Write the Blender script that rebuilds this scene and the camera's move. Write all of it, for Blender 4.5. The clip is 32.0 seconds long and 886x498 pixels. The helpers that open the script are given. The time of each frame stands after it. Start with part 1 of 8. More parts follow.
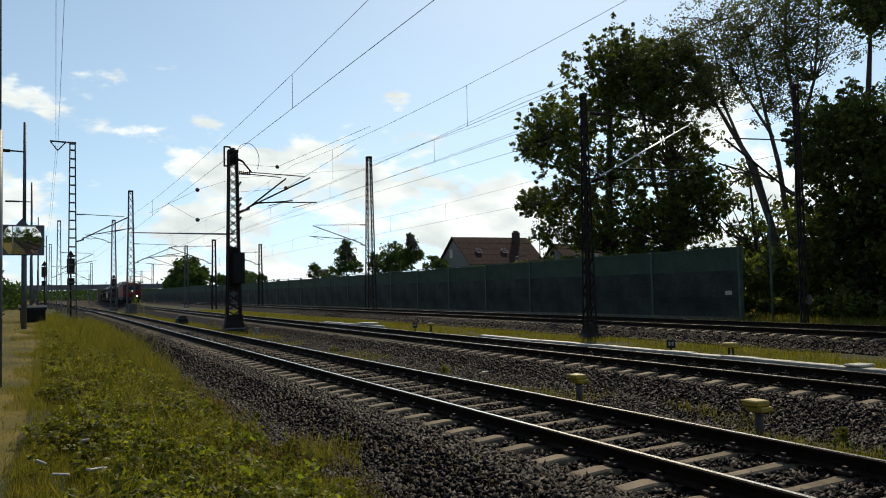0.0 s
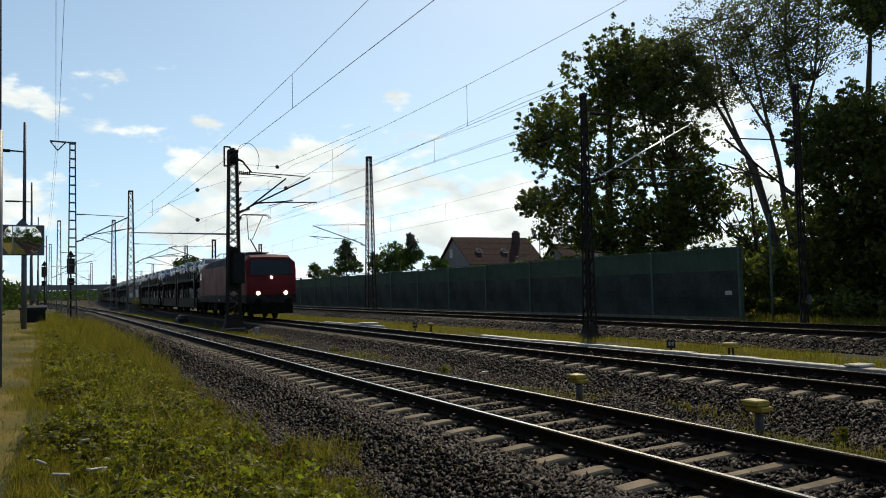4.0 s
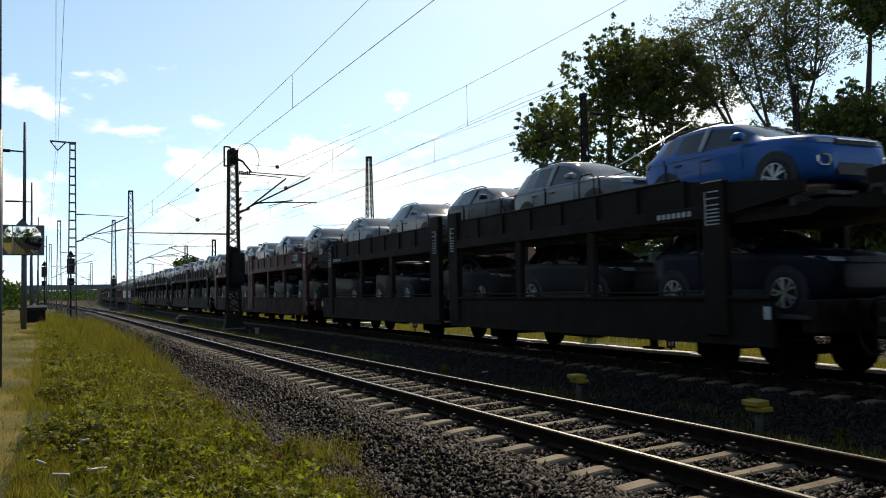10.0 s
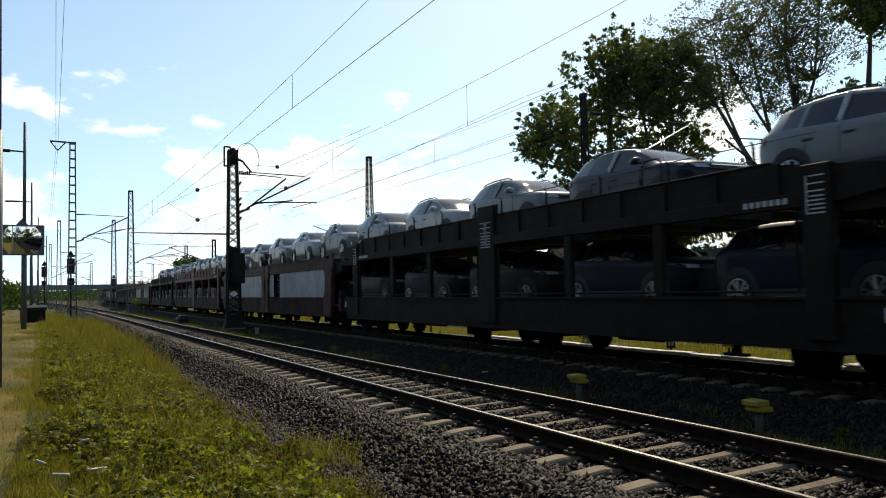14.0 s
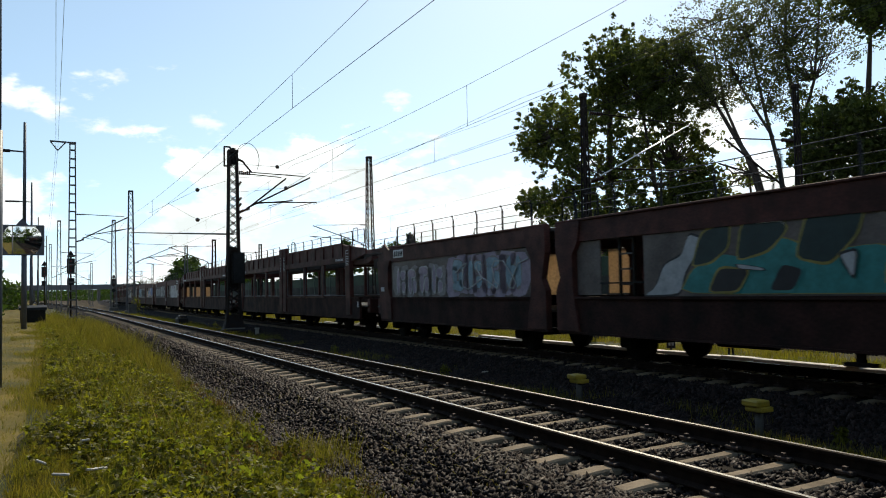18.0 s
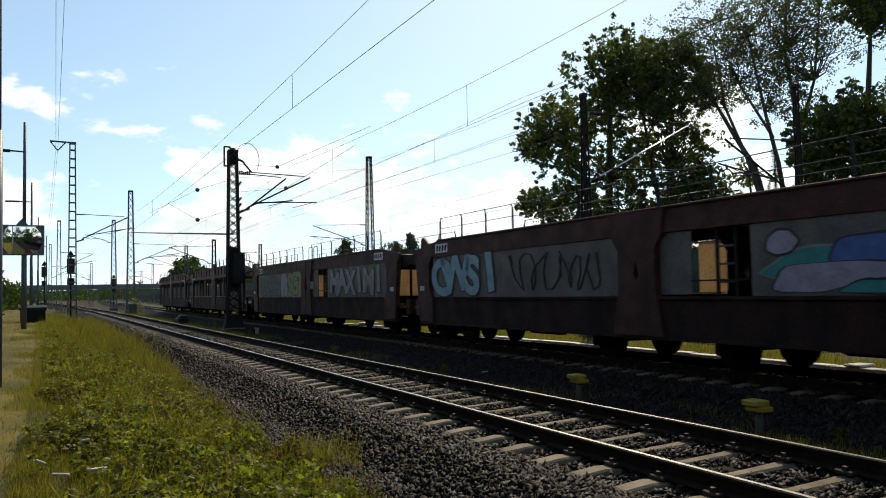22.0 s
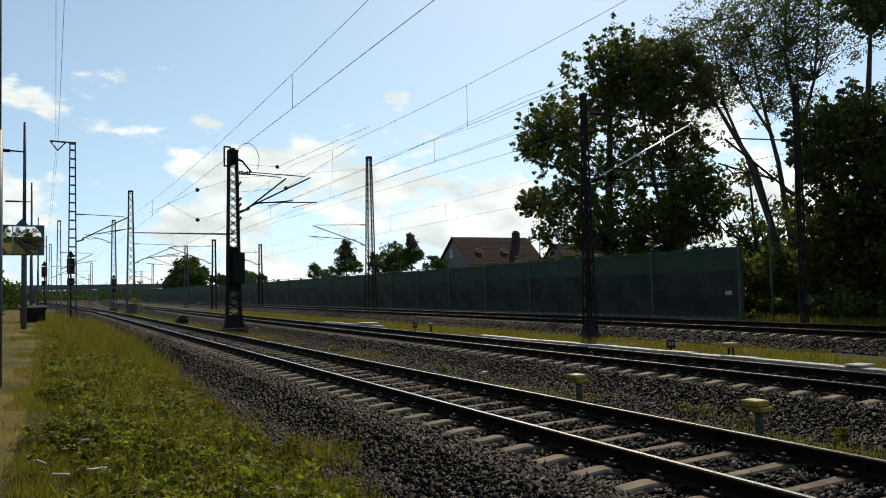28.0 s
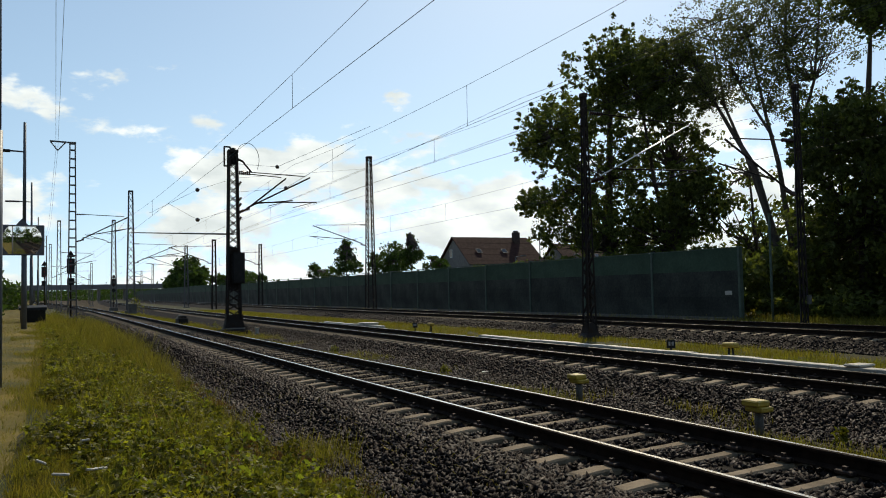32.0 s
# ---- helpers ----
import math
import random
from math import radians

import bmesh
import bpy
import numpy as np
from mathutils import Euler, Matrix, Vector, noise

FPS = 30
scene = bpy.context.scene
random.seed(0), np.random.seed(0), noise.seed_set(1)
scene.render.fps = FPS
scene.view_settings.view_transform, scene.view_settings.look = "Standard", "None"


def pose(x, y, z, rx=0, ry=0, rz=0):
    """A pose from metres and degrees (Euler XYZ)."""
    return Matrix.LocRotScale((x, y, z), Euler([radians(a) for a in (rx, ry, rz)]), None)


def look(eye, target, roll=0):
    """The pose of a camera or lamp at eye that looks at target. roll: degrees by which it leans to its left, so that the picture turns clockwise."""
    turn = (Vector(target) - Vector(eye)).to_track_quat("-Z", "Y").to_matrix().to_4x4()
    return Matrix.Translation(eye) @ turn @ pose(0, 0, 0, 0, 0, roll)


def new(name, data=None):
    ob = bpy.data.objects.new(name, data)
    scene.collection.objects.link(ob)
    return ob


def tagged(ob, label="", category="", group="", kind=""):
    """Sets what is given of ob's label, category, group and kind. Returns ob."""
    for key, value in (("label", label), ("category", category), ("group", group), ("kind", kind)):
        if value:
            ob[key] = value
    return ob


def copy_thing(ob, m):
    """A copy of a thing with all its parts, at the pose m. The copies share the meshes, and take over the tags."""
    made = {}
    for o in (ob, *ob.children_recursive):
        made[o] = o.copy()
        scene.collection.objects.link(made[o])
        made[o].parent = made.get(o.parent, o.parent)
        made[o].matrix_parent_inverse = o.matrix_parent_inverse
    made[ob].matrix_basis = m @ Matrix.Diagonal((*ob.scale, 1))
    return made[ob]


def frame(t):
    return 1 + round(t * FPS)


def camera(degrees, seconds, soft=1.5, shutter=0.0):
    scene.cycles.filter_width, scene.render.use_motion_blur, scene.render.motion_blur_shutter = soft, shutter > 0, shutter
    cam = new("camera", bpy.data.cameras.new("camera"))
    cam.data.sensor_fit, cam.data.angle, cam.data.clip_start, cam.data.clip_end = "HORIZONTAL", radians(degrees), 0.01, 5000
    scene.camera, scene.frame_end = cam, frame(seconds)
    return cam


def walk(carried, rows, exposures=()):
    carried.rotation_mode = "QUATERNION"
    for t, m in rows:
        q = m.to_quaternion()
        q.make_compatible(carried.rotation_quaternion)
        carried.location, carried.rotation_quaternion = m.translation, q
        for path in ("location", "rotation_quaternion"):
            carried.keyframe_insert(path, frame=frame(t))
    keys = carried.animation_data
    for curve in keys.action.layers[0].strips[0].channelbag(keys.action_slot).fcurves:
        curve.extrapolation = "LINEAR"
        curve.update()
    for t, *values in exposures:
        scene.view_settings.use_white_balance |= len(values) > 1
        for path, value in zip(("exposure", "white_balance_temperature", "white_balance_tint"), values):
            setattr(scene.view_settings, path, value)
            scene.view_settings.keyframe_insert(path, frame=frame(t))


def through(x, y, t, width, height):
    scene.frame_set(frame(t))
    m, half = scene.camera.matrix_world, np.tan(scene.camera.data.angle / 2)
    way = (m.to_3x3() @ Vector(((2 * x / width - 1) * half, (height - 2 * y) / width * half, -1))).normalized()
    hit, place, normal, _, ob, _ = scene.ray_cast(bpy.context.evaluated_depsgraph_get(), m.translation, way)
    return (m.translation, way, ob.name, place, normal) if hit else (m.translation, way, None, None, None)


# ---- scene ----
# The camera stands still on the path beside the line. x runs along the rails, z = 0 is the top of the rails.
EYE = Vector((0.0, 5.608, 1.5045))
cam = camera(56.70, 32.0, soft=1.0, shutter=0.08)
_yaw, _pitch = radians(-25.929), radians(2.868)
AIM = EYE + Vector((math.cos(_yaw) * math.cos(_pitch), math.sin(_yaw) * math.cos(_pitch), math.sin(_pitch))) * 10
walk(cam, [(0.0, look(EYE, AIM, -1.152)), (32.0, look(EYE, AIM, -1.152))], exposures=[(0.0, 0.0, 7700, 6), (3.8, 0.0, 7700, 6), (5.5, 0.33, 7700, 6), (14.5, 0.32, 7700, 6), (18.0, 0.28, 7700, 6), (25.0, 0.22, 7700, 6), (28.0, 0.0, 7700, 6), (32.0, 0.0, 7700, 6)])

# ---- world and sun ----
SUN_AZ, SUN_EL = radians(-37), radians(41)
SUN_DIR = Vector((math.cos(SUN_AZ) * math.cos(SUN_EL), math.sin(SUN_AZ) * math.cos(SUN_EL), math.sin(SUN_EL)))


def build_world():
    w = bpy.data.worlds.new("sky")
    scene.world = w
    w.use_nodes = True
    nt = w.node_tree
    nt.nodes.clear()
    out = nt.nodes.new("ShaderNodeOutputWorld")
    bg = nt.nodes.new("ShaderNodeBackground")
    sky = nt.nodes.new("ShaderNodeTexSky")
    sky.sky_type = "NISHITA"
    sky.sun_disc = False
    sky.sun_elevation = SUN_EL
    sky.sun_rotation = math.pi / 2 - SUN_AZ
    sky.air_density, sky.dust_density, sky.ozone_density = 1.0, 0.25, 0.8
    bg.inputs["Strength"].default_value = 0.145
    co = nt.nodes.new("ShaderNodeTexCoord")
    # clouds: the direction is laid on a plane far overhead, so that they shrink towards the horizon
    sep = nt.nodes.new("ShaderNodeSeparateXYZ")
    nt.links.new(co.outputs["Generated"], sep.inputs[0])
    add = nt.nodes.new("ShaderNodeMath"); add.operation = "ADD"; add.inputs[1].default_value = 0.16
    nt.links.new(sep.outputs["Z"], add.inputs[0])
    mp = nt.nodes.new("ShaderNodeMapping")
    mp.inputs["Scale"].default_value = (1.0, 1.0, 2.1)
    mp.inputs["Location"].default_value = (0.35, 1.12, 0.0)
    nt.links.new(co.outputs["Generated"], mp.inputs["Vector"])
    n1 = nt.nodes.new("ShaderNodeTexNoise")
    n1.inputs["Scale"].default_value, n1.inputs["Detail"].default_value, n1.inputs["Roughness"].default_value = 5.2, 10.0, 0.56
    nt.links.new(mp.outputs[0], n1.inputs["Vector"])
    # more cloud low down, clear overhead
    low = nt.nodes.new("ShaderNodeMapRange")
    low.inputs["From Min"].default_value, low.inputs["From Max"].default_value = 0.10, 0.30
    low.inputs["To Min"].default_value, low.inputs["To Max"].default_value = 0.085, -0.20
    nt.links.new(sep.outputs["Z"], low.inputs["Value"])
    s2 = nt.nodes.new("ShaderNodeMath"); s2.operation = "ADD"
    nt.links.new(n1.outputs["Fac"], s2.inputs[0]); nt.links.new(low.outputs[0], s2.inputs[1])
    ramp = nt.nodes.new("ShaderNodeMapRange")
    ramp.interpolation_type = "SMOOTHSTEP"
    ramp.inputs["From Min"].default_value, ramp.inputs["From Max"].default_value = 0.505, 0.565
    nt.links.new(s2.outputs[0], ramp.inputs["Value"])
    mix = nt.nodes.new("ShaderNodeMix"); mix.data_type = "RGBA"
    # bright edges and greyer hearts of the clouds
    n2 = nt.nodes.new("ShaderNodeTexNoise")
    n2.inputs["Scale"].default_value, n2.inputs["Detail"].default_value = 13.0, 6.0
    nt.links.new(mp.outputs[0], n2.inputs["Vector"])
    body = nt.nodes.new("ShaderNodeMapRange")
    body.inputs["From Min"].default_value, body.inputs["From Max"].default_value = 0.38, 0.62
    nt.links.new(n2.outputs["Fac"], body.inputs["Value"])
    cl = nt.nodes.new("ShaderNodeMix"); cl.data_type = "RGBA"
    cl.inputs[6].default_value, cl.inputs[7].default_value = (4.8, 5.6, 6.5, 1), (6.8, 7.6, 8.6, 1)
    nt.links.new(body.outputs[0], cl.inputs[0]); nt.links.new(cl.outputs[2], mix.inputs[7])
    nt.links.new(ramp.outputs[0], mix.inputs[0])
    # the sky is read a little higher up, as a clear summer horizon shows it
    lift = nt.nodes.new("ShaderNodeMapping"); lift.inputs["Location"].default_value = (0, 0, 0.13); lift.inputs["Scale"].default_value = (1, 1, 0.87)
    nt.links.new(co.outputs["Generated"], lift.inputs["Vector"]); nt.links.new(lift.outputs[0], sky.inputs["Vector"])
    # pale haze low over the horizon
    hz = nt.nodes.new("ShaderNodeMapRange"); hz.interpolation_type = "SMOOTHSTEP"
    hz.inputs["From Min"].default_value, hz.inputs["From Max"].default_value = 0.10, -0.03
    hz.inputs["To Min"].default_value, hz.inputs["To Max"].default_value = 0.0, 0.45
    nt.links.new(sep.outputs["Z"], hz.inputs["Value"])
    hm = nt.nodes.new("ShaderNodeMix"); hm.data_type = "RGBA"; hm.inputs[7].default_value = (5.2, 6.0, 6.6, 1)
    tone = nt.nodes.new("ShaderNodeMix"); tone.data_type = "RGBA"; tone.blend_type = "MULTIPLY"; tone.inputs[0].default_value = 1.0
    tone.inputs[7].default_value = (0.955, 1.02, 1.045, 1)  # clear summer air, a shade towards cyan
    nt.links.new(sky.outputs[0], tone.inputs[6])
    nt.links.new(hz.outputs[0], hm.inputs[0]); nt.links.new(tone.outputs[2], hm.inputs[6])
    nt.links.new(hm.outputs[2], mix.inputs[6])
    nt.links.new(mix.outputs[2], bg.inputs["Color"])
    nt.links.new(bg.outputs[0], out.inputs["Surface"])


build_world()
sun = new("sun", bpy.data.lights.new("sun", "SUN"))
sun.data.energy, sun.data.angle, sun.data.color = 2.8, radians(0.53), (1.0, 0.93, 0.82)
sun.matrix_world = look(SUN_DIR * 100, (0, 0, 0))


# ---- materials ----
def mat(name, color, rough=0.7, metal=0.0, scale=8.0, vary=0.25, bump=0.15, color2=None, fine=60.0, per_object=0.0, per_island=0.0,
        coat=0.0, spec=0.5, coords="Object", stretch=(1, 1, 1), glow=0.0):
    m = bpy.data.materials.new(name)
    m.use_nodes = True
    nt = m.node_tree
    b = nt.nodes["Principled BSDF"]
    b.inputs["Metallic"].default_value = metal
    b.inputs["Coat Weight"].default_value = coat
    b.inputs["Coat Roughness"].default_value = 0.05
    b.inputs["Specular IOR Level"].default_value = spec
    co = nt.nodes.new("ShaderNodeTexCoord")
    mp = nt.nodes.new("ShaderNodeMapping")
    mp.inputs["Scale"].default_value = stretch
    nt.links.new(co.outputs[coords], mp.inputs["Vector"])
    big = nt.nodes.new("ShaderNodeTexNoise")
    big.inputs["Scale"].default_value, big.inputs["Detail"].default_value = scale, 6
    small = nt.nodes.new("ShaderNodeTexNoise")
    small.inputs["Scale"].default_value, small.inputs["Detail"].default_value = fine, 4
    for n in (big, small):
        nt.links.new(mp.outputs[0], n.inputs["Vector"])
    c = Vector(color[:3])
    c2 = Vector(color2[:3]) if color2 else c * (1 - vary)
    ramp = nt.nodes.new("ShaderNodeMix"); ramp.data_type = "RGBA"
    ramp.inputs[6].default_value, ramp.inputs[7].default_value = (*(c * (1 + vary * 0.4)), 1), (*c2, 1)
    rg = nt.nodes.new("ShaderNodeMapRange")
    rg.inputs["From Min"].default_value, rg.inputs["From Max"].default_value = 0.35, 0.65
    nt.links.new(big.outputs["Fac"], rg.inputs["Value"])
    nt.links.new(rg.outputs[0], ramp.inputs[0])
    mul = nt.nodes.new("ShaderNodeMix"); mul.data_type = "RGBA"; mul.blend_type = "MULTIPLY"
    mul.inputs[0].default_value = 1.0
    sm = nt.nodes.new("ShaderNodeMapRange")
    sm.inputs["From Min"].default_value, sm.inputs["From Max"].default_value = 0.3, 0.7
    sm.inputs["To Min"].default_value, sm.inputs["To Max"].default_value = 1 - vary * 0.8, 1 + vary * 0.5
    nt.links.new(small.outputs["Fac"], sm.inputs["Value"])
    nt.links.new(ramp.outputs[2], mul.inputs[6])
    nt.links.new(sm.outputs[0], mul.inputs[7])
    last = mul.outputs[2]
    for amount, node, sock in ((per_object, "ShaderNodeObjectInfo", "Random"), (per_island, "ShaderNodeNewGeometry", "Random Per Island")):
        if amount:
            oi = nt.nodes.new(node)
            r = nt.nodes.new("ShaderNodeMapRange")
            r.inputs["To Min"].default_value, r.inputs["To Max"].default_value = 1 - amount, 1 + amount
            nt.links.new(oi.outputs[sock], r.inputs["Value"])
            k = nt.nodes.new("ShaderNodeMix"); k.data_type = "RGBA"; k.blend_type = "MULTIPLY"; k.inputs[0].default_value = 1.0
            nt.links.new(last, k.inputs[6]); nt.links.new(r.outputs[0], k.inputs[7])
            last = k.outputs[2]
    nt.links.new(last, b.inputs["Base Color"])
    rr = nt.nodes.new("ShaderNodeMapRange")
    rr.inputs["To Min"].default_value, rr.inputs["To Max"].default_value = max(0.02, rough - 0.12 * vary * 4), min(1, rough + 0.1 * vary * 4)
    nt.links.new(big.outputs["Fac"], rr.inputs["Value"])
    nt.links.new(rr.outputs[0], b.inputs["Roughness"])
    if bump:
        bp = nt.nodes.new("ShaderNodeBump")
        bp.inputs["Strength"].default_value = bump
        bp.inputs["Distance"].default_value = 0.02
        nt.links.new(small.outputs["Fac"], bp.inputs["Height"])
        nt.links.new(bp.outputs[0], b.inputs["Normal"])
    if glow:
        b.inputs["Emission Color"].default_value = (*color[:3], 1)
        b.inputs["Emission Strength"].default_value = glow
    return m


def leaf_mat(name, color, color2, through=0.5, vary=0.35):
    """Foliage: lets part of the light through and differs from leaf to leaf."""
    m = mat(name, color, 0.6, scale=1.2, vary=0.3, bump=0.0, color2=color2, fine=14, spec=0.15, per_island=vary, coords="Object")
    nt = m.node_tree
    b = nt.nodes["Principled BSDF"]
    out = nt.nodes["Material Output"]
    tr = nt.nodes.new("ShaderNodeBsdfTranslucent")
    src = b.inputs["Base Color"].links[0].from_socket
    boost = nt.nodes.new("ShaderNodeMix"); boost.data_type = "RGBA"; boost.blend_type = "MULTIPLY"; boost.inputs[0].default_value = 1
    boost.inputs[7].default_value = (1.5, 1.62, 0.65, 1)
    nt.links.new(src, boost.inputs[6]); nt.links.new(boost.outputs[2], tr.inputs["Color"])
    mx = nt.nodes.new("ShaderNodeMixShader"); mx.inputs[0].default_value = through
    nt.links.new(b.outputs[0], mx.inputs[1]); nt.links.new(tr.outputs[0], mx.inputs[2])
    nt.links.new(mx.outputs[0], out.inputs["Surface"])
    return m


def glass_mat(name, tint=(0.05, 0.06, 0.06), alpha=0.6):
    m = mat(name, tint, 0.04, scale=1.0, vary=0.0, bump=0.0, spec=0.9)
    nt = m.node_tree
    b, out = nt.nodes["Principled BSDF"], nt.nodes["Material Output"]
    tr = nt.nodes.new("ShaderNodeBsdfTransparent")
    tr.inputs["Color"].default_value = (0.75, 0.8, 0.8, 1)
    mx = nt.nodes.new("ShaderNodeMixShader"); mx.inputs[0].default_value = alpha
    nt.links.new(tr.outputs[0], mx.inputs[1]); nt.links.new(b.outputs[0], mx.inputs[2])
    nt.links.new(mx.outputs[0], out.inputs["Surface"])
    return m


M = {}
M["grass_soil"] = mat("grass_soil", (0.045, 0.05, 0.016), 0.95, scale=0.9, vary=0.4, bump=0.6, spec=0.1, color2=(0.055, 0.045, 0.02), fine=25)
M["path"] = mat("dry_path", (0.19, 0.135, 0.032), 0.95, scale=0.7, vary=0.35, bump=0.6, spec=0.1, color2=(0.085, 0.08, 0.028), fine=30)
M["field"] = mat("far_field", (0.05, 0.085, 0.03), 0.95, scale=0.05, vary=0.35, bump=0.0, color2=(0.08, 0.09, 0.035), fine=1)
M["ballast"] = mat("ballast_bed", (0.014, 0.010, 0.007), 0.95, scale=2.0, vary=0.5, bump=1.0, spec=0.05, color2=(0.018, 0.015, 0.013), fine=34)
M["stone"] = mat("ballast_stone", (0.0265, 0.0160, 0.0122), 0.66, scale=6, vary=0.35, bump=0.3, spec=0.17, per_island=0.9, fine=80)
M["soil"] = mat("stony_soil", (0.085, 0.060, 0.036), 0.95, scale=1.4, vary=0.4, bump=0.7, spec=0.05, color2=(0.028, 0.024, 0.013), fine=40)
M["concrete"] = mat("sleeper_concrete", (0.225, 0.165, 0.105), 0.85, scale=5, vary=0.3, bump=0.25, spec=0.2, per_object=0.15, fine=70)
M["rail_side"] = mat("rusty_rail", (0.026, 0.015, 0.010), 0.85, 0.0, spec=0.1, scale=9, vary=0.4, bump=0.2)
M["rail_top"] = mat("bright_rail_head", (0.66, 0.64, 0.61), 0.27, 1.0, scale=5, vary=0.12, bump=0.02)
M["clip"] = mat("rusty_clip", (0.05, 0.03, 0.022), 0.75, 0.4, scale=20, vary=0.3)


# ---- building helpers ----
def link_mesh(name, bm, material, parent=None, label="", smooth=False):
    me = bpy.data.meshes.new(name)
    bm.normal_update()
    bm.to_mesh(me)
    bm.free()
    for x in (material if isinstance(material, (list, tuple)) else [material]):
        me.materials.append(x)
    if smooth:
        me.polygons.foreach_set("use_smooth", [True] * len(me.polygons))
    ob = new(name, me)
    if parent:
        ob.parent = parent
    if label:
        ob["label"] = label
    return ob


def part(name, bm, material, parent, label="", smooth=False):
    return link_mesh(name, bm, material, parent, label, smooth)


def again(ob, m, parent=None, name=None):
    """One more part on the same mesh, at the pose m in its thing's space."""
    o = new(name or ob.name.split(".")[0], ob.data)
    o.parent = parent or ob.parent
    o.matrix_basis = m
    return o


def empty(name, m=None):
    e = new(name)
    e.empty_display_size = 0.3
    if m:
        e.matrix_basis = m
    return e


def box(bm, x0, x1, y0, y1, z0, z1, bevel=0.0, mi=0, m=None):
    vs = [bm.verts.new((x, y, z)) for z in (z0, z1) for y in (y0, y1) for x in (x0, x1)]
    if m:
        for v in vs:
            v.co = m @ v.co
    fs = [bm.faces.new([vs[i] for i in f]) for f in ((0, 2, 3, 1), (4, 5, 7, 6), (0, 1, 5, 4), (2, 6, 7, 3), (0, 4, 6, 2), (1, 3, 7, 5))]
    for f in fs:
        f.material_index = mi
    if bevel:
        es = list({e for f in fs for e in f.edges})
        bmesh.ops.bevel(bm, geom=es, offset=bevel, segments=1, affect="EDGES", profile=0.5)
    return vs


def bar(bm, a, b, w, h=None, mi=0):
    """A square bar from a to b."""
    a, b = Vector(a), Vector(b)
    d = b - a
    L = d.length
    if L < 1e-6:
        return
    q = d.to_track_quat("X", "Z").to_matrix().to_4x4()
    box(bm, 0, L, -w / 2, w / 2, -(h or w) / 2, (h or w) / 2, mi=mi, m=Matrix.Translation(a) @ q)


def tube(bm, a, b, r, r2=None, n=8, mi=0, caps=True):
    a, b = Vector(a), Vector(b)
    d = b - a
    L = d.length
    if L < 1e-6:
        return
    q = Matrix.Translation(a) @ d.to_track_quat("Z", "Y").to_matrix().to_4x4()
    r2 = r if r2 is None else r2
    lo = [bm.verts.new(q @ Vector((r * math.cos(i * math.tau / n), r * math.sin(i * math.tau / n), 0))) for i in range(n)]
    hi = [bm.verts.new(q @ Vector((r2 * math.cos(i * math.tau / n), r2 * math.sin(i * math.tau / n), L))) for i in range(n)]
    for i in range(n):
        f = bm.faces.new((lo[i], lo[(i + 1) % n], hi[(i + 1) % n], hi[i])); f.material_index = mi; f.smooth = n > 6
    if caps:
        for ring in (lo[::-1], hi):
            f = bm.faces.new(ring); f.material_index = mi


def prism(bm, outline, y0, y1, mi=0):
    """An outline of (x, z) points drawn through from y0 to y1."""
    a = [bm.verts.new((x, y0, z)) for x, z in outline]
    b = [bm.verts.new((x, y1, z)) for x, z in outline]
    n = len(outline)
    fs = [bm.faces.new((a[i], a[(i + 1) % n], b[(i + 1) % n], b[i])) for i in range(n)]
    fs += [bm.faces.new(a[::-1]), bm.faces.new(b)]
    for f in fs:
        f.material_index = mi
    return fs


def fresh():
    return bmesh.new()


# ---- the plan ----
def near_y(x):
    return 0.0 if x < 60 else 0.00012 * (x - 60) ** 2 if x < 260 else 4.8 + 0.048 * (x - 260)


def train_y(x):
    return -5.85 - 0.007 * x - 7.2e-5 * max(0.0, x - 22) ** 2


def far_y(x):
    return train_y(x) - 10.3


def wall_y(x):
    return -24.0 - 7.2e-5 * max(0.0, x - 60) ** 2


def heading(fn, x):
    return math.degrees(math.atan((fn(x + 0.5) - fn(x - 0.5))))


# ---- ground ----
KNOTS = []


def bed_z(x, y):
    """Height of the ground sheet at a place."""
    xx = min(max(x, -60), 520)
    ys = [PLAN[k](xx) + o for k, o, _, _ in KNOTS]
    for i in range(len(ys) - 1):
        if ys[i] >= y >= ys[i + 1]:
            f = (ys[i] - y) / max(1e-6, ys[i] - ys[i + 1])
            za, zb = [KNOTS[j][2] + roll_z(x, ys[j], KNOTS[j][0], KNOTS[j][1]) for j in (i, i + 1)]
            return za + (zb - za) * f
    return -0.3


PLAN = {"A": lambda x: 0.0, "N": near_y, "T": train_y, "F": far_y, "W": wall_y}


def roll_z(x, yy, k, y):
    """Unevenness of the ground, and the rise of the path towards the platform."""
    dz = 0.05 * noise.noise((x * 0.8, yy * 0.9, 3.1)) + 0.03 * noise.noise((x * 2.3, yy * 2.1, 7.7))
    up = 0.0
    if (k == "A" and 0 < y < 100) or (k == "N" and y > 4.4):
        u = min(1.0, max(0.0, (x - 9) / 26.0))
        up = (0.5 if y > 5 else 0.2) * u * u * (3 - 2 * u)
    if k == "A" or y > 5:
        dz *= 0.35
    if k in "NTF" and abs(y) < 2.0:
        dz *= 0.2
    return dz + up


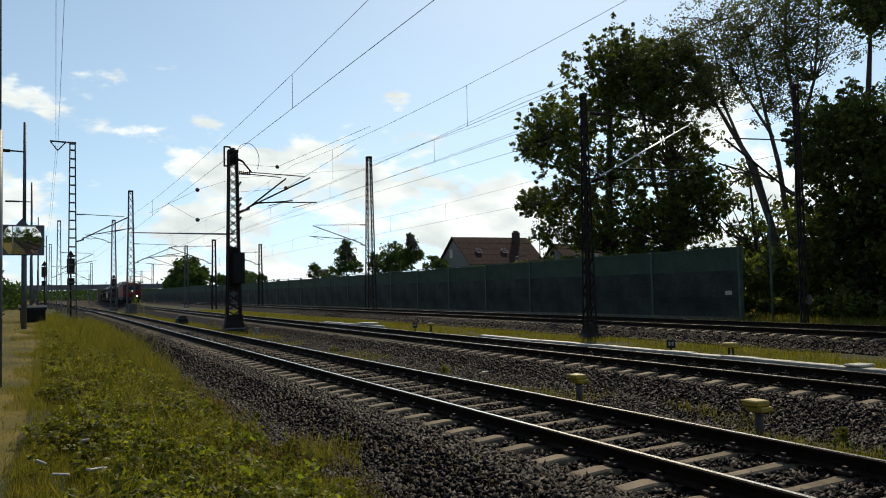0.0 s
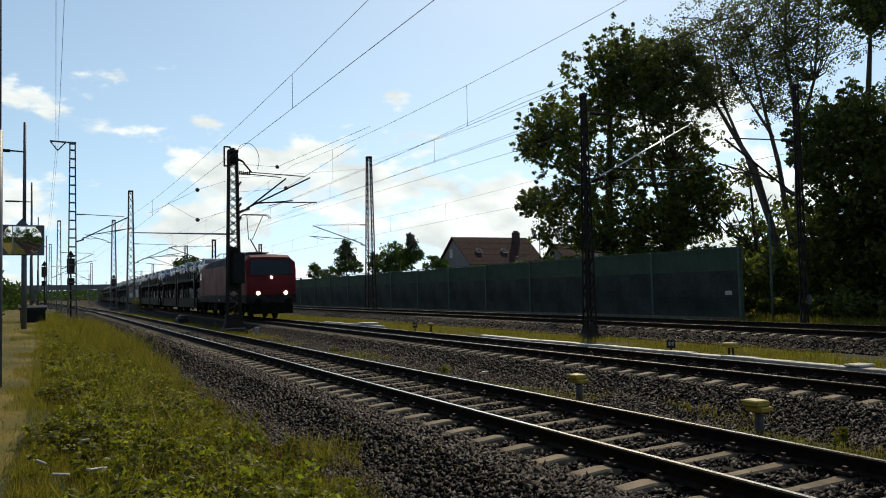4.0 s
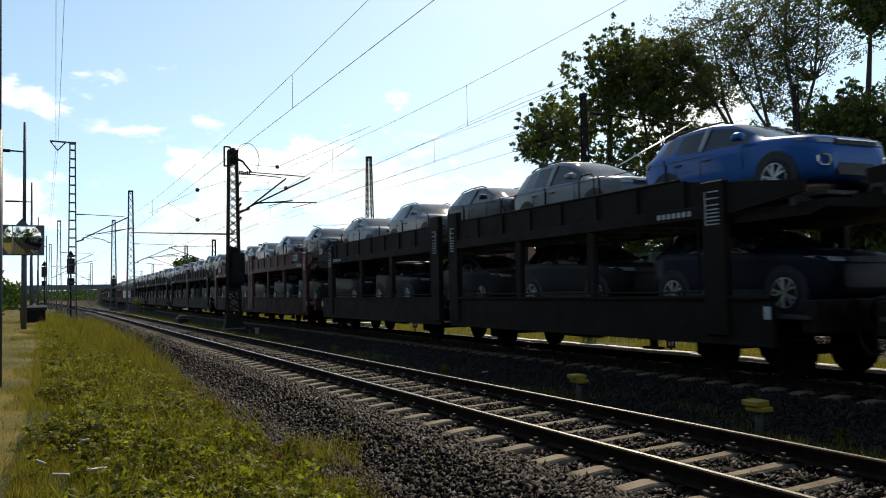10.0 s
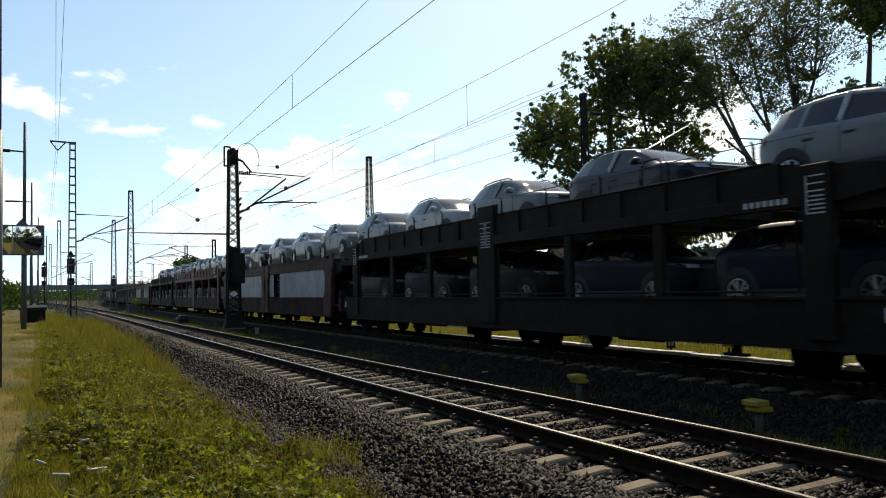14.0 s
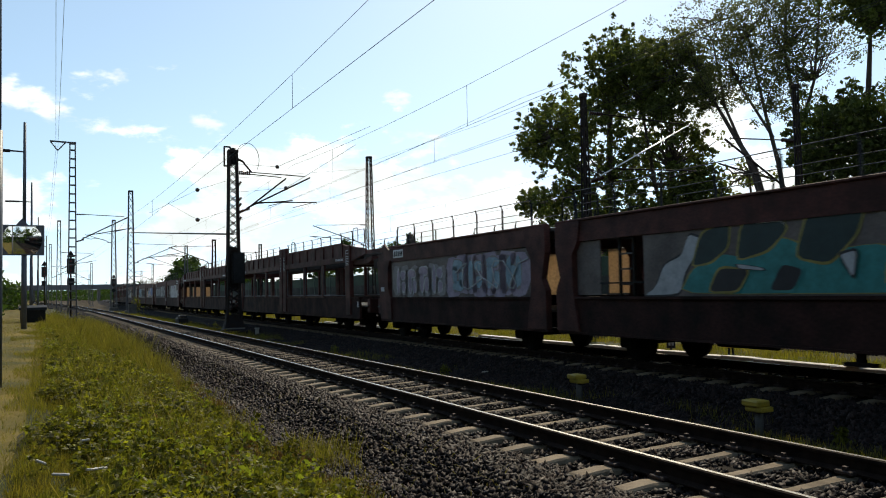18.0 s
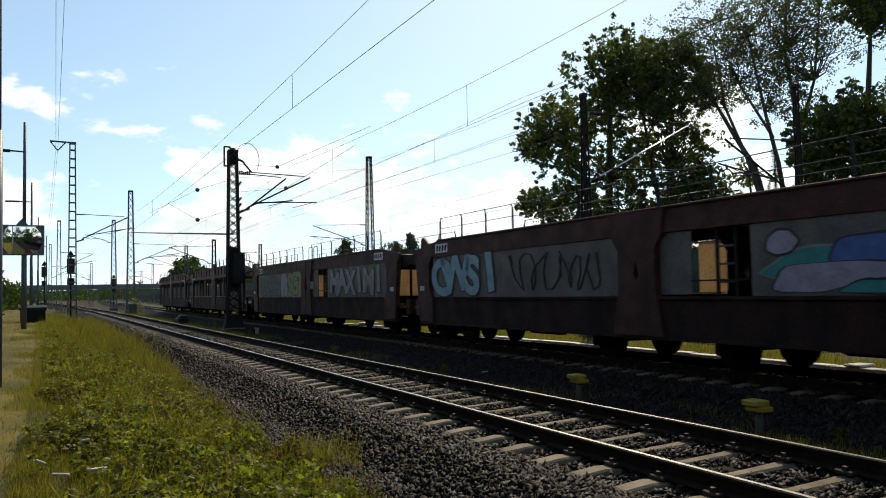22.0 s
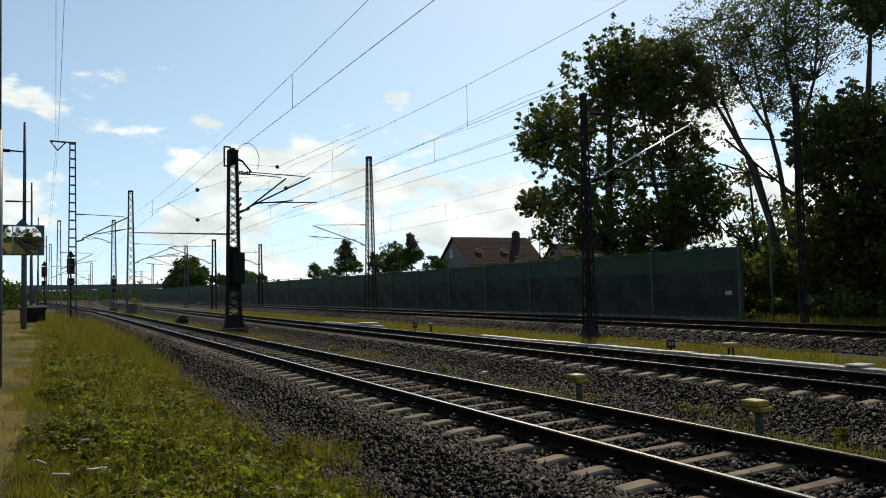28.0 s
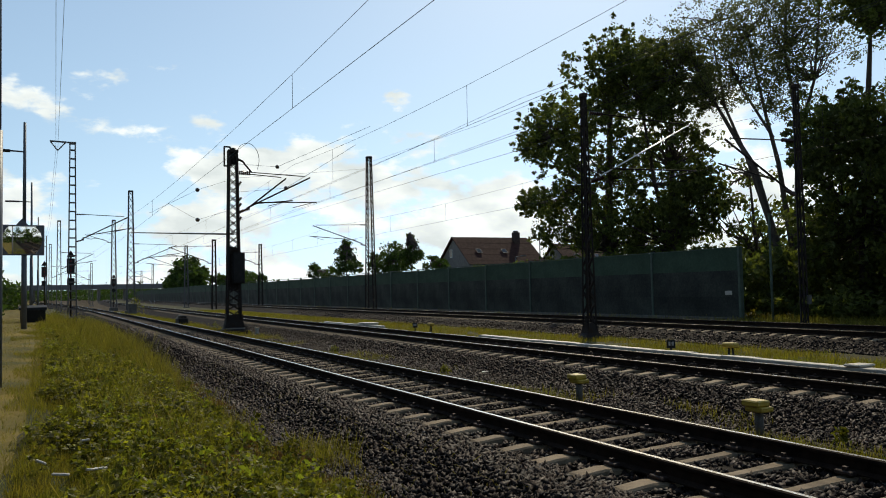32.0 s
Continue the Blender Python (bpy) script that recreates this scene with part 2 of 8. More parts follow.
def build_ground():
    xs = [-1500, -600, -200, -60, -20, -8] + [i * 0.5 - 4 for i in range(64)] + [28 + i * 2 for i in range(37)] + [104 + 8 * i for i in range(50)] + [550, 700, 1000, 1600, 2600, 4200]
    knots = [("A", 2600, -0.6, "field"), ("A", 300, -0.5, "field"), ("A", 60, -0.3, "grass_soil"), ("A", 16, -0.2, "path"), ("A", 9.5, -0.12, "path"), ("N", 6.9, -0.1, "path"),
             ("N", 5.65, -0.125, "grass_soil"), ("N", 4.7, -0.22, "grass_soil"), ("N", 4.1, -0.33, "grass_soil"), ("N", 3.5, -0.42, "grass_soil"), ("N", 3.1, -0.53, "grass_soil"),
             ("N", 2.75, -0.57, "ballast"), ("N", 2.25, -0.52, "ballast"), ("N", 1.72, -0.25, "ballast"), ("N", 1.3, -0.225, "ballast"), ("N", 0.0, -0.222, "ballast"), ("N", -1.3, -0.225, "ballast"), ("N", -1.6, -0.25, "ballast"),
             ("N", -2.2, -0.45, "soil"), ("N", -2.6, -0.52, "soil"), ("T", 2.75, -0.55, "ballast"), ("T", 2.1, -0.46, "ballast"), ("T", 1.5, -0.215, "ballast"), ("T", 0, -0.212, "ballast"), ("T", -1.6, -0.215, "ballast"),
             ("T", -2.2, -0.33, "soil"), ("T", -2.9, -0.36, "grass_soil"), ("T", -5.2, -0.34, "grass_soil"), ("F", 2.4, -0.40, "ballast"), ("F", 1.5, -0.155, "ballast"), ("F", -1.6, -0.04, "ballast"), ("F", -2.4, -0.26, "soil"),
             ("W", 2.0, -0.3, "grass_soil"), ("W", 0.3, -0.25, "grass_soil"), ("W", -4, -0.2, "grass_soil"), ("W", -14, -0.2, "grass_soil"), ("W", -60, -0.4, "field"), ("W", -600, -0.8, "field"), ("W", -2600, -1, "field")]
    KNOTS.extend(knots)
    names = ["field", "grass_soil", "path", "soil", "ballast"]
    bm = fresh()
    rows = []
    for x in xs:
        xx = min(max(x, -60), 520)
        row = []
        for k, y, z, _ in knots:
            yy = PLAN[k](xx) + y
            dz = roll_z(x, yy, k, y)
            if k == "N" and y == 5.65:
                yy += 0.30 * noise.noise((x * 0.8, 5.0, 1.0)) + (0.25 if x < 9 else 0.25 * max(0.0, (20 - x) / 11))
            row.append(bm.verts.new((x, yy, z + dz)))
        rows.append(row)
    for a, b in zip(rows, rows[1:]):
        for j in range(len(knots) - 1):
            f = bm.faces.new((a[j], a[j + 1], b[j + 1], b[j]))
            f.material_index = names.index(knots[j][3])
            f.smooth = True
    bmesh.ops.recalc_face_normals(bm, faces=bm.faces)
    return tagged(link_mesh("ground", bm, [M[n] for n in names]), "grassy verges, dry path and dark ballast beds of the railway", "ground", kind="structure")


ground = build_ground()

RAIL_BODY = [(0.036, -0.002), (0.036, -0.035), (0.012, -0.05), (0.009, -0.125), (0.065, -0.148), (0.065, -0.160), (-0.065, -0.160), (-0.065, -0.148), (-0.009, -0.125), (-0.012, -0.05), (-0.036, -0.035), (-0.036, -0.002)]


def rail_mesh(fn, off, x0, x1, z=0.0):
    """One rail: rusty sides and a polished head."""
    bm = fresh()
    xs, x = [], x0
    while x < x1:
        xs.append(x)
        x += 2.0 if x < 80 else 6.0
    prof = [(-0.036, -0.010), (-0.021, 0.0), (0.021, 0.0), (0.036, -0.010)] + RAIL_BODY[1:-1]
    rings = [[bm.verts.new((x, fn(x) + off + py, z + pz)) for py, pz in prof] for x in xs]
    n = len(prof)
    for a, b in zip(rings, rings[1:]):
        for i in range(n):
            f = bm.faces.new((a[i], a[(i + 1) % n], b[(i + 1) % n], b[i]))
            f.material_index = 1 if i == 1 else 0
    bm.faces.new(rings[0]); bm.faces.new(rings[-1][::-1])
    bmesh.ops.recalc_face_normals(bm, faces=bm.faces)
    return bm


def sleeper_mesh():
    """A concrete sleeper, waisted, with raised rail seats; its foot lies in the ballast."""
    bm = fresh()
    ys = [-1.3, -1.27, -0.98, -0.5, 0.0, 0.5, 0.98, 1.27, 1.3]
    top = [-0.205, -0.185, -0.160, -0.190, -0.212, -0.190, -0.160, -0.185, -0.205]
    half = [0.085, 0.102, 0.102, 0.084, 0.074, 0.084, 0.102, 0.102, 0.085]
    rings = []
    for y, t, h in zip(ys, top, half):
        rings.append([bm.verts.new(c) for c in ((-h - 0.03, y, -0.34), (-h, y, t - 0.018), (-h + 0.02, y, t), (h - 0.02, y, t), (h, y, t - 0.018), (h + 0.03, y, -0.34))])
    for a, b in zip(rings, rings[1:]):
        for i in range(5):
            bm.faces.new((a[i], a[i + 1], b[i + 1], b[i]))
    bm.faces.new(rings[0][::-1]); bm.faces.new(rings[-1])
    bmesh.ops.recalc_face_normals(bm, faces=bm.faces)
    return bm


def clip_mesh():
    bm = fresh()
    for s in (-1, 1):
        box(bm, -0.09, 0.09, s * 0.10 - 0.035, s * 0.10 + 0.035, -0.162, -0.125, 0.008)
        box(bm, -0.02, 0.02, s * 0.10 - 0.02, s * 0.10 + 0.02, -0.125, -0.09)
    return bm


def build_track(name, fn, x0, x1, step, first, label, count, lift=0.0, cant=0.0):
    """lift raises the track, cant tilts it about its middle (degrees), as a curve needs it."""
    t = tagged(empty(name), label, "railway track", kind="structure")
    for s in (-1, 1):
        part("rail", rail_mesh(fn, s * 0.7525, x0, x1, lift + s * 0.7525 * math.tan(radians(cant))), [M["rail_side"], M["rail_top"]], t, "steel rail with polished head and rusty sides")
    sl, cl = None, None
    x = first
    for i in range(count):
        m = pose(x, fn(x), lift, cant, 0, heading(fn, x)) @ pose(random.uniform(-.012, .012), random.uniform(-.015, .015), random.uniform(-.004, .004), 0, 0, random.uniform(-.5, .5))
        if sl is None:
            sl = part("sleeper", sleeper_mesh(), M["concrete"], t)
            sl.matrix_basis = m
        else:
            again(sl, m, t)
        if x < 24 and name != "far_track":
            for s in (-1, 1):
                mm = m @ pose(0, s * 0.7525, 0)
                if cl is None:
                    cl = part("rail_clip", clip_mesh(), M["clip"], t)
                    cl.matrix_basis = mm
                else:
                    again(cl, mm, t)
        x += step
    return t


# the near sleepers: one stands at x = 5.635
build_track("near_track", near_y, -14, 420, 0.65, 5.635 - 0.65 * 9, "single railway track on pale concrete sleepers in dark ballast", 160)
build_track("train_track", train_y, -60, 520, 0.60, 7.85 - 0.6 * 16, "main line track on pale concrete sleepers", 170)
build_track("far_track", far_y, -60, 520, 0.60, -2.0, "second main line track beside the noise wall", 84, 0.127, -3.6)

# ---- more materials ----
M["wall_top"] = mat("green_wall_upper", (0.050, 0.080, 0.052), 0.75, scale=0.8, vary=0.2, bump=0.1, fine=8, per_object=0.08, spec=0.12)
M["wall_low"] = mat("green_wall_lower", (0.053, 0.055, 0.046), 0.8, scale=0.6, vary=0.35, bump=0.15, fine=10, per_object=0.10, spec=0.1)
M["wall_post"] = mat("green_grey_post", (0.085, 0.115, 0.09), 0.7, 0.0, scale=3, vary=0.2, spec=0.2)
M["mast"] = mat("dark_steel", (0.020, 0.017, 0.016), 0.75, 0.0, scale=4, vary=0.35, color2=(0.028, 0.018, 0.013), spec=0.15)
M["galv"] = mat("weathered_zinc", (0.10, 0.10, 0.105), 0.6, 0.3, scale=4, vary=0.25, spec=0.3)
M["grey_pole"] = mat("grey_painted_pole", (0.10, 0.11, 0.13), 0.5, 0.2, scale=3, vary=0.2)
M["insul"] = mat("brown_insulator", (0.05, 0.025, 0.018), 0.25, scale=6, vary=0.2)
M["wire"] = mat("dark_copper_wire", (0.03, 0.028, 0.026), 0.6, 0.5, scale=3, vary=0.2, bump=0)
M["bare"] = mat("bright_aluminium_tube", (0.6, 0.6, 0.6), 0.35, 0.9, scale=6, vary=0.15, bump=0.02)
M["found"] = mat("grey_concrete", (0.13, 0.12, 0.105), 0.9, scale=4, vary=0.3, bump=0.4)
M["pale_conc"] = mat("pale_concrete", (0.46, 0.42, 0.35), 0.55, scale=3, vary=0.25, bump=0.3)
M["yellow"] = mat("yellow_cover", (0.42, 0.27, 0.02), 0.5, scale=7, vary=0.2, bump=0.1, color2=(0.35, 0.24, 0.03))
M["black"] = mat("black_plastic", (0.013, 0.013, 0.013), 0.6, scale=6, vary=0.25, spec=0.2)
M["white"] = mat("white_paint", (0.75, 0.75, 0.73), 0.6, scale=6, vary=0.1, bump=0.05)
M["rooftile"] = mat("brown_roof_tiles", (0.052, 0.024, 0.020), 0.9, scale=3, vary=0.3, bump=0.4, fine=20, spec=0.1)
M["plaster"] = mat("grey_plaster", (0.20, 0.185, 0.175), 0.9, scale=2, vary=0.15, bump=0.1)
M["brick"] = mat("dark_brick", (0.05, 0.028, 0.022), 0.9, scale=6, vary=0.3, bump=0.3)
M["winglass"] = mat("window_glass", (0.02, 0.025, 0.03), 0.08, scale=1, vary=0.0, bump=0, spec=0.3)
M["mirror"] = mat("mirror_glass", (0.85, 0.87, 0.87), 0.03, 1.0, scale=1, vary=0.02, bump=0.0)
M["bark"] = mat("grey_brown_bark", (0.060, 0.042, 0.030), 0.9, scale=3, vary=0.4, bump=0.6, fine=20, stretch=(1, 1, 0.3))
M["leaf_dark"] = leaf_mat("dark_leaves", (0.096, 0.112, 0.040), (0.062, 0.074, 0.028), 0.52)
# leaf green raised here: sunlight on the wood's edge put into the colour
M["leaf_edge"] = leaf_mat("sunlit_edge_leaves", (0.115, 0.125, 0.038), (0.062, 0.074, 0.024), 0.5, 0.5)
M["leaf_mid"] = leaf_mat("green_leaves", (0.045, 0.080, 0.020), (0.035, 0.055, 0.015), 0.35)
M["leaf_pale"] = leaf_mat("pale_thin_leaves", (0.098, 0.103, 0.055), (0.074, 0.080, 0.041), 0.45)
M["grass"] = leaf_mat("grass_blades", (0.124, 0.120, 0.024), (0.185, 0.140, 0.040), 0.5, 0.45)
M["grass_dry"] = leaf_mat("dry_grass", (0.26, 0.20, 0.07), (0.15, 0.14, 0.035), 0.35, 0.4)
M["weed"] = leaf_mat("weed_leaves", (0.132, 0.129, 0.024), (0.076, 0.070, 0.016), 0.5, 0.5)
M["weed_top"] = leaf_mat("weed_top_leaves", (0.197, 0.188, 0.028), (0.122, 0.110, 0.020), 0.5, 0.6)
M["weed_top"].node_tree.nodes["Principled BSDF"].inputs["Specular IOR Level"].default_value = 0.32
M["withered"] = leaf_mat("withered_leaves", (0.16, 0.075, 0.035), (0.10, 0.06, 0.03), 0.3, 0.4)
M["fresh_leaf"] = leaf_mat("fresh_leaves", (0.20, 0.22, 0.04), (0.13, 0.15, 0.03), 0.5, 0.4)
M["flower"] = mat("yellow_flowers", (0.55, 0.48, 0.05), 0.7, scale=4, vary=0.2, bump=0)
M["letter_grey"] = mat("worn_white_figures", (0.30, 0.30, 0.29), 0.7, scale=8, vary=0.3, bump=0)
M["lamp_red"] = mat("signal_lens", (0.10, 0.02, 0.02), 0.2, scale=3, vary=0.1, bump=0)


# ---- noise wall ----
def build_wall():
    w = tagged(empty("noise_wall"), "long green noise wall of upright panels between slim posts", "noise wall", kind="structure")
    x, step, n = 28.8, 6.2, 0
    post = None
    while x < 402:
        y0, y1 = wall_y(x), wall_y(x + step)
        h = 3.22 + 0.002 * min(x, 200)
        m = pose(x, y0, 0, 0, 0, math.degrees(math.atan2(y1 - y0, step)))
        bm = fresh(); box(bm, -0.07, 0.07, -0.11, 0.11, -0.4, h + 0.03, 0.012)
        part("wall_post", bm, M["wall_post"], w).matrix_basis = m
        if x + step < 402:
            if n < 22:
                # low boards, each a little proud or set back
                for i in range(4):
                    bm = fresh(); box(bm, 0.07, step - 0.07, -0.05 + 0.004 * (i % 2), 0.05 + 0.006 * (i % 2), -0.35 + i * 0.63, -0.35 + (i + 1) * 0.63 - 0.001, 0.0)
                    part("panel_board", bm, M["wall_low"], w).matrix_basis = m
                bm = fresh()
                for i in range(3):
                    box(bm, 0.07, step - 0.07, -0.035, 0.035, 2.17 + i * 0.36, 2.17 + (i + 1) * 0.36 - 0.001)
                part("upper_panel", bm, M["wall_top"], w, "lighter green upper panel").matrix_basis = m
                bm = fresh(); box(bm, 0.07, step - 0.07, -0.06, 0.06, h - 0.03, h + 0.01)
                part("cap_strip", bm, M["wall_post"], w).matrix_basis = m
            else:
                bm = fresh(); box(bm, 0.07, step - 0.07, -0.05, 0.05, -0.35, 2.16)
                part("panel_board", bm, M["wall_low"], w).matrix_basis = m
                bm = fresh(); box(bm, 0.07, step - 0.07, -0.035, 0.035, 2.16, h)
                part("upper_panel", bm, M["wall_top"], w, "lighter green upper panel").matrix_basis = m
        x += step
        n += 1
    # a strip of concrete along the foot and a small notice on the end panel
    bm = fresh()
    for i in range(40):
        xa, xb = 28.6 + i * 6.2, 28.6 + (i + 1) * 6.2
        bar(bm, (xa, wall_y(xa) + 0.25, -0.22), (xb - 0.02, wall_y(xb) + 0.25, -0.22), 0.25, 0.3)
    part("kerb", bm, M["found"], w, "pale concrete kerb along the wall foot")
    bm = fresh(); box(bm, 29.3, 29.75, -23.94, -23.92, 1.0, 1.2, 0.01)
    part("notice", bm, M["pale_conc"], w, "small pale notice plate")


build_wall()


# ---- masts and overhead line ----
def lattice(bm, z0, z1, w0, w1, d0, d1, step, r=0.03, sides=4, cross=False):
    """Zigzag bracing between four legs; w is the width across the track, d along it."""
    z, k = z0, 0
    while z < z1 - 0.1:
        zz = min(z1, z + step)
        def corner(s, t, q):
            f = (q - z0) / (z1 - z0)
            return Vector((s * (d0 + (d1 - d0) * f) / 2, t * (w0 + (w1 - w0) * f) / 2, q))
        for s in (-1, 1):
            a, b = (corner(s, -1, z), corner(s, 1, zz)) if k % 2 else (corner(s, 1, z), corner(s, -1, zz))
            bar(bm, a, b, r, r * 0.5)
            if cross:
                a, b = (corner(s, 1, z), corner(s, -1, zz)) if k % 2 else (corner(s, -1, z), corner(s, 1, zz))
                bar(bm, a, b, r, r * 0.5)
        if sides == 4:
            for t in (-1, 1):
                a, b = (corner(-1, t, z), corner(1, t, zz)) if k % 2 else (corner(1, t, z), corner(-1, t, zz))
                bar(bm, a, b, r, r * 0.5)
        z, k = zz, k + 1


def mast(x, y, z0, top, w0, w1, d0, d1, label, step=0.5, leg=0.09, material="mast", rungs=False, cross=False, turn=0.0, brace=0.05):
    t = tagged(empty("catenary_mast", pose(x, y, 0, 0, 0, turn)), label, "mast", group="catenary masts")
    for s in (-1, 1):
        for u in (-1, 1):
            bm = fresh(); bar(bm, (s * d0 / 2, u * w0 / 2, z0), (s * d1 / 2, u * w1 / 2, top), leg, leg * 0.8)
            part("leg", bm, M[material], t)
    bm = fresh()
    if rungs:
        z = z0 + 0.5
        while z < top:
            f = (z - z0) / (top - z0)
            w = w0 + (w1 - w0) * f
            box(bm, -d0 / 2 - 0.005, d0 / 2 + 0.005, -w / 2, w / 2, z - 0.045, z + 0.045)
            z += step
    else:
        lattice(bm, z0, top, w0, w1, d0, d1, step, brace, cross=cross)
    part("bracing", bm, M[material], t)["kind"] = "stuff"
    bm = fresh(); box(bm, -d1 / 2 - 0.06, d1 / 2 + 0.06, -w1 / 2 - 0.06, w1 / 2 + 0.06, top - 0.06, top + 0.1, 0.02)
    part("cap", bm, M[material], t)
    bm = fresh(); box(bm, -d0 / 2 - 0.18, d0 / 2 + 0.18, -w0 / 2 - 0.18, w0 / 2 + 0.18, -0.8, max(z0, -0.4) - 0.02, 0.05)
    part("foundation", bm, M["found"], t, "grey concrete foundation block")
    return t


def flare(bm, rings):
    """A footing that widens downwards: rings of (half depth, half width, height)."""
    rs = [[bm.verts.new((sx * hx, sy * hy, z)) for sx, sy in ((-1, -1), (1, -1), (1, 1), (-1, 1))] for hx, hy, z in rings]
    for a, b in zip(rs, rs[1:]):
        for i in range(4):
            bm.faces.new((a[i], a[(i + 1) % 4], b[(i + 1) % 4], b[i]))
    bm.faces.new(rs[-1]); bm.faces.new(rs[0][::-1])
    bmesh.ops.recalc_face_normals(bm, faces=bm.faces)


def insulator(bm, a, b, r=0.07, n=6):
    a, b = Vector(a), Vector(b)
    d = b - a
    L = d.length
    q = Matrix.Translation(a) @ d.to_track_quat("Z", "Y").to_matrix().to_4x4()
    prof = [(0.0, 0.01)] + [(L * (i + k) / n, r * rr) for i in range(n) for k, rr in ((0.15, 0.45), (0.35, 1.0), (0.6, 0.6), (0.9, 0.45))] + [(L, 0.01)]
    rings = [[bm.verts.new(q @ Vector((rr * math.cos(j * math.tau / 10), rr * math.sin(j * math.tau / 10), z))) for j in range(10)] for z, rr in prof]
    for u, v in zip(rings, rings[1:]):
        for j in range(10):
            bm.faces.new((u[j], u[(j + 1) % 10], v[(j + 1) % 10], v[j]))


def cantilever(t, side, y0, reach, z_up, z_low, z_wire, bright=False):
    """A bracket arm across the track: a stay, a slanting tube, a registration tube and its steady arm."""
    m = M["bare"] if bright else M["mast"]
    tip = y0 + side * reach
    bm = fresh(); insulator(bm, (0, y0, z_up), (0, y0 + side * 0.6, z_up), 0.08); part("insulator", bm, M["insul"], t)
    bm = fresh(); insulator(bm, (0, y0, z_low), (0, y0 + side * 0.55, z_low + 0.32 * (z_up - z_low) * 0.6 / reach * 1.5), 0.09); part("insulator", bm, M["insul"], t)
    bm = fresh(); tube(bm, (0, y0 + side * 0.55, z_up), (0, tip, z_up - 0.1), 0.025); part("top_stay", bm, M["mast"], t)
    bm = fresh(); tube(bm, (0, y0 + side * 0.4, z_low + 0.2), (0, tip + side * 0.25, z_up - 0.15), 0.026 if bright else 0.04); part("slanting_tube", bm, m, t)
    bm = fresh(); tube(bm, (0, y0 + side * 0.9, z_low + 0.5), (0, tip + side * 0.6, z_wire + 0.35), 0.03); part("registration_tube", bm, M["mast"], t)
    bm = fresh(); tube(bm, (0, tip + side * 0.3, z_wire + 0.3), (0, tip - side * 0.7, z_wire + 0.03), 0.018); part("steady_arm", bm, M["mast"], t)


# flat-framed ladder mast with a feeder bracket, on the platform side
t = mast(63, 3.85, -0.4, 12.35, 0.55, 0.34, 0.22, 0.22, "tall ladder-like steel mast with a feeder bracket on top", 0.62, 0.1, "galv", rungs=True)
bm = fresh(); bar(bm, (0, -0.15, 12.4), (0, 1.45, 12.45), 0.12, 0.1); part("feeder_bracket", bm, M["galv"], t)
for dy in (0.45, 1.4):
    bm = fresh(); insulator(bm, (0, dy, 12.4), (0, 0.95, 11.8), 0.07); part("insulator", bm, M["insul"], t)
cantilever(t, -1, -0.2, 3.2, 7.35, 5.4, 6.1)
# heavy mast between the tracks with the dark cabinet and switch gear
t = mast(42, -3.0, -0.15, 8.75, 0.68, 0.40, 0.36, 0.30, "heavy dark lattice mast with a cabinet and switch gear", 0.42, 0.12, cross=True, brace=0.065)
bm = fresh(); box(bm, -0.30, 0.05, -0.52, 0.10, 2.05, 3.60, 0.03); part("cabinet", bm, M["black"], t, "dark steel cabinet bolted to the mast")
bm = fresh(); box(bm, 0.08, 0.12, -0.26, 0.26, 1.7, 3.9); part("back_plate", bm, M["mast"], t)
bm = fresh(); box(bm, -0.34, -0.305, -0.46, 0.04, 2.15, 3.5, 0.008); part("cabinet_door", bm, M["black"], t)
bm = fresh(); tube(bm, (-0.2, -0.3, -0.1), (-0.2, -0.3, 2.05), 0.04); part("cable_pipe", bm, M["mast"], t)
bm = fresh(); flare(bm, [(0.5, 0.80, -0.7), (0.48, 0.76, -0.36), (0.30, 0.50, -0.18), (0.24, 0.42, 0.15), (0.22, 0.40, 0.5)]); part("base_shoe", bm, M["mast"], t)
bm = fresh()
for a, b in (((0, 0.12, 8.0), (0, 0.12, 9.0)), ((0, 0.42, 8.0), (0, 0.42, 9.0)), ((0, 0.12, 9.0), (0, 0.42, 9.0)), ((0, 0.12, 8.02), (0, 0.42, 8.02))):
    bar(bm, a, b, 0.07)
part("switch_frame", bm, M["mast"], t)
bm = fresh(); tube(bm, (0, -0.02, 8.1), (0, -0.02, 8.95), 0.16, 0.13, 12); part("drum", bm, M["black"], t)
bm = fresh(); bar(bm, (0, -0.1, 8.45), (0, -0.5, 8.3), 0.09); bar(bm, (0, -0.5, 8.3), (0, -0.95, 7.75), 0.07); part("switch_arm", bm, M["mast"], t)
bm = fresh()
for i in range(24):
    a0, a1 = i / 24 * math.pi * 1.3 - 0.6, (i + 1) / 24 * math.pi * 1.3 - 0.6
    c = lambda a: (0, -0.75 - 0.75 * math.cos(a) * 0.8, 8.4 + 0.85 * math.sin(a))
    bar(bm, c(a0), c(a1), 0.022)
part("cable_loop", bm, M["wire"], t)
for zz in (7.0, 6.2, 5.9, 5.2):
    bm = fresh(); insulator(bm, (0, -0.25, zz), (0, -0.42, zz + 0.25), 0.09, 4); part("insulator", bm, M["insul"], t)
cantilever(t, -1, -0.3, 3.5, 7.75, 5.7, 5.95)
cantilever(t, -1, -0.3, 2.2, 7.65, 5.65, 6.0)
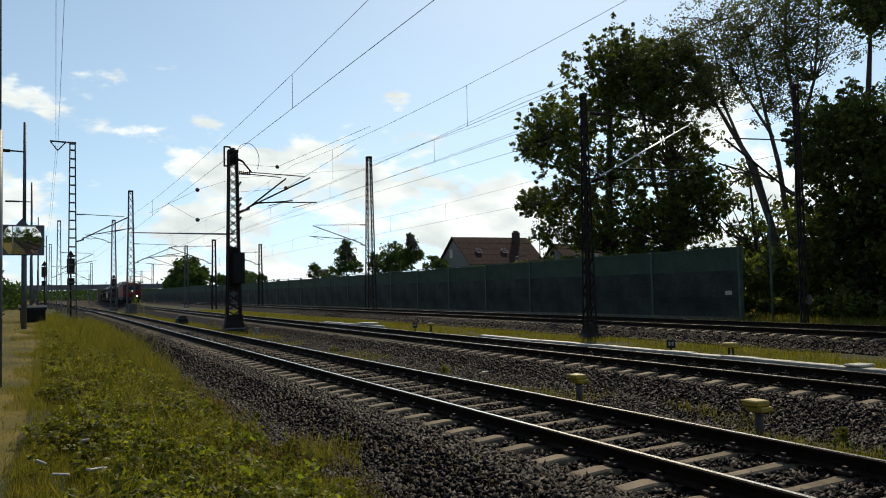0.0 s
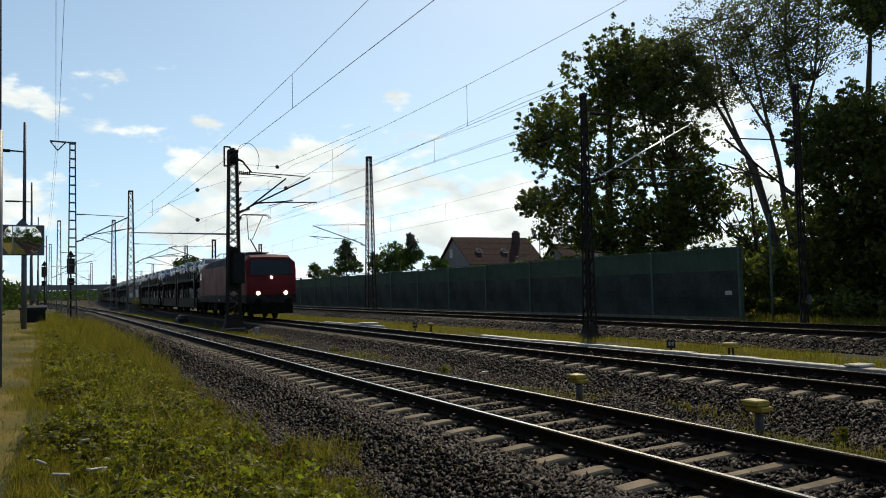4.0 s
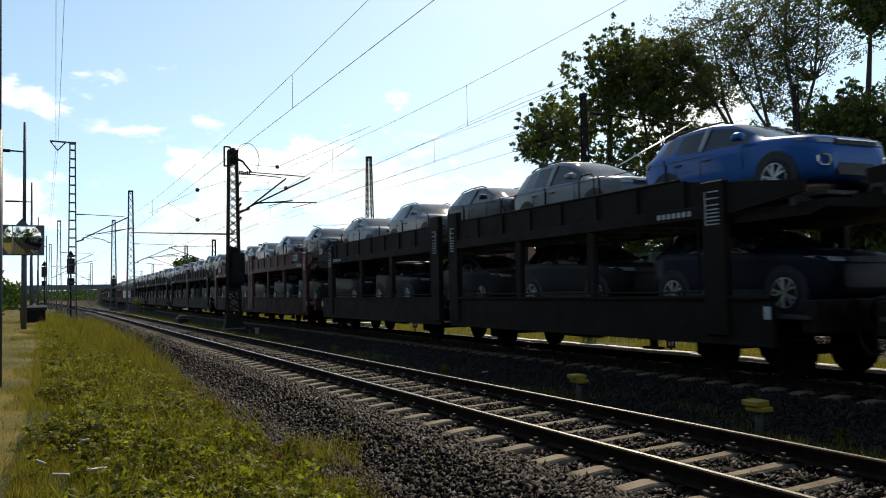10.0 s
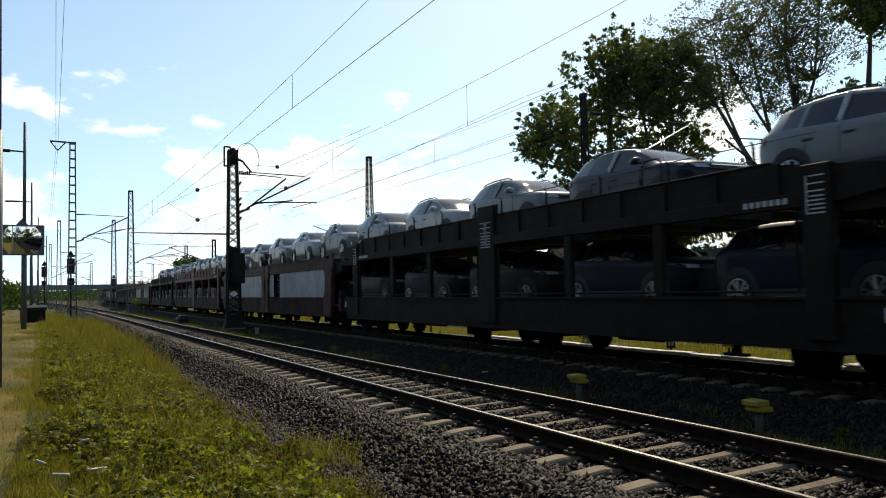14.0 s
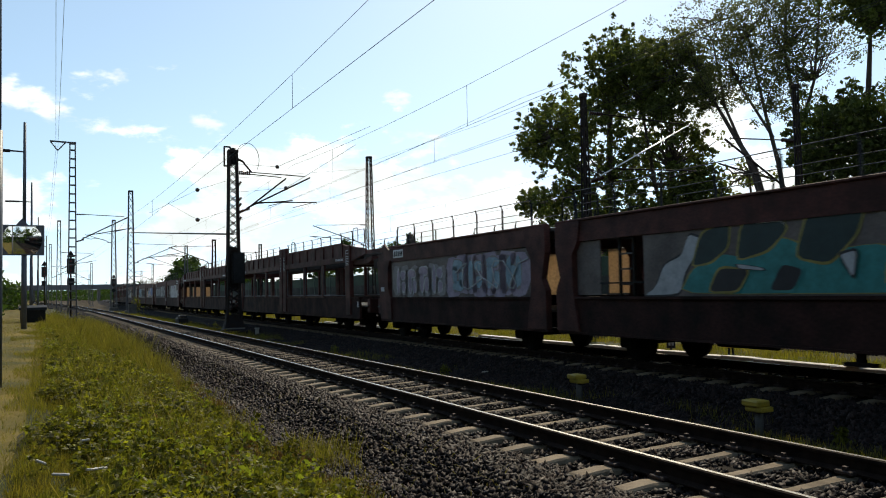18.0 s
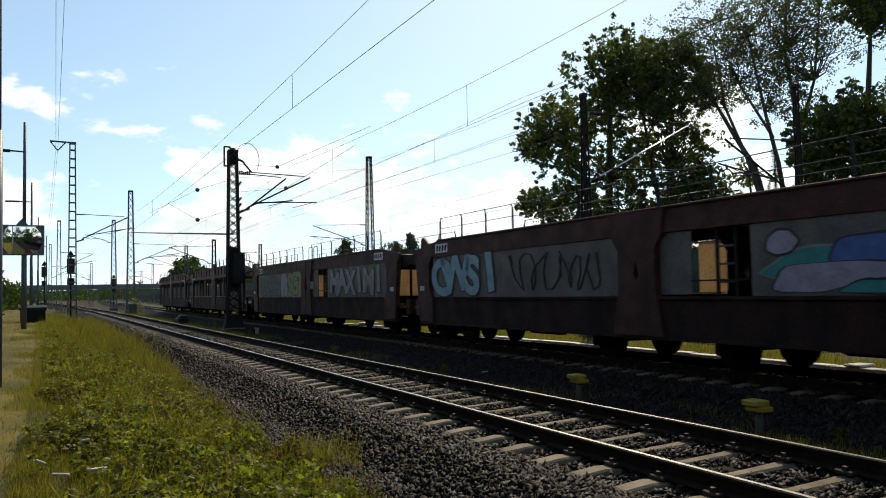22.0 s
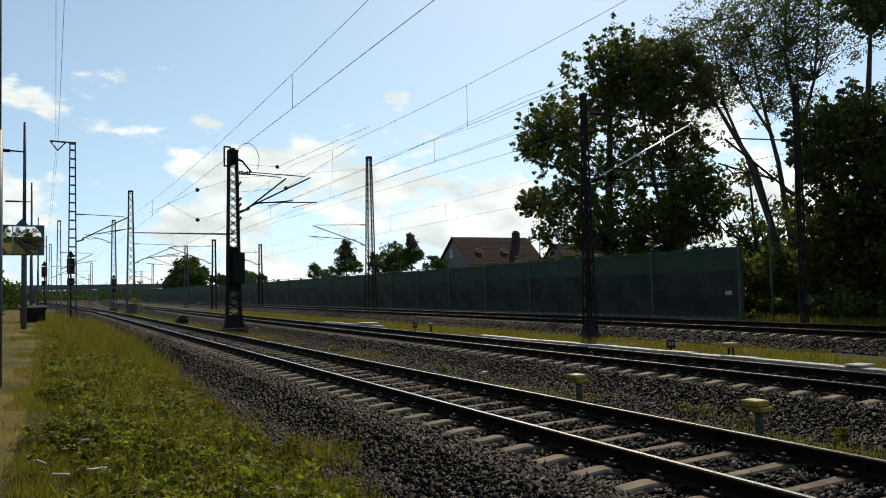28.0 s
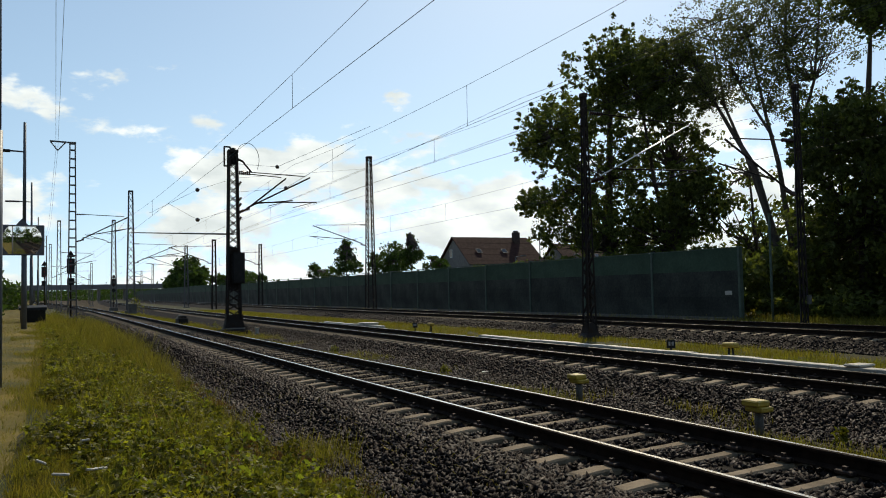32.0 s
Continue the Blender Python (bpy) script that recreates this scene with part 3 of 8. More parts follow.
# slim lattice masts along the far track
t = mast(68, -20.3, -0.2, 13.4, 0.75, 0.36, 0.75, 0.36, "tall slim lattice mast beside the noise wall", 0.55, 0.09, cross=True)
cantilever(t, 1, 0.35, 4.6, 7.4, 5.55, 6.0)
t = mast(22, -20.2, -0.2, 9.0, 0.20, 0.13, 0.16, 0.12, "dark steel mast in front of the trees", 0.5, 0.065)
bm = fresh(); box(bm, -0.24, -0.12, -0.16, 0.0, 0.70, 1.05, 0.02); part("junction_box", bm, M["found"], t, "small grey box bolted to the mast")
cantilever(t, 1, 0.25, 3.2, 6.9, 4.85, 5.5)
t = mast(112, -21.0, -0.2, 8.2, 0.55, 0.32, 0.5, 0.3, "slim lattice mast beside the noise wall", 0.55, 0.08)
cantilever(t, 1, 0.3, 3.8, 7.2, 5.5, 6.0)
# mast between the main tracks with the bright slanting tube
t = mast(24.3, -12.0, -0.3, 8.45, 0.36, 0.12, 0.30, 0.12, "dark steel mast between the main tracks", 0.42, 0.075)
cantilever(t, -1, -0.25, 4.4, 7.85, 5.35, 5.6, bright=True)
bm = fresh(); flare(bm, [(0.4, 0.45, -0.7), (0.36, 0.4, -0.3), (0.2, 0.24, -0.12), (0.14, 0.18, 0.25)]); part("base_shoe", bm, M["mast"], t)
# masts further along
t = mast(98, -3.1, 0.0, 13.3, 0.85, 0.40, 0.85, 0.40, "tall lattice mast standing between the tracks", 0.8, 0.10, "galv", cross=True)
cantilever(t, -1, -0.3, 4.4, 7.4, 5.2, 6.0)
t = mast(126, -3.3, 0.0, 12.4, 0.8, 0.4, 0.8, 0.4, "lattice mast further along the line", 0.8, 0.10, "galv", cross=True)
cantilever(t, 1, 0.3, 3.2, 10.5, 9.2, 9.6)
t = mast(100, -12.6, -0.2, 8.0, 0.5, 0.34, 0.4, 0.3, "dark mast between the main tracks", 0.6, 0.11)
cantilever(t, 1, 0.3, 4.6, 7.3, 5.2, 6.0)
t = mast(128, -13.6, -0.2, 8.9, 0.6, 0.34, 0.6, 0.34, "slim lattice mast in the distance", 0.7, 0.09, "galv")
cantilever(t, 1, 0.3, 4.8, 7.4, 5.4, 6.0)
for xx, yy, hh in ((118, 3.9, 11.5), (170, 4.6, 11.5), (200, -3.9, 9.0), (205, -17.5, 9.0), (260, -20.5, 9.0), (300, -8.0, 9.0)):
    t = mast(xx, yy, -0.3, hh, 0.6, 0.34, 0.4, 0.3, "distant steel mast along the line", 0.9, 0.10, "galv")
    cantilever(t, -1 if yy > 0 else 1, 0.3 * (-1 if yy > 0 else 1), 3.6, min(hh - 1.5, 7.4), 5.3, 6.0)


def wire(name, label, pts, r, group="overhead wires"):
    bm = fresh()
    pts = [Vector(p) for p in pts]
    rings = []
    for i, p in enumerate(pts):
        d = (pts[min(i + 1, len(pts) - 1)] - pts[max(i - 1, 0)]).normalized()
        u = d.cross(Vector((0, 0, 1))).normalized()
        v = u.cross(d)
        rings.append([bm.verts.new(p + (u * math.cos(k * math.tau / 5) + v * math.sin(k * math.tau / 5)) * r) for k in range(5)])
    for a, b in zip(rings, rings[1:]):
        for k in range(5):
            bm.faces.new((a[k], a[(k + 1) % 5], b[(k + 1) % 5], b[k]))
    return tagged(link_mesh(name, bm, M["wire"]), label, "wire", group=group)


def catenary(y_of, spans, label, contact_z, high, sag, droppers=True, gap=7.0, shift=0.0):
    """Contact wire, carrying wire that sags between its masts, and droppers between the two."""
    w = None
    pts, carry = [], []
    for xa, xb in zip(spans, spans[1:]):
        for i in range(12):
            u = i / 12
            x = xa + (xb - xa) * u
            pts.append((x, y_of(x) + shift, contact_z))
            carry.append((x, y_of(x) + shift, contact_z + high - sag * 4 * u * (1 - u)))
    w = wire("contact_wire", "dark contact wire hung over " + label, pts, 0.0065)
    wire("carrying_wire", "sagging carrying wire over " + label, carry, 0.006)
    if droppers:
        for xa, xb in zip(spans, spans[1:]):
            n = max(2, int((xb - xa) / gap))
            for i in range(n):
                u = (i + 0.5) / n
                x = xa + (xb - xa) * u
                if -5 < x < 140:
                    bm = fresh(); z1 = contact_z + high - sag * 4 * u * (1 - u)
                    tube(bm, (x, y_of(x) + shift, contact_z), (x, y_of(x) + shift, z1), 0.006, n=4)
                    part("dropper", bm, M["wire"], w)


catenary(near_y, [-22, 5, 63, 118, 170, 230, 300], "the near track", 6.03, 1.21, 0.49, gap=25, shift=0.15)
catenary(train_y, [-20, 2, 42, 98, 128, 200, 260, 320], "the main track", 6.5, 1.75, 0.5, gap=11)
catenary(far_y, [-30, 22, 68, 112, 160, 205, 260, 320], "the far track", 5.75, 1.5, 0.45, gap=8)
catenary(lambda x: -9.0 - 0.01 * x, [-10, 24, 68, 130], "the crossover", 7.0, 1.1, 0.25, gap=13)
wire("feeder_wire", "thin feeder wire strung from mast to mast", [(-20, -12.0, 8.3), (24.3, -12.0, 7.9), (68, -12.2, 8.1), (100, -12.6, 8.0)], 0.008)
wire("feeder_wire", "thin feeder wire strung from mast to mast", [(-20, -12.2, 7.3), (24.3, -12.1, 7.2), (68, -12.4, 7.7), (100, -12.6, 7.6)], 0.008)
wire("feeder_wire", "thin wire slanting down to the mast", [(42, -3.0, 7.4), (68, -20.1, 12.4)], 0.008)
wire("feeder_wire", "thin wire slanting to the mast top", [(68, -20.1, 12.9), (40, -16, 10.6), (5, -11, 8.6)], 0.008)
wire("anchor_rod", "straight anchor rod running between two masts", [(98, -3.1, 8.66), (42, -3.0, 4.55)], 0.05, "anchor rods")
for dy in (0.0, 0.24):
    wire("feeder_wire", "feeder line hung high over the platform side", [(-40, 5.5 + dy * 0.6, 12.2), (0, 5.35 + dy, 11.3), (30, 5.05 + dy, 11.1), (63, 4.8 + dy * 0.5, 11.8), (118, 4.9 + dy, 11.0), (170, 5.6 + dy, 11.2)], 0.009)
for p in ((42, -5.3, 8.1), (42, -5.75, 7.0), (42, -1.25, 6.75), (42, -1.25, 5.25)):
    bm = fresh(); tube(bm, (-0.16, 0, 0), (0, 0, 0), 0.03, 0.11, 10); tube(bm, (0, 0, 0), (0.16, 0, 0), 0.11, 0.03, 10)
    o = tagged(link_mesh("wire_insulator", bm, M["insul"]), "small dark insulator strung in a span wire", "insulator", group="span wire insulators"); o.matrix_basis = pose(*p)
wire("span_wire", "span wire with strung insulators beside the mast", [(42, -3.0, 8.15), (42, -5.3, 8.1), (30, -5.9, 8.0)], 0.008)
wire("span_wire", "span wire with strung insulators beside the mast", [(42, -3.2, 6.7), (42, -5.75, 7.0), (32, -6.0, 7.6)], 0.008)
wire("span_wire", "span wire reaching towards the near track", [(42, -2.8, 7.3), (42, -1.25, 6.75), (50, 0.15, 6.3)], 0.008)
wire("span_wire", "span wire reaching towards the near track", [(42, -2.8, 5.75), (42, -1.25, 5.25), (42, 0.1, 6.0)], 0.008)


# ---- platform side ----
def lamp_post(x, y, z0, top, arm_z, reach, label):
    t = tagged(empty("platform_lamp", pose(x, y, 0)), label, "lamp post", group="platform lamps")
    bm = fresh(); tube(bm, (0, 0, z0), (0, 0, z0 + (arm_z - z0) * 0.52), 0.10, 0.09, 12); tube(bm, (0, 0, z0 + (arm_z - z0) * 0.52), (0, 0, top), 0.065, 0.05, 12)
    part("pole", bm, M["grey_pole"], t, smooth=False)
    bm = fresh(); tube(bm, (0, 0, arm_z), (0, reach * 0.55, arm_z + 0.02), 0.03); part("arm", bm, M["grey_pole"], t)
    bm = fresh(); prism(bm, [(-0.09, 0.0), (0.09, 0.0), (0.06, 0.09), (-0.06, 0.09)], reach * 0.5, reach * 1.1); part("lamp_head", bm, M["black"], t).matrix_basis = pose(0, 0, arm_z - 0.03)
    return t


lamp_post(34, 6.28, 0.3, 8.05, 6.95, 0.95, "grey platform lamp with a mirror hung on its pole")
lamp_post(56, 6.32, 0.3, 8.6, 7.4, 1.3, "slim grey platform lamp on a pole")
lamp_post(80, 6.1, 0.3, 8.6, 7.4, 1.5, "slim grey platform lamp on a pole")
lamp_post(104, 5.4, 0.3, 8.6, 7.4, 1.5, "slim grey platform lamp far along the platform")
lamp_post(16.0, 6.35, 0.0, 9.0, 8.5, 0.5, "grey lamp pole at the path's edge")
t = tagged(empty("platform_mirror", pose(33.85, 6.35, 3.65)), "dark-framed mirror hung on the lamp pole", "mirror")
bm = fresh(); box(bm, -0.05, 0.03, -0.74, 0.74, -0.56, 0.56, 0.02); part("frame", bm, M["grey_pole"], t)
bm = fresh(); 
g = [[bm.verts.new((-0.07 + ((i - 6) ** 2 * 0.0128 + (j - 4) ** 2 * 0.0156) / 22.0, -0.68 + i * 1.36 / 12, -0.5 + j / 8)) for j in range(9)] for i in range(13)]
for i in range(12):
    for j in range(8):
        bm.faces.new((g[i][j], g[i + 1][j], g[i + 1][j + 1], g[i][j + 1]))
bmesh.ops.recalc_face_normals(bm, faces=bm.faces)
part("mirror_glass", bm, M["mirror"], t, "slightly bulging mirror glass", smooth=True)
bm = fresh(); prism(bm, [(-0.2, 0.56), (0.0, 0.8), (0.2, 0.56)], -0.03, 0.03); o = part("bracket", bm, M["grey_pole"], t); o.matrix_basis = pose(0.06, 0, 0, 0, 0, 90)
t.matrix_basis = pose(33.85, 6.35, 3.65, 0, -2.5, 3)
t = tagged(empty("grit_bin", pose(43, 6.05, 0.36)), "dark grit bin with a sloping lid on the path", "grit bin")
bm = fresh(); prism(bm, [(-0.42, 0), (0.42, 0), (0.5, 0.6), (-0.5, 0.6)], -0.5, 0.55); part("tub", bm, M["black"], t)
bm = fresh(); prism(bm, [(-0.55, 0.605), (0.55, 0.605), (0.5, 0.72), (0, 0.82), (-0.5, 0.72)], -0.56, 0.62); part("lid", bm, M["black"], t)


def signal(x, y, top, label, z0=-0.5):
    t = tagged(empty("railway_signal", pose(x, y, 0)), label, "signal", group="railway signals")
    bm = fresh(); tube(bm, (0, 0, z0), (0, 0, top), 0.07, n=8); part("post", bm, M["mast"], t)
    bm = fresh(); box(bm, -0.12, 0.12, -0.32, 0.32, top - 1.6, top - 0.3, 0.05); part("signal_head", bm, M["black"], t)
    for i in range(3):
        bm = fresh(); tube(bm, (-0.2, 0, top - 0.55 - i * 0.4), (-0.13, 0, top - 0.55 - i * 0.4), 0.09, n=10); part("lens", bm, M["lamp_red"], t)
    bm = fresh(); prism(bm, [(-0.35, top - 0.2), (0.35, top - 0.2), (0, top + 0.4)], -0.03, 0.03); o = part("triangle_board", bm, M["black"], t); o.matrix_basis = pose(0, 0, 0, 0, 0, 90)
    bm = fresh(); box(bm, -0.1, 0.1, -0.3, 0.3, top - 2.6, top - 2.0, 0.05); part("lower_head", bm, M["black"], t)
    return t


signal(78, 3.55, 5.2, "colour light signal with black heads and triangle board")
signal(110, 5.6, 5.6, "colour light signal far along the platform")
signal(150, -5.0, 4.9, "distant signal beside the main track")


# ---- things along the tracks ----
def yellow_marker(x, y):
    t = tagged(empty("cable_marker", pose(x, y, -0.5)), "small box with a yellow cover on a grey stub post", "marker post", group="yellow cable boxes")
    bm = fresh(); tube(bm, (0, 0, 0), (0, 0, 0.30), 0.055, 0.06, 12); part("stub_post", bm, M["found"], t)
    bm = fresh(); box(bm, -0.15, 0.14, -0.12, 0.12, 0.30, 0.37, 0.015); part("base_slab", bm, M["yellow"], t, "faded yellow slab")
    bm = fresh(); box(bm, -0.12, 0.17, -0.09, 0.15, 0.37, 0.455, 0.018); part("cover", bm, M["yellow"], t, "faded yellow cover")
    bm = fresh(); tube(bm, (0.1, -0.1, 0.33), (0.16, -0.16, 0.0), 0.018); part("cable", bm, M["black"], t)


yellow_marker(12.25, -3.0)
yellow_marker(8.14, -3.0)


def trough():
    t = tagged(empty("cable_trough"), "pale concrete cable trough with loose cover slabs", "cable trough", kind="structure")
    proto = None
    for i in range(56):
        x = 6.0 + i * 1.0
        if 26 < x < 37 or x > 45:
            continue
        m = pose(x, train_y(x) - 2.75, -0.20 + random.uniform(-.015, .015), 0, 0, random.uniform(-1, 1))
        if proto is None:
            bm = fresh(); box(bm, -0.49, 0.49, -0.14, 0.14, -0.12, 0.05, 0.012)
            proto = part("cover_slab", bm, M["pale_conc"], t); proto.matrix_basis = m
        else:
            again(proto, m, t)


trough()


def junction_box(x, y, z, w, d, h, label, stuff="pale_conc"):
    t = tagged(empty("junction_box", pose(x, y, z)), label, "junction box", group="trackside boxes")
    bm = fresh(); box(bm, -d / 2, d / 2, -w / 2, w / 2, -0.25, h, 0.02); part("base", bm, M[stuff], t)
    bm = fresh(); box(bm, -d / 2 - 0.03, d / 2 + 0.03, -w / 2 - 0.03, w / 2 + 0.03, h, h + 0.05, 0.015); part("lid", bm, M[stuff], t)


junction_box(11.0, -8.75, -0.22, 0.42, 0.3, 0.07, "flat pale concrete box beside the track")
junction_box(38.5, -8.9, -0.2, 0.7, 0.9, 0.12, "flat pale concrete box beside the track")
junction_box(40.2, -3.75, -0.4, 0.14, 0.2, 0.2, "small pale box at the mast foot")


def sign_post(x, y, label, digits=True):
    t = tagged(empty("number_sign", pose(x, y, -0.35)), label, "sign", group="small number signs")
    bm = fresh(); tube(bm, (0, 0, -0.1), (0, 0, 0.4), 0.025); part("post", bm, M["mast"], t)
    bm = fresh(); box(bm, -0.015, 0.015, -0.11, 0.11, 0.24, 0.46, 0.01); part("plate", bm, M["black"], t)
    bm = fresh()
    for dy in (-0.042, 0.038):
        box(bm, -0.019, -0.016, dy - 0.026, dy + 0.026, 0.31, 0.41)
    part("figures", bm, M["letter_grey"], t, "pale figures too small to read")
    t.rotation_euler[2] = radians(-35)


sign_post(16.6, -8.95, "small black number sign on a short post")
sign_post(33.0, -9.0, "small black number sign on a short post")


def point_lamp(x, y):
    t = tagged(empty("track_magnet", pose(x, y, -0.32)), "low trackside device with a pale cap on legs", "track device", group="trackside devices")
    bm = fresh(); box(bm, -0.2, 0.2, -0.1, 0.1, 0.33, 0.45, 0.03); part("cap", bm, M["yellow"], t, "dull yellow cap")
    for dx in (-0.1, 0.08):
        bm = fresh(); tube(bm, (dx, 0, -0.05), (dx * 0.6, 0, 0.34), 0.025); part("leg", bm, M["black"], t)


point_lamp(14.6, -9.0)
point_lamp(31.6, -9.1)
# a low dark chest beside the near track, and the concrete block below the tall mast
t = tagged(empty("point_chest", pose(56, -2.5, -0.4)), "low dark chest lying beside the near track", "trackside chest")
bm = fresh(); box(bm, -0.8, 0.8, -0.3, 0.3, 0, 0.45, 0.06); part("chest", bm, M["black"], t)
bm = fresh(); box(bm, -0.6, 0.2, -0.25, 0.25, 0.45, 0.6, 0.05); part("lid", bm, M["black"], t)
junction_box(94, -2.9, -0.1, 0.8, 0.8, 0.75, "grey concrete block at the mast foot", "found")


# ---- houses behind the wall ----
def house(corner, yaw, length, depth, eave, ridge, label, chimney=True):
    t = tagged(empty("house", pose(*corner, 0, 0, yaw)), label, "house", group="houses behind the wall")
    # gable walls and long walls
    for x0 in (0.0, length - 0.3):
        bm = fresh()
        o = [(0, -1.0), (depth, -1.0), (depth, eave), (depth / 2, ridge - 0.12), (0, eave)]
        a = [bm.verts.new((x0, y, z)) for y, z in o]
        b = [bm.verts.new((x0 + 0.3, y, z)) for y, z in o]
        bm.faces.new(a[::-1]); bm.faces.new(b)
        for i in range(5):
            bm.faces.new((a[i], a[(i + 1) % 5], b[(i + 1) % 5], b[i]))
        bmesh.ops.recalc_face_normals(bm, faces=bm.faces)
        part("gable_wall", bm, M["plaster"], t)
    for y0 in (0.0, depth - 0.3):
        bm = fresh(); box(bm, 0.3, length - 0.3, y0, y0 + 0.3, -1.0, eave); part("wall", bm, M["plaster"], t)
    sl = math.atan2(ridge - eave, depth / 2)
    for s in (0, 1):
        run = math.hypot(ridge - eave, depth / 2) + 0.5
        roof = None
        for i in range(9):
            bm = fresh(); box(bm, -0.4, length + 0.4, i * run / 9, (i + 1) * run / 9 + 0.04, 0.0, 0.10 + 0.0, 0.01)
            m = pose(0, -0.5 * math.cos(sl), eave - 0.5 * math.sin(sl), math.degrees(sl)) if s == 0 else pose(length, depth + 0.5 * math.cos(sl), eave - 0.5 * math.sin(sl), math.degrees(sl), 0, 180)
            o = part("tile_course", bm, M["rooftile"], t)
            o.matrix_basis = m @ pose(0, 0, 0.018 * (i % 2))
        bm = fresh(); box(bm, -0.42, length + 0.42, -0.42, -0.32, 0, 0.1); o = part("gutter", bm, M["galv"], t)
        o.matrix_basis = pose(0, -0.12, eave - 0.42) if s == 0 else pose(length, depth + 0.12, eave - 0.42, 0, 0, 180)
    if chimney:
        bm = fresh(); box(bm, length * 0.78, length * 0.78 + 1.0, depth * 0.36, depth * 0.36 + 0.7, eave, ridge + 0.8, 0.02); part("chimney", bm, M["brick"], t)
        bm = fresh(); box(bm, length * 0.78 + 0.2, length * 0.78 + 0.8, depth * 0.36 + 0.1, depth * 0.36 + 0.6, ridge + 0.8, ridge + 1.05); part("chimney_pot", bm, M["found"], t)
    for (gy, gz, w, h) in ((depth * 0.60, eave + 0.9, 0.9, 1.2), (depth * 0.40, eave - 1.8, 1.0, 1.2)):
        win = part("window", (lambda b: (box(b, -0.03, 0.02, gy - w / 2, gy + w / 2, gz, gz + h, 0.01), b)[1])(fresh()), M["white"], t, "white-framed gable window")
        bm = fresh(); box(bm, -0.036, -0.031, gy - w / 2 + 0.08, gy + w / 2 - 0.08, gz + 0.08, gz + h - 0.08); part("pane", bm, M["winglass"], win)
    for fx in (0.55, 0.2):
        f = 0.45
        m = pose(length * fx, -0.5 * math.cos(sl) + f * depth / 2, eave - 0.5 * math.sin(sl) + f * (ridge - eave) + 0.3, math.degrees(sl))
        w2 = part("roof_window", (lambda b: (box(b, -0.4, 0.4, -0.5, 0.5, -0.05, 0.06, 0.01), b)[1])(fresh()), M["galv"], t, "roof window in a metal frame"); w2.matrix_basis = m
        bm = fresh(); box(bm, -0.33, 0.33, -0.42, 0.42, 0.061, 0.066); part("pane", bm, M["winglass"], w2)
    return t


# the gable of the house faces the line
house((101.6, -48.0, 0.0), -90, 12.0, 10.0, 5.3, 9.1, "two-storey house with a dark brown tiled roof and grey gable")
house((97.0, -62.0, 0.0), -90, 10.0, 9.0, 4.6, 7.9, "smaller house with a brown roof partly behind the trees", chimney=False)


def street_lamp(x, y, h, label, arm=1.0):
    t = tagged(empty("street_lamp", pose(x, y, -0.4)), label, "street lamp", group="street lamps")
    bm = fresh(); tube(bm, (0, 0, 0), (0, 0, h), 0.09, 0.06, 10); part("pole", bm, M["galv"], t)
    bm = fresh(); tube(bm, (0, 0, h - 0.05), (-arm, 0, h), 0.05); part("arm", bm, M["galv"], t)
    bm = fresh(); box(bm, -arm - 0.7, -arm + 0.1, -0.15, 0.15, h - 0.06, h + 0.08, 0.03); part("lamp_head", bm, M["galv"], t)


street_lamp(80.5, -46, 8.15, "tall grey street lamp behind the noise wall", 0.6)
t = tagged(empty("slim_post", pose(26.6, -23.6, 0)), "slim green-grey post at the edge of the trees", "post")
bm = fresh(); tube(bm, (0, 0, -0.6), (0, 0, 4.6), 0.06, 0.05, 8); part("pole", bm, M["wall_post"], t)
bm = fresh(); tube(bm, (0, 0, 4.6), (0, 0, 4.66), 0.075, 0.05, 8); part("cap", bm, M["wall_post"], t)
street_lamp(76.0, -40, 5.35, "grey street lamp with a curved arm before the house", 1.3)


# ---- trees ----
def leaf_cloud(name, centres, radii, per, size, material, parent=None, label="", squash=0.8, seed=1, kind="", lie=1.0):
    rng = np.random.default_rng(seed)
    c = np.repeat(np.asarray(centres, float), per, axis=0)
    r = np.repeat(np.asarray(radii, float), per)
    n = len(c)
    d = rng.normal(size=(n, 3)); d /= np.linalg.norm(d, axis=1)[:, None]
    p = c + d * (r * rng.random(n) ** 0.45)[:, None] * np.array((1, 1, squash))
    # lie under 1 turns the leaves towards the sky
    u = rng.normal(size=(n, 3)) * (1, 1, lie); u /= np.linalg.norm(u, axis=1)[:, None]
    v = np.cross(u, rng.normal(size=(n, 3)) * (lie, lie, 1)); v /= np.linalg.norm(v, axis=1)[:, None]
    s = size * rng.uniform(0.6, 1.35, n)[:, None]
    verts = np.stack([p - u * s, p + v * s * 0.55, p + u * s, p - v * s * 0.55], 1).reshape(-1, 3)
    return quads(name, verts, material, parent, label, kind)


def quads(name, verts, material, parent=None, label="", kind=""):
    n = len(verts) // 4
    me = bpy.data.meshes.new(name)
    me.vertices.add(4 * n); me.loops.add(4 * n); me.polygons.add(n)
    me.vertices.foreach_set("co", np.ascontiguousarray(verts, dtype=np.float32).ravel())
    me.loops.foreach_set("vertex_index", np.arange(4 * n, dtype=np.int32))
    me.polygons.foreach_set("loop_start", np.arange(0, 4 * n, 4, dtype=np.int32))
    me.update(calc_edges=True)
    me.materials.append(material)
    ob = new(name, me)
    if parent:
        ob.parent = parent
    if label:
        ob["label"] = label
    if kind:
        ob["kind"] = kind
    return ob


def limb(bm, pts, r0, r1, n=7):
    """A bent, tapering limb through the points."""
    k = len(pts) - 1
    for i in range(k):
        tube(bm, pts[i], pts[i + 1], r0 + (r1 - r0) * i / k, r0 + (r1 - r0) * (i + 1) / k, n, caps=False)


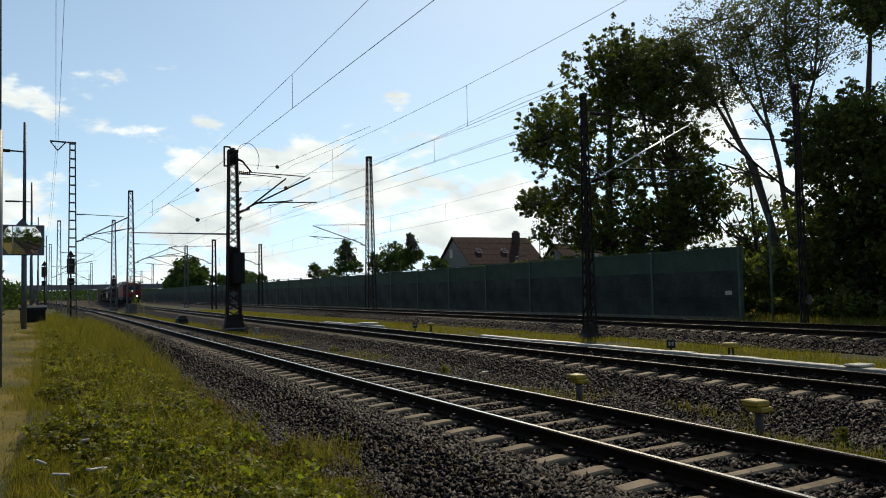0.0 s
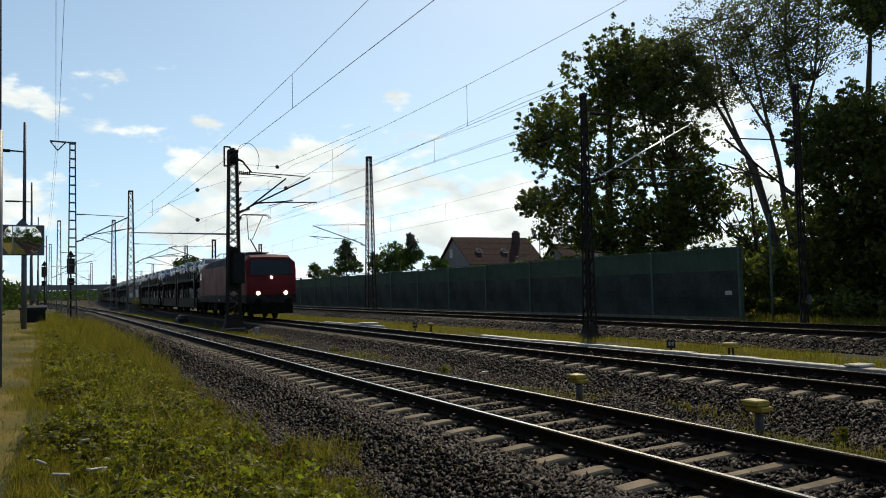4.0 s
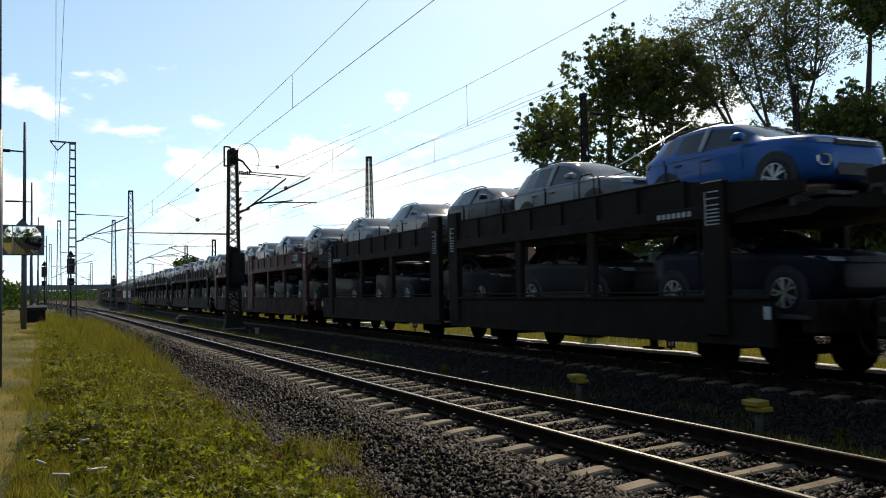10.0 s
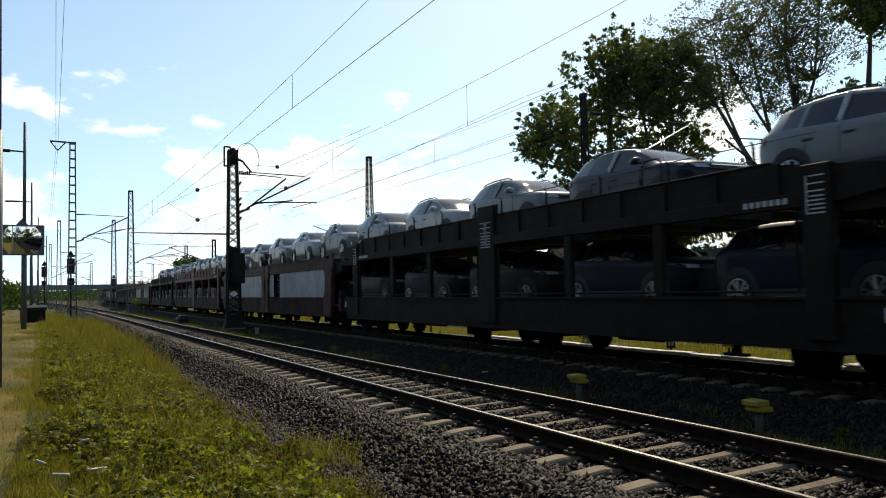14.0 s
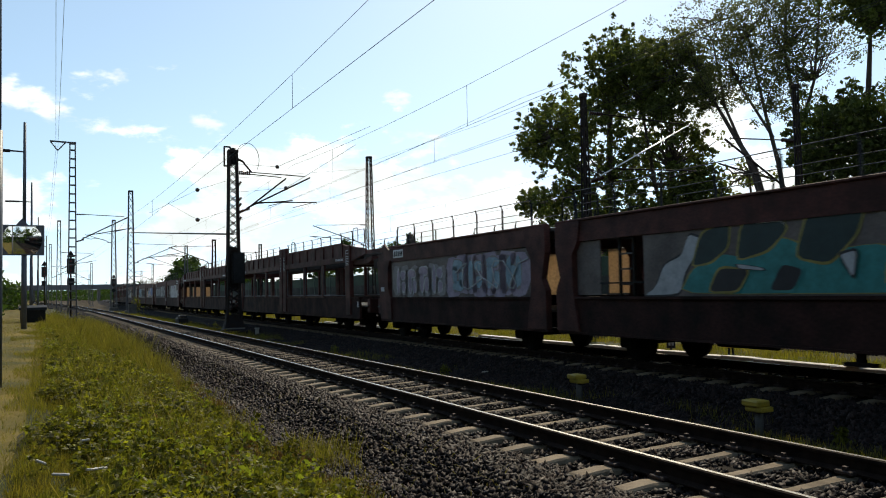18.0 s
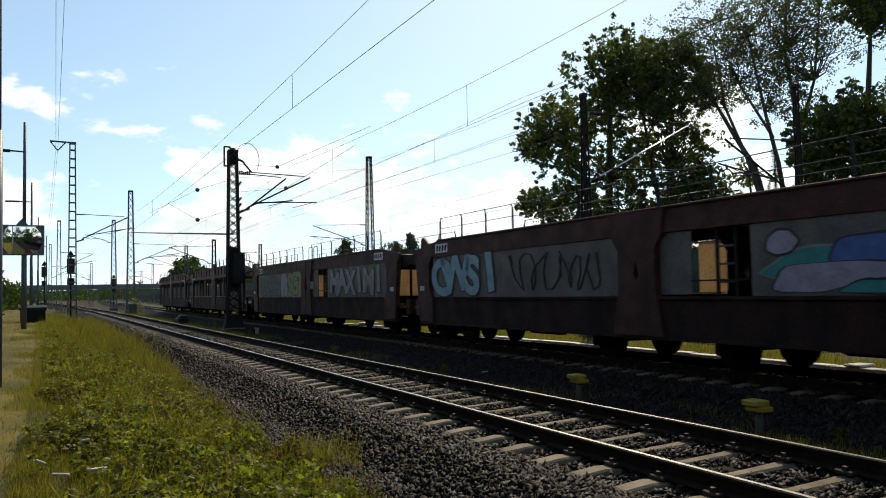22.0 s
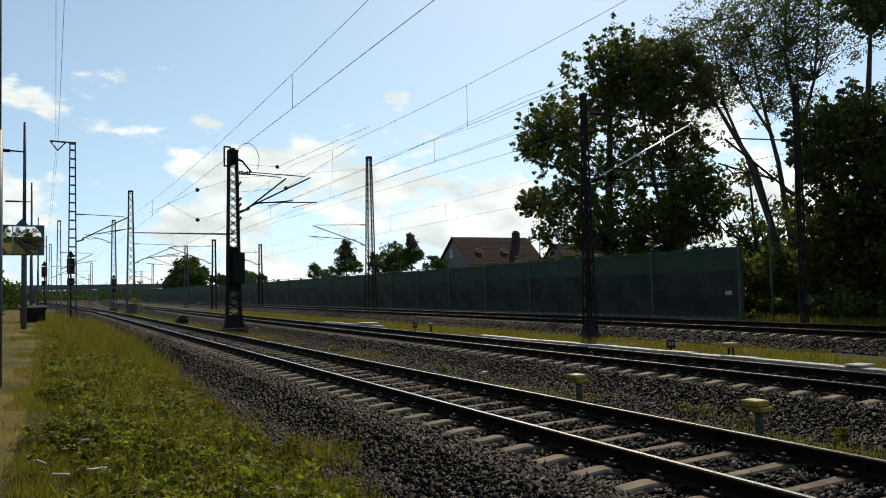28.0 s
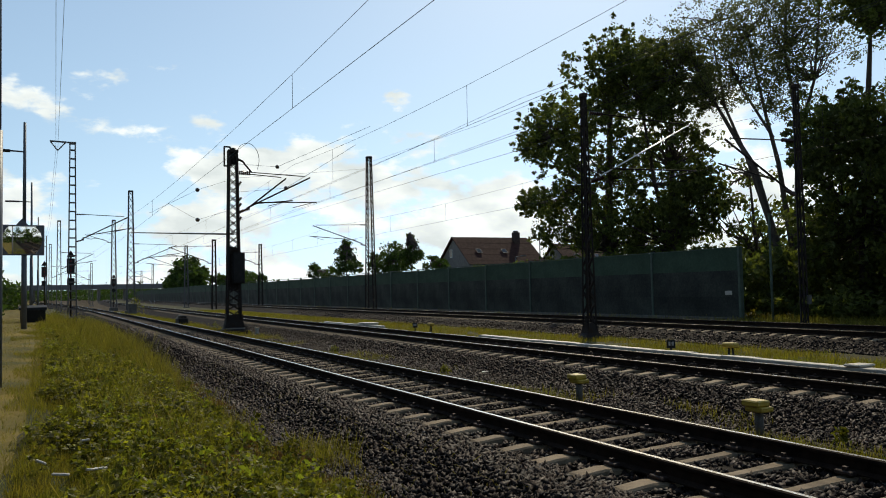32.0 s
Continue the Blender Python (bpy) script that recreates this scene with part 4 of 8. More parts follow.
def wobble(a, b, n, amp, rng):
    a, b = Vector(a), Vector(b)
    out = []
    for i in range(n + 1):
        f = i / n
        j = amp * math.sin(math.pi * f)
        out.append(a.lerp(b, f) + Vector((rng.uniform(-j, j), rng.uniform(-j, j), rng.uniform(-j, j) * 0.5)))
    return out


def tree(base, lobes, trunks, label, leaf, clumps=26, per=42, size=0.2, clump_r=0.9, seed=1, branch=0.09):
    """lobes: (x, y, z, rx, ry, rz) of the crown; trunks: (points, start radius, end radius). All in world places."""
    rng = random.Random(seed)
    b = Vector(base)
    t = tagged(empty("tree", Matrix.Translation(b)), label, "tree", group="trees beside the line")
    bm = fresh()
    for pts, r0, r1 in trunks:
        limb(bm, [Vector(p) - b for p in pts], r0, r1, 9)
    part("trunk", bm, M["bark"], t)
    cs, rs = [], []
    bm = fresh()
    tips = [Vector(p) - b for pts, _, _ in trunks for p in pts[1:]]
    for (x, y, z, rx, ry, rz) in lobes:
        c = Vector((x, y, z)) - b
        m = max(5, int(clumps * (rx * ry * rz) ** (1 / 3) / 3))
        for i in range(m):
            th, ph, rad = rng.uniform(0, math.tau), math.acos(rng.uniform(-0.9, 1)), rng.uniform(0.35, 1.0) ** 0.5
            d = Vector((math.sin(ph) * math.cos(th), math.sin(ph) * math.sin(th), math.cos(ph)))
            rad *= 0.92 + 0.42 * noise.noise(d * 2.6 + Vector((x, z, seed)))
            q = c + Vector((rx * d.x, ry * d.y, rz * d.z)) * rad
            cs.append(q); rs.append(clump_r * rng.uniform(0.55, 1.25))
            if i % 2 == 0:
                near = min(tips, key=lambda p: (p - q).length + max(0, p.z - q.z) * 2)
                limb(bm, wobble(near, q, 4, 0.35 if branch > 0.05 else 0.22, rng), branch, 0.012, 5)
    part("branchwork", bm, M["bark"], t)["kind"] = "stuff"
    # sprays of single leaves stand out past the clumps
    if clumps > 80:
        for c, r in list(zip(cs, rs)):
            for k in range(2):
                d = Vector((rng.gauss(0, 1), rng.gauss(0, 1), rng.gauss(0, 1))).normalized()
                cs.append(c + d * r * rng.uniform(0.9, 1.9)); rs.append(r * rng.uniform(0.28, 0.55))
    leaf_cloud("crown", cs, rs, per, size, M[leaf], t, seed=seed)
    return t


# two dark broad trees behind the wall
tree((47.5, -30.5, -0.3), [(47, -30, 11.5, 5.2, 4.0, 5.0), (45, -30, 16.5, 3.6, 3.2, 2.7), (52.5, -30, 13.2, 3.6, 3.0, 3.6), (51, -30, 6.6, 3.0, 3.0, 3.0), (56.3, -30, 8.3, 1.5, 1.2, 1.0), (55.4, -30, 13.4, 1.7, 1.5, 1.9), (46, -30.5, 5.6, 4.4, 3.5, 3.0)],
     [(((47.5, -30.5, -0.4), (47.2, -30.4, 4), (46.6, -30.2, 9), (46, -30, 14), (45.4, -30, 17.5)), 0.42, 0.10), (((46.9, -30.4, 5), (49, -30.2, 9), (51.8, -30, 13)), 0.22, 0.06)],
     "tall broad tree with dense dark leaves behind the wall", "leaf_dark", 104, 27, 0.125, 0.56, 11, 0.06)
tree((40.6, -30.5, -0.3), [(40.5, -30, 9.5, 3.4, 3.4, 5.4), (39.6, -30, 14.6, 3.0, 2.6, 2.6), (41.5, -30, 4.6, 3.2, 3.0, 2.6), (38.2, -30, 6.5, 1.9, 2.0, 3.0), (43, -30, 15.6, 2.4, 2.4, 2.6)],
     [(((40.6, -30.5, -0.4), (40.5, -30.4, 4), (40.2, -30.2, 9), (39.8, -30, 14.5)), 0.36, 0.09), (((40.4, -30.4, 3), (41.8, -30.2, 8), (42.8, -30, 14)), 0.2, 0.06)],
     "tall broad tree with dense dark leaves behind the wall", "leaf_dark", 104, 27, 0.125, 0.56, 12, 0.06)
# a leaning, thinly leaved tree with several bare stems
tree((30.9, -30, -0.3), [(36, -30.2, 16.4, 3.6, 2.4, 1.7), (40, -30.2, 16.2, 2.0, 2.0, 1.3), (32.6, -30, 15.2, 2.6, 2.2, 2.4), (29.5, -30, 14.2, 2.4, 2.2, 2.4), (36.6, -30, 13.0, 1.5, 1.4, 1.5), (29.2, -30, 16.8, 3.0, 2.2, 1.5), (34.2, -30, 13.6, 2.4, 1.8, 2.0), (30.6, -30, 11.8, 1.9, 1.6, 2.0)],
     [(((30.7, -30, -0.4), (31.5, -30, 2.2), (32.4, -30, 5.0), (33.3, -30, 8.0), (34.8, -30, 10.2), (36.2, -30, 12.4), (38, -30, 15.5)), 0.26, 0.05),
      (((31.4, -30, 2.0), (32.7, -30.1, 5.4), (33.9, -30.1, 8.6), (35.4, -30.1, 11.8), (36.2, -30.1, 16.0)), 0.17, 0.04),
      (((30.7, -30, -0.4), (31.3, -30.3, 4.0), (31.9, -30.3, 8.0), (32.6, -30.2, 11.0), (33.4, -30, 15.5)), 0.20, 0.05),
      (((31.0, -30.3, 2.0), (30.9, -30.5, 6.0), (30.6, -30.4, 10.0), (31.1, -30.2, 14.0), (30.6, -30, 17.5)), 0.22, 0.05),
      (((30.7, -30.4, 9.0), (29.3, -30.2, 12.0), (28.6, -30.1, 16.5)), 0.11, 0.03), (((32.2, -30.3, 9.5), (34.4, -30.2, 13.0), (36.5, -30.2, 17.3)), 0.09, 0.03)],
     "leaning tree with bare grey stems and thin pale leaves", "leaf_pale", 84, 25, 0.075, 0.95, 13, 0.045)
# dark trees closing the side of the line
tree((25.6, -28.5, -0.3), [(25.6, -28, 6.0, 2.8, 2.6, 4.2), (24.6, -28, 8.4, 2.6, 2.4, 1.8), (22.6, -28, 6.0, 2.6, 2.4, 3.4), (26.8, -28.5, 3.4, 2.2, 2.2, 2.4), (23.5, -27.6, 14.2, 1.9, 1.8, 1.6), (27.5, -28.5, 8.4, 1.6, 1.6, 2.2)],
     [(((25.6, -28.5, -0.4), (25.5, -28.4, 4), (25.0, -28.2, 8), (24.4, -28, 13)), 0.32, 0.08)], "dark leafy tree beside the far track", "leaf_dark", 90, 28, 0.135, 0.72, 14)
tree((20.4, -27.5, -0.3), [(20.6, -27, 6.0, 3.0, 2.6, 4.8), (20.8, -26.6, 12.8, 1.7, 1.9, 2.0), (24.4, -26.6, 14.8, 1.9, 1.6, 1.3), (22.9, -26.6, 13.4, 1.1, 1.3, 1.6), (19, -26, 9, 3, 2.6, 3)],
     [(((20.4, -27.5, -0.4), (20.5, -27.3, 5), (20.6, -27, 12.5)), 0.34, 0.09), (((20.5, -27.2, 8), (22.2, -26.9, 12.5), (24.4, -26.6, 15.0)), 0.10, 0.03)], "dark leafy tree beside the far track", "leaf_dark", 70, 24, 0.125, 0.72, 15)
tree((35.0, -32, -0.3), [(35, -32, 5.0, 3.0, 2.6, 3.4), (37.0, -32, 7.5, 1.8, 1.8, 2.2), (32.2, -32, 3.6, 2.2, 2.2, 2.8)],
     [(((35, -32, -0.4), (35.2, -32, 3), (35.6, -32, 8)), 0.2, 0.05)], "half-grown leafy tree behind the wall's end", "leaf_edge", 34, 30, 0.16, 0.8, 16)
tree((30, -34, -0.3), [(30, -34, 2.4, 3.6, 2.6, 2.0), (26, -34, 4.5, 4.0, 2.6, 4.0), (21, -33, 5, 4, 3, 5)],
     [(((30, -34, -0.4), (30, -34, 3), (29.6, -34, 6)), 0.2, 0.05), (((26, -34, -0.4), (26, -34, 6)), 0.2, 0.05), (((21, -33, -0.4), (21, -33, 7)), 0.2, 0.05)], "dark undergrowth of bushy young trees", "leaf_edge", 40, 40, 0.18, 0.95, 17)
# smaller trees beyond the wall, further along
tree((95, -27.5, -0.3), [(95.2, -27.5, 5.6, 1.3, 1.3, 2.0), (96.8, -27.5, 4.6, 1.8, 1.5, 1.1), (93.4, -27.5, 4.5, 1.8, 1.5, 1.0), (95.2, -27.5, 7.0, 0.5, 0.5, 0.9)], [(((95, -27.5, -0.4), (95.2, -27.5, 7.4)), 0.12, 0.03)], "slim young tree with a pointed crown", "leaf_mid", 60, 36, 0.15, 0.5, 21)
tree((74.5, -27.2, -0.3), [(74.6, -27.2, 5.4, 0.9, 0.9, 1.2), (75.2, -27.2, 6.8, 0.35, 0.35, 0.7), (73.0, -27.2, 5.0, 0.9, 0.7, 0.5), (75.2, -27.2, 4.4, 1.2, 1.0, 0.9)], [(((74.5, -27.2, -0.4), (75, -27.2, 7.2)), 0.1, 0.02)], "slim young tree with a ragged top", "leaf_mid", 70, 34, 0.13, 0.4, 22)
tree((112, -41, -0.3), [(111, -40, 6.0, 3.4, 2.6, 2.6), (115, -40, 5.6, 2.4, 2.2, 2.2), (107.5, -40, 5.6, 2.2, 2, 1.8)], [(((112, -41, -0.4), (112, -40.4, 6)), 0.25, 0.06)], "rounded leafy tree behind the wall", "leaf_mid", 50, 40, 0.2, 0.8, 23)
tree((69.5, -27.4, -0.3), [(70.4, -27.4, 4.1, 1.1, 0.9, 0.8), (68.4, -27.4, 3.8, 1.0, 0.9, 0.6)], [(((69.5, -27.4, -0.4), (69.6, -27.4, 4)), 0.07, 0.02)], "low leafy bush looking over the wall", "leaf_mid", 60, 34, 0.13, 0.4, 24)
tree((108, -28, -0.3), [(108, -28, 4.0, 1.6, 1.3, 1.1), (109.6, -28, 4.8, 0.8, 0.8, 0.8), (103, -28, 3.8, 2.4, 1.3, 0.7)], [(((108, -28, -0.4), (108.6, -28, 4.6)), 0.1, 0.03)], "low leafy trees looking over the wall", "leaf_mid", 60, 34, 0.15, 0.5, 25)
tree((258, -34, -0.3), [(252, -33, 7.6, 14, 5, 5.2), (240, -32, 6, 8, 4, 3.4), (270, -34, 5.5, 10, 5, 3.4), (290, -36, 5, 14, 5, 3.2)], [(((258, -34, -0.4), (254, -33, 8)), 0.4, 0.1)], "large rounded tree far beyond the wall", "leaf_mid", 60, 40, 0.45, 1.5, 26)
tree((176, -31, -0.3), [(170, -31, 5.0, 4, 2, 1.6), (184, -31, 4.6, 5, 2, 1.3), (198, -31, 5.0, 3, 2, 1.6), (160, -31, 4.2, 6, 2, 1.2)], [(((176, -31, -0.4), (174, -31, 5)), 0.2, 0.05)], "row of distant bushes behind the wall", "leaf_mid", 44, 36, 0.25, 0.8, 27)


# far woods, the road bridge and the hills at the end of the line
def far_woods():
    rng = random.Random(5)
    cs, rs = [], []
    for i in range(420):
        a = rng.uniform(-0.42, 0.5)
        d = rng.uniform(500, 900)
        cs.append((d * math.cos(a), 5 + d * math.sin(a), rng.uniform(0, 7))); rs.append(rng.uniform(5, 10))
    o = leaf_cloud("far_woods", cs, rs, 60, 1.1, M["leaf_mid"], seed=9, squash=0.6)
    tagged(o, "distant belt of woods at the end of the line", "woods", kind="stuff")
    cs, rs = [], []
    for i in range(150):
        x = rng.uniform(60, 330); y = 9.5 + 0.035 * x + rng.uniform(0, 10)
        cs.append((x, y, rng.uniform(0.3, 2.4))); rs.append(rng.uniform(0.8, 1.8))
    for i in range(60):
        x = rng.uniform(44, 70)
        cs.append((x, rng.uniform(8.0, 12.0) + (x - 44) * 0.04, rng.uniform(0.2, 3.0))); rs.append(rng.uniform(0.5, 1.0))
    for i in range(110):
        x = rng.uniform(80, 150)
        cs.append((x, 5.6 + rng.uniform(0.026, 0.07) * x, rng.uniform(0.2, 1.0) * (2.0 + 1.6 * rng.random()))); rs.append(rng.uniform(0.7, 1.3))
    o = leaf_cloud("platform_bushes", cs, rs, 90, 0.2, M["leaf_mid"], seed=10, squash=0.8)
    tagged(o, "green bushes along the back of the platform", "bushes", kind="stuff")


far_woods()


def undergrowth():
    rng = random.Random(61)
    for k, (x0, x1, y0, y1, top, n, leaf) in enumerate(((14, 30, -31, -27, 3.0, 130, "leaf_edge"), (29.5, 60, -31, -26.5, 3.2, 320, "leaf_dark"), (6, 60, -44, -38, 4.0, 420, "leaf_dark"), (14, 34, -27.5, -25.0, 0.7, 130, "leaf_edge"))):
        cs, rs = [], []
        for i in range(n):
            cs.append((rng.uniform(x0, x1), rng.uniform(y0, y1), rng.uniform(0.1, 1.0) ** 0.8 * top)); rs.append(rng.uniform(0.6, 1.2) * (1 if top < 5 else 1.5) * (0.4 if top < 1 else 1))
        tagged(leaf_cloud("undergrowth", cs, rs, 70, 0.17 if top < 5 else 0.26, M[leaf], seed=70 + k), "dense dark undergrowth below the trees", "undergrowth", kind="stuff")
    # unseen trees added beside and behind the standpoint to dim skylight on the train
    cs, rs = [], []
    for i in range(900):
        x = rng.uniform(-45, 75)
        cs.append((x, rng.uniform(15, 24) + max(0, x - 20) * 0.08, rng.uniform(0.0, 1.0) * (9.0 + 1.2 * math.sin(x * 0.4)))); rs.append(rng.uniform(0.9, 1.9))
    tagged(leaf_cloud("station_trees", cs, rs, 70, 0.36, M["leaf_mid"], seed=78), "unseen row of leafy trees added to hold back skylight", "trees", kind="stuff")
    cs, rs = [], []
    for i in range(260):
        cs.append((rng.uniform(-75, -45), rng.uniform(-30, 60), rng.uniform(0.0, 1.0) * 9)); rs.append(rng.uniform(1.5, 3.0))
    tagged(leaf_cloud("woods_behind", cs, rs, 40, 0.6, M["leaf_mid"], seed=79), "belt of trees reflected in the platform mirror", "woods", kind="stuff")


undergrowth()
t = tagged(empty("road_bridge", pose(430, 0, 0)), "low concrete road bridge crossing the line far away", "bridge")
bm = fresh(); box(bm, -5, 5, -60, 70, 5.2, 6.6); part("deck", bm, M["grey_pole"], t)
bm = fresh(); box(bm, -5.2, -5.0, -60, 70, 6.6, 7.5); part("parapet", bm, M["grey_pole"], t)
for yy in (-48, -30, -18, 10, 30, 55):
    bm = fresh(); box(bm, -4, 4, yy - 0.6, yy + 0.6, -2, 5.2); part("pier", bm, M["found"], t)
bm = fresh()
for i in range(40):
    a = -0.75 + i * 0.04
    h = 16 + 10 * noise.noise((i * 0.33, 0, 0))
    p = [bm.verts.new((2000 * math.cos(b), 2000 * math.sin(b), z)) for b in (a, a + 0.042) for z in (-5, h)]
    bm.faces.new((p[0], p[1], p[3], p[2]))
tagged(link_mesh("backdrop_hills", bm, M["field"]), "low wooded hills on the horizon", "hills", kind="structure")

# ---- grass, weeds and stones ----
def ground_height(x, y):
    """Rough height of the verge beside the near track."""
    u = min(1.0, max(0.0, (x - 9) / 26.0)); u = u * u * (3 - 2 * u)
    ks = [(6.9, -0.1 + 0.5 * u), (5.65, -0.125 + 0.5 * u), (4.7, -0.22 + 0.2 * u), (4.1, -0.33), (3.5, -0.42), (3.1, -0.53), (2.75, -0.57), (2.25, -0.52), (1.72, -0.25)]
    for (ya, za), (yb, zb) in zip(ks, ks[1:]):
        if yb <= y <= ya:
            return zb + (za - zb) * (y - yb) / (ya - yb)
    return -0.23 if y < 1.6 else -0.1 + 0.5 * u


def blades(name, places, heights, width, material, label, category, lean=0.45, seed=3):
    """Grass: each blade a narrow upright leaf, bent to one side."""
    rng = np.random.default_rng(seed)
    p = np.asarray(places, float); h = np.asarray(heights, float)[:, None]
    n = len(p)
    a = rng.uniform(0, math.tau, n)
    side = np.stack([np.cos(a), np.sin(a), np.zeros(n)], 1) * (width * rng.uniform(0.6, 1.4, n))[:, None]
    b = rng.uniform(0, math.tau, n)
    tilt = np.stack([np.cos(b), np.sin(b), np.zeros(n)], 1) * rng.uniform(0, lean, n)[:, None] * h
    up = np.array((0, 0, 1.0)) * h
    verts = np.stack([p - side, p + side, p + tilt + up * 0.97 + side * 0.15, p + tilt + up - side * 0.15], 1).reshape(-1, 3)
    return tagged(quads(name, verts, material), label, category, kind="stuff")


def scatter_verge():
    rng = random.Random(41)
    pl, hs, dry, dh = [], [], [], []
    while len(pl) < 78000:
        x = 5.5 + 62 * rng.random() ** 2.4
        edge = 2.72 if x < 16 else max(2.05, 2.72 - (x - 16) * 0.028)
        edge += 0.16 * noise.noise((x * 0.9, 0.0, 6.0))
        if x < 13:
            # a tongue of grass reaches into the stones
            edge -= 0.55 * math.exp(-((x - 9.7) / 0.9) ** 2)
        y = rng.uniform(edge - 0.1, 5.85)
        patch = noise.noise((x * 0.5, y * 0.8, 1.0)) + 0.6 * noise.noise((x * 1.7, y * 2.1, 4.0))
        if x < 24 and 3.4 < y < 5.2 and rng.random() < 0.72:
            continue
        if y < edge + 0.25 and rng.random() < 0.5 or y > 5.4 and rng.random() < 0.5 or patch < -0.45 and rng.random() < 0.7:
            continue
        h = (0.05 + 0.17 * max(0, patch + 0.5)) * rng.uniform(0.4, 1.5) * (1.0 + 1.2 * min(1, x / 30))
        if y > 5.2 or y < edge + 0.2 and abs(x - 9.7) > 1.4:
            h *= 0.5
        z = ground_height(x, y) - 0.03
        if rng.random() < 0.14 + 0.2 * (patch < -0.15) + 0.22 * (y < 3.5):
            dry.append((x, y, z)); dh.append(h * 1.35)
        pl.append((x, y, z)); hs.append(h)
    blades("verge_grass", pl, hs, 0.0042, M["grass"], "yellow-green grass on the verge below the path", "grass", 0.5, 3)
    blades("dry_stalks", dry, dh, 0.003, M["grass_dry"], "dry grass stalks among the verge grass", "grass", 0.6, 4)
    pl, hs = [], []
    while len(pl) < 34000:
        x = 5.0 + 45 * rng.random() ** 2
        y = rng.uniform(5.1, 8.5)
        pl.append((x, y, ground_height(x, min(y, 6.9)) - 0.01)); hs.append(rng.uniform(0.02, 0.07))
    blades("path_sward", pl[::2], hs[::2], 0.004, M["grass"], "short green grass on the trodden path", "grass", 0.8, 15)
    blades("path_grass", pl[1::2], hs[1::2], 0.004, M["grass_dry"], "short dry grass on the trodden path", "grass", 0.8, 5)
    pl, hs = [], []
    while len(pl) < 64000:
        x = 5.0 + 95 * rng.random() ** 1.6
        y = train_y(x) + rng.uniform(-6.6, -2.9)
        if noise.noise((x * 0.35, y * 0.7, 4.0)) < -0.35:
            continue
        pl.append((x, y, bed_z(x, y) - 0.02)); hs.append(rng.uniform(0.05, 0.2))
    blades("median_grass", pl, hs, 0.009, M["grass"], "bright grass strip between the main tracks", "grass", 0.5, 6)
    pl, hs = [], []
    while len(pl) < 26000:
        x = 5.0 + 105 * rng.random() ** 1.2
        y = rng.uniform(-3.7, -2.0)
        if noise.noise((x * 0.35, y * 0.5, 9.0)) < 0.02 - x * 0.003:
            continue
        pl.append((x, y, bed_z(x, y) - 0.02)); hs.append(rng.uniform(0.05, 0.2) * (1 if x < 35 else 1.6))
    blades("drain_grass", pl, hs, 0.005, M["grass"], "sparse weeds in the dip between two tracks", "grass", 0.6, 7)
    pl, hs = [], []
    while len(pl) < 22000:
        x = rng.uniform(12, 110) if rng.random() < .6 else rng.uniform(8, 40)
        y = rng.uniform(wall_y(x) + 1.0, far_y(x) - 3.4) if x > 28 else rng.uniform(-30, far_y(x) - 3.2)
        if x > 28 and rng.random() < 0.93:
            continue
        pl.append((x, y, bed_z(x, y) - 0.02)); hs.append(rng.uniform(0.1, 0.45))
    blades("far_verge_grass", pl, hs, 0.012, M["grass"], "rough grass along the foot of the wall and trees", "grass", 0.5, 8)
    # rough grass in the clearing beyond the wall's end
    pl, hs = [], []
    for i in range(9000):
        x, y = rng.uniform(24, 50), rng.uniform(-46, -26.5)
        pl.append((x, y, bed_z(x, y) - 0.02)); hs.append(rng.uniform(0.25, 0.7))
    blades("clearing_grass", pl, hs, 0.02, M["grass"], "tall rough grass below the trees behind the wall", "grass", 0.5, 18)
    # dry stalks blown over the edge of the ballast
    pl, hs = [], []
    for i in range(900):
        x, y = 5.5 + 20 * rng.random() ** 1.6, rng.uniform(1.7, 2.95)
        pl.append((x, y, bed_z(x, y) + 0.02)); hs.append(rng.uniform(0.03, 0.09))
    blades("fallen_stalks", pl, hs, 0.0035, M["grass_dry"], "dry fallen stalks on the edge of the ballast", "stalks", 2.6, 19)
    # short turf where the verge runs out into the path
    pl, hs = [], []
    while len(pl) < 36000:
        x = 5.0 + 45 * rng.random() ** 1.8
        y = 5.0 + 1.5 * rng.random() ** 1.3
        if noise.noise((x * 0.6, y * 1.6, 3.0)) < (y - 5.75) * 0.6:
            continue
        pl.append((x, y, bed_z(x, y) - 0.01)); hs.append(rng.uniform(0.03, 0.11))
    for i in range(14000):
        x, y = rng.uniform(-8, 5.5), rng.uniform(2.6, 8.0)
        if y > 5.2 and rng.random() < 0.6:
            continue
        pl.append((x, y, bed_z(x, y) - 0.01)); hs.append(rng.uniform(0.03, 0.12) * (0.5 if y > 5.2 else 1.3))
    blades("path_edge_turf", pl, hs, 0.004, M["grass"], "short turf fringing the trodden path", "grass", 0.7, 16)
    # broad-leaved weeds in clumps, thickest near the path end
    low, lr, high, hr = [], [], [], []
    count = 0
    while count < 3000:
        x = 5.9 + 26 * rng.random() ** 1.5
        y = rng.uniform(3.15, 5.75) + 0.25 * noise.noise((x * 1.3, 2.0, 2.0))
        thick = noise.noise((x * 0.6, y * 0.8, 5.5)) + 0.5 * noise.noise((x * 1.9, y * 2.2, 1.5)) + (0.2 if 3.6 < y < 5.0 else -0.15)
        if thick < -0.1 and rng.random() < 0.85 or y > 5.2 and rng.random() < (y - 5.1) * 1.3:
            continue
        count += 1
        h = rng.uniform(0.10, 0.22) + 0.26 * max(0.0, thick) * rng.random()
        z = ground_height(x, y)
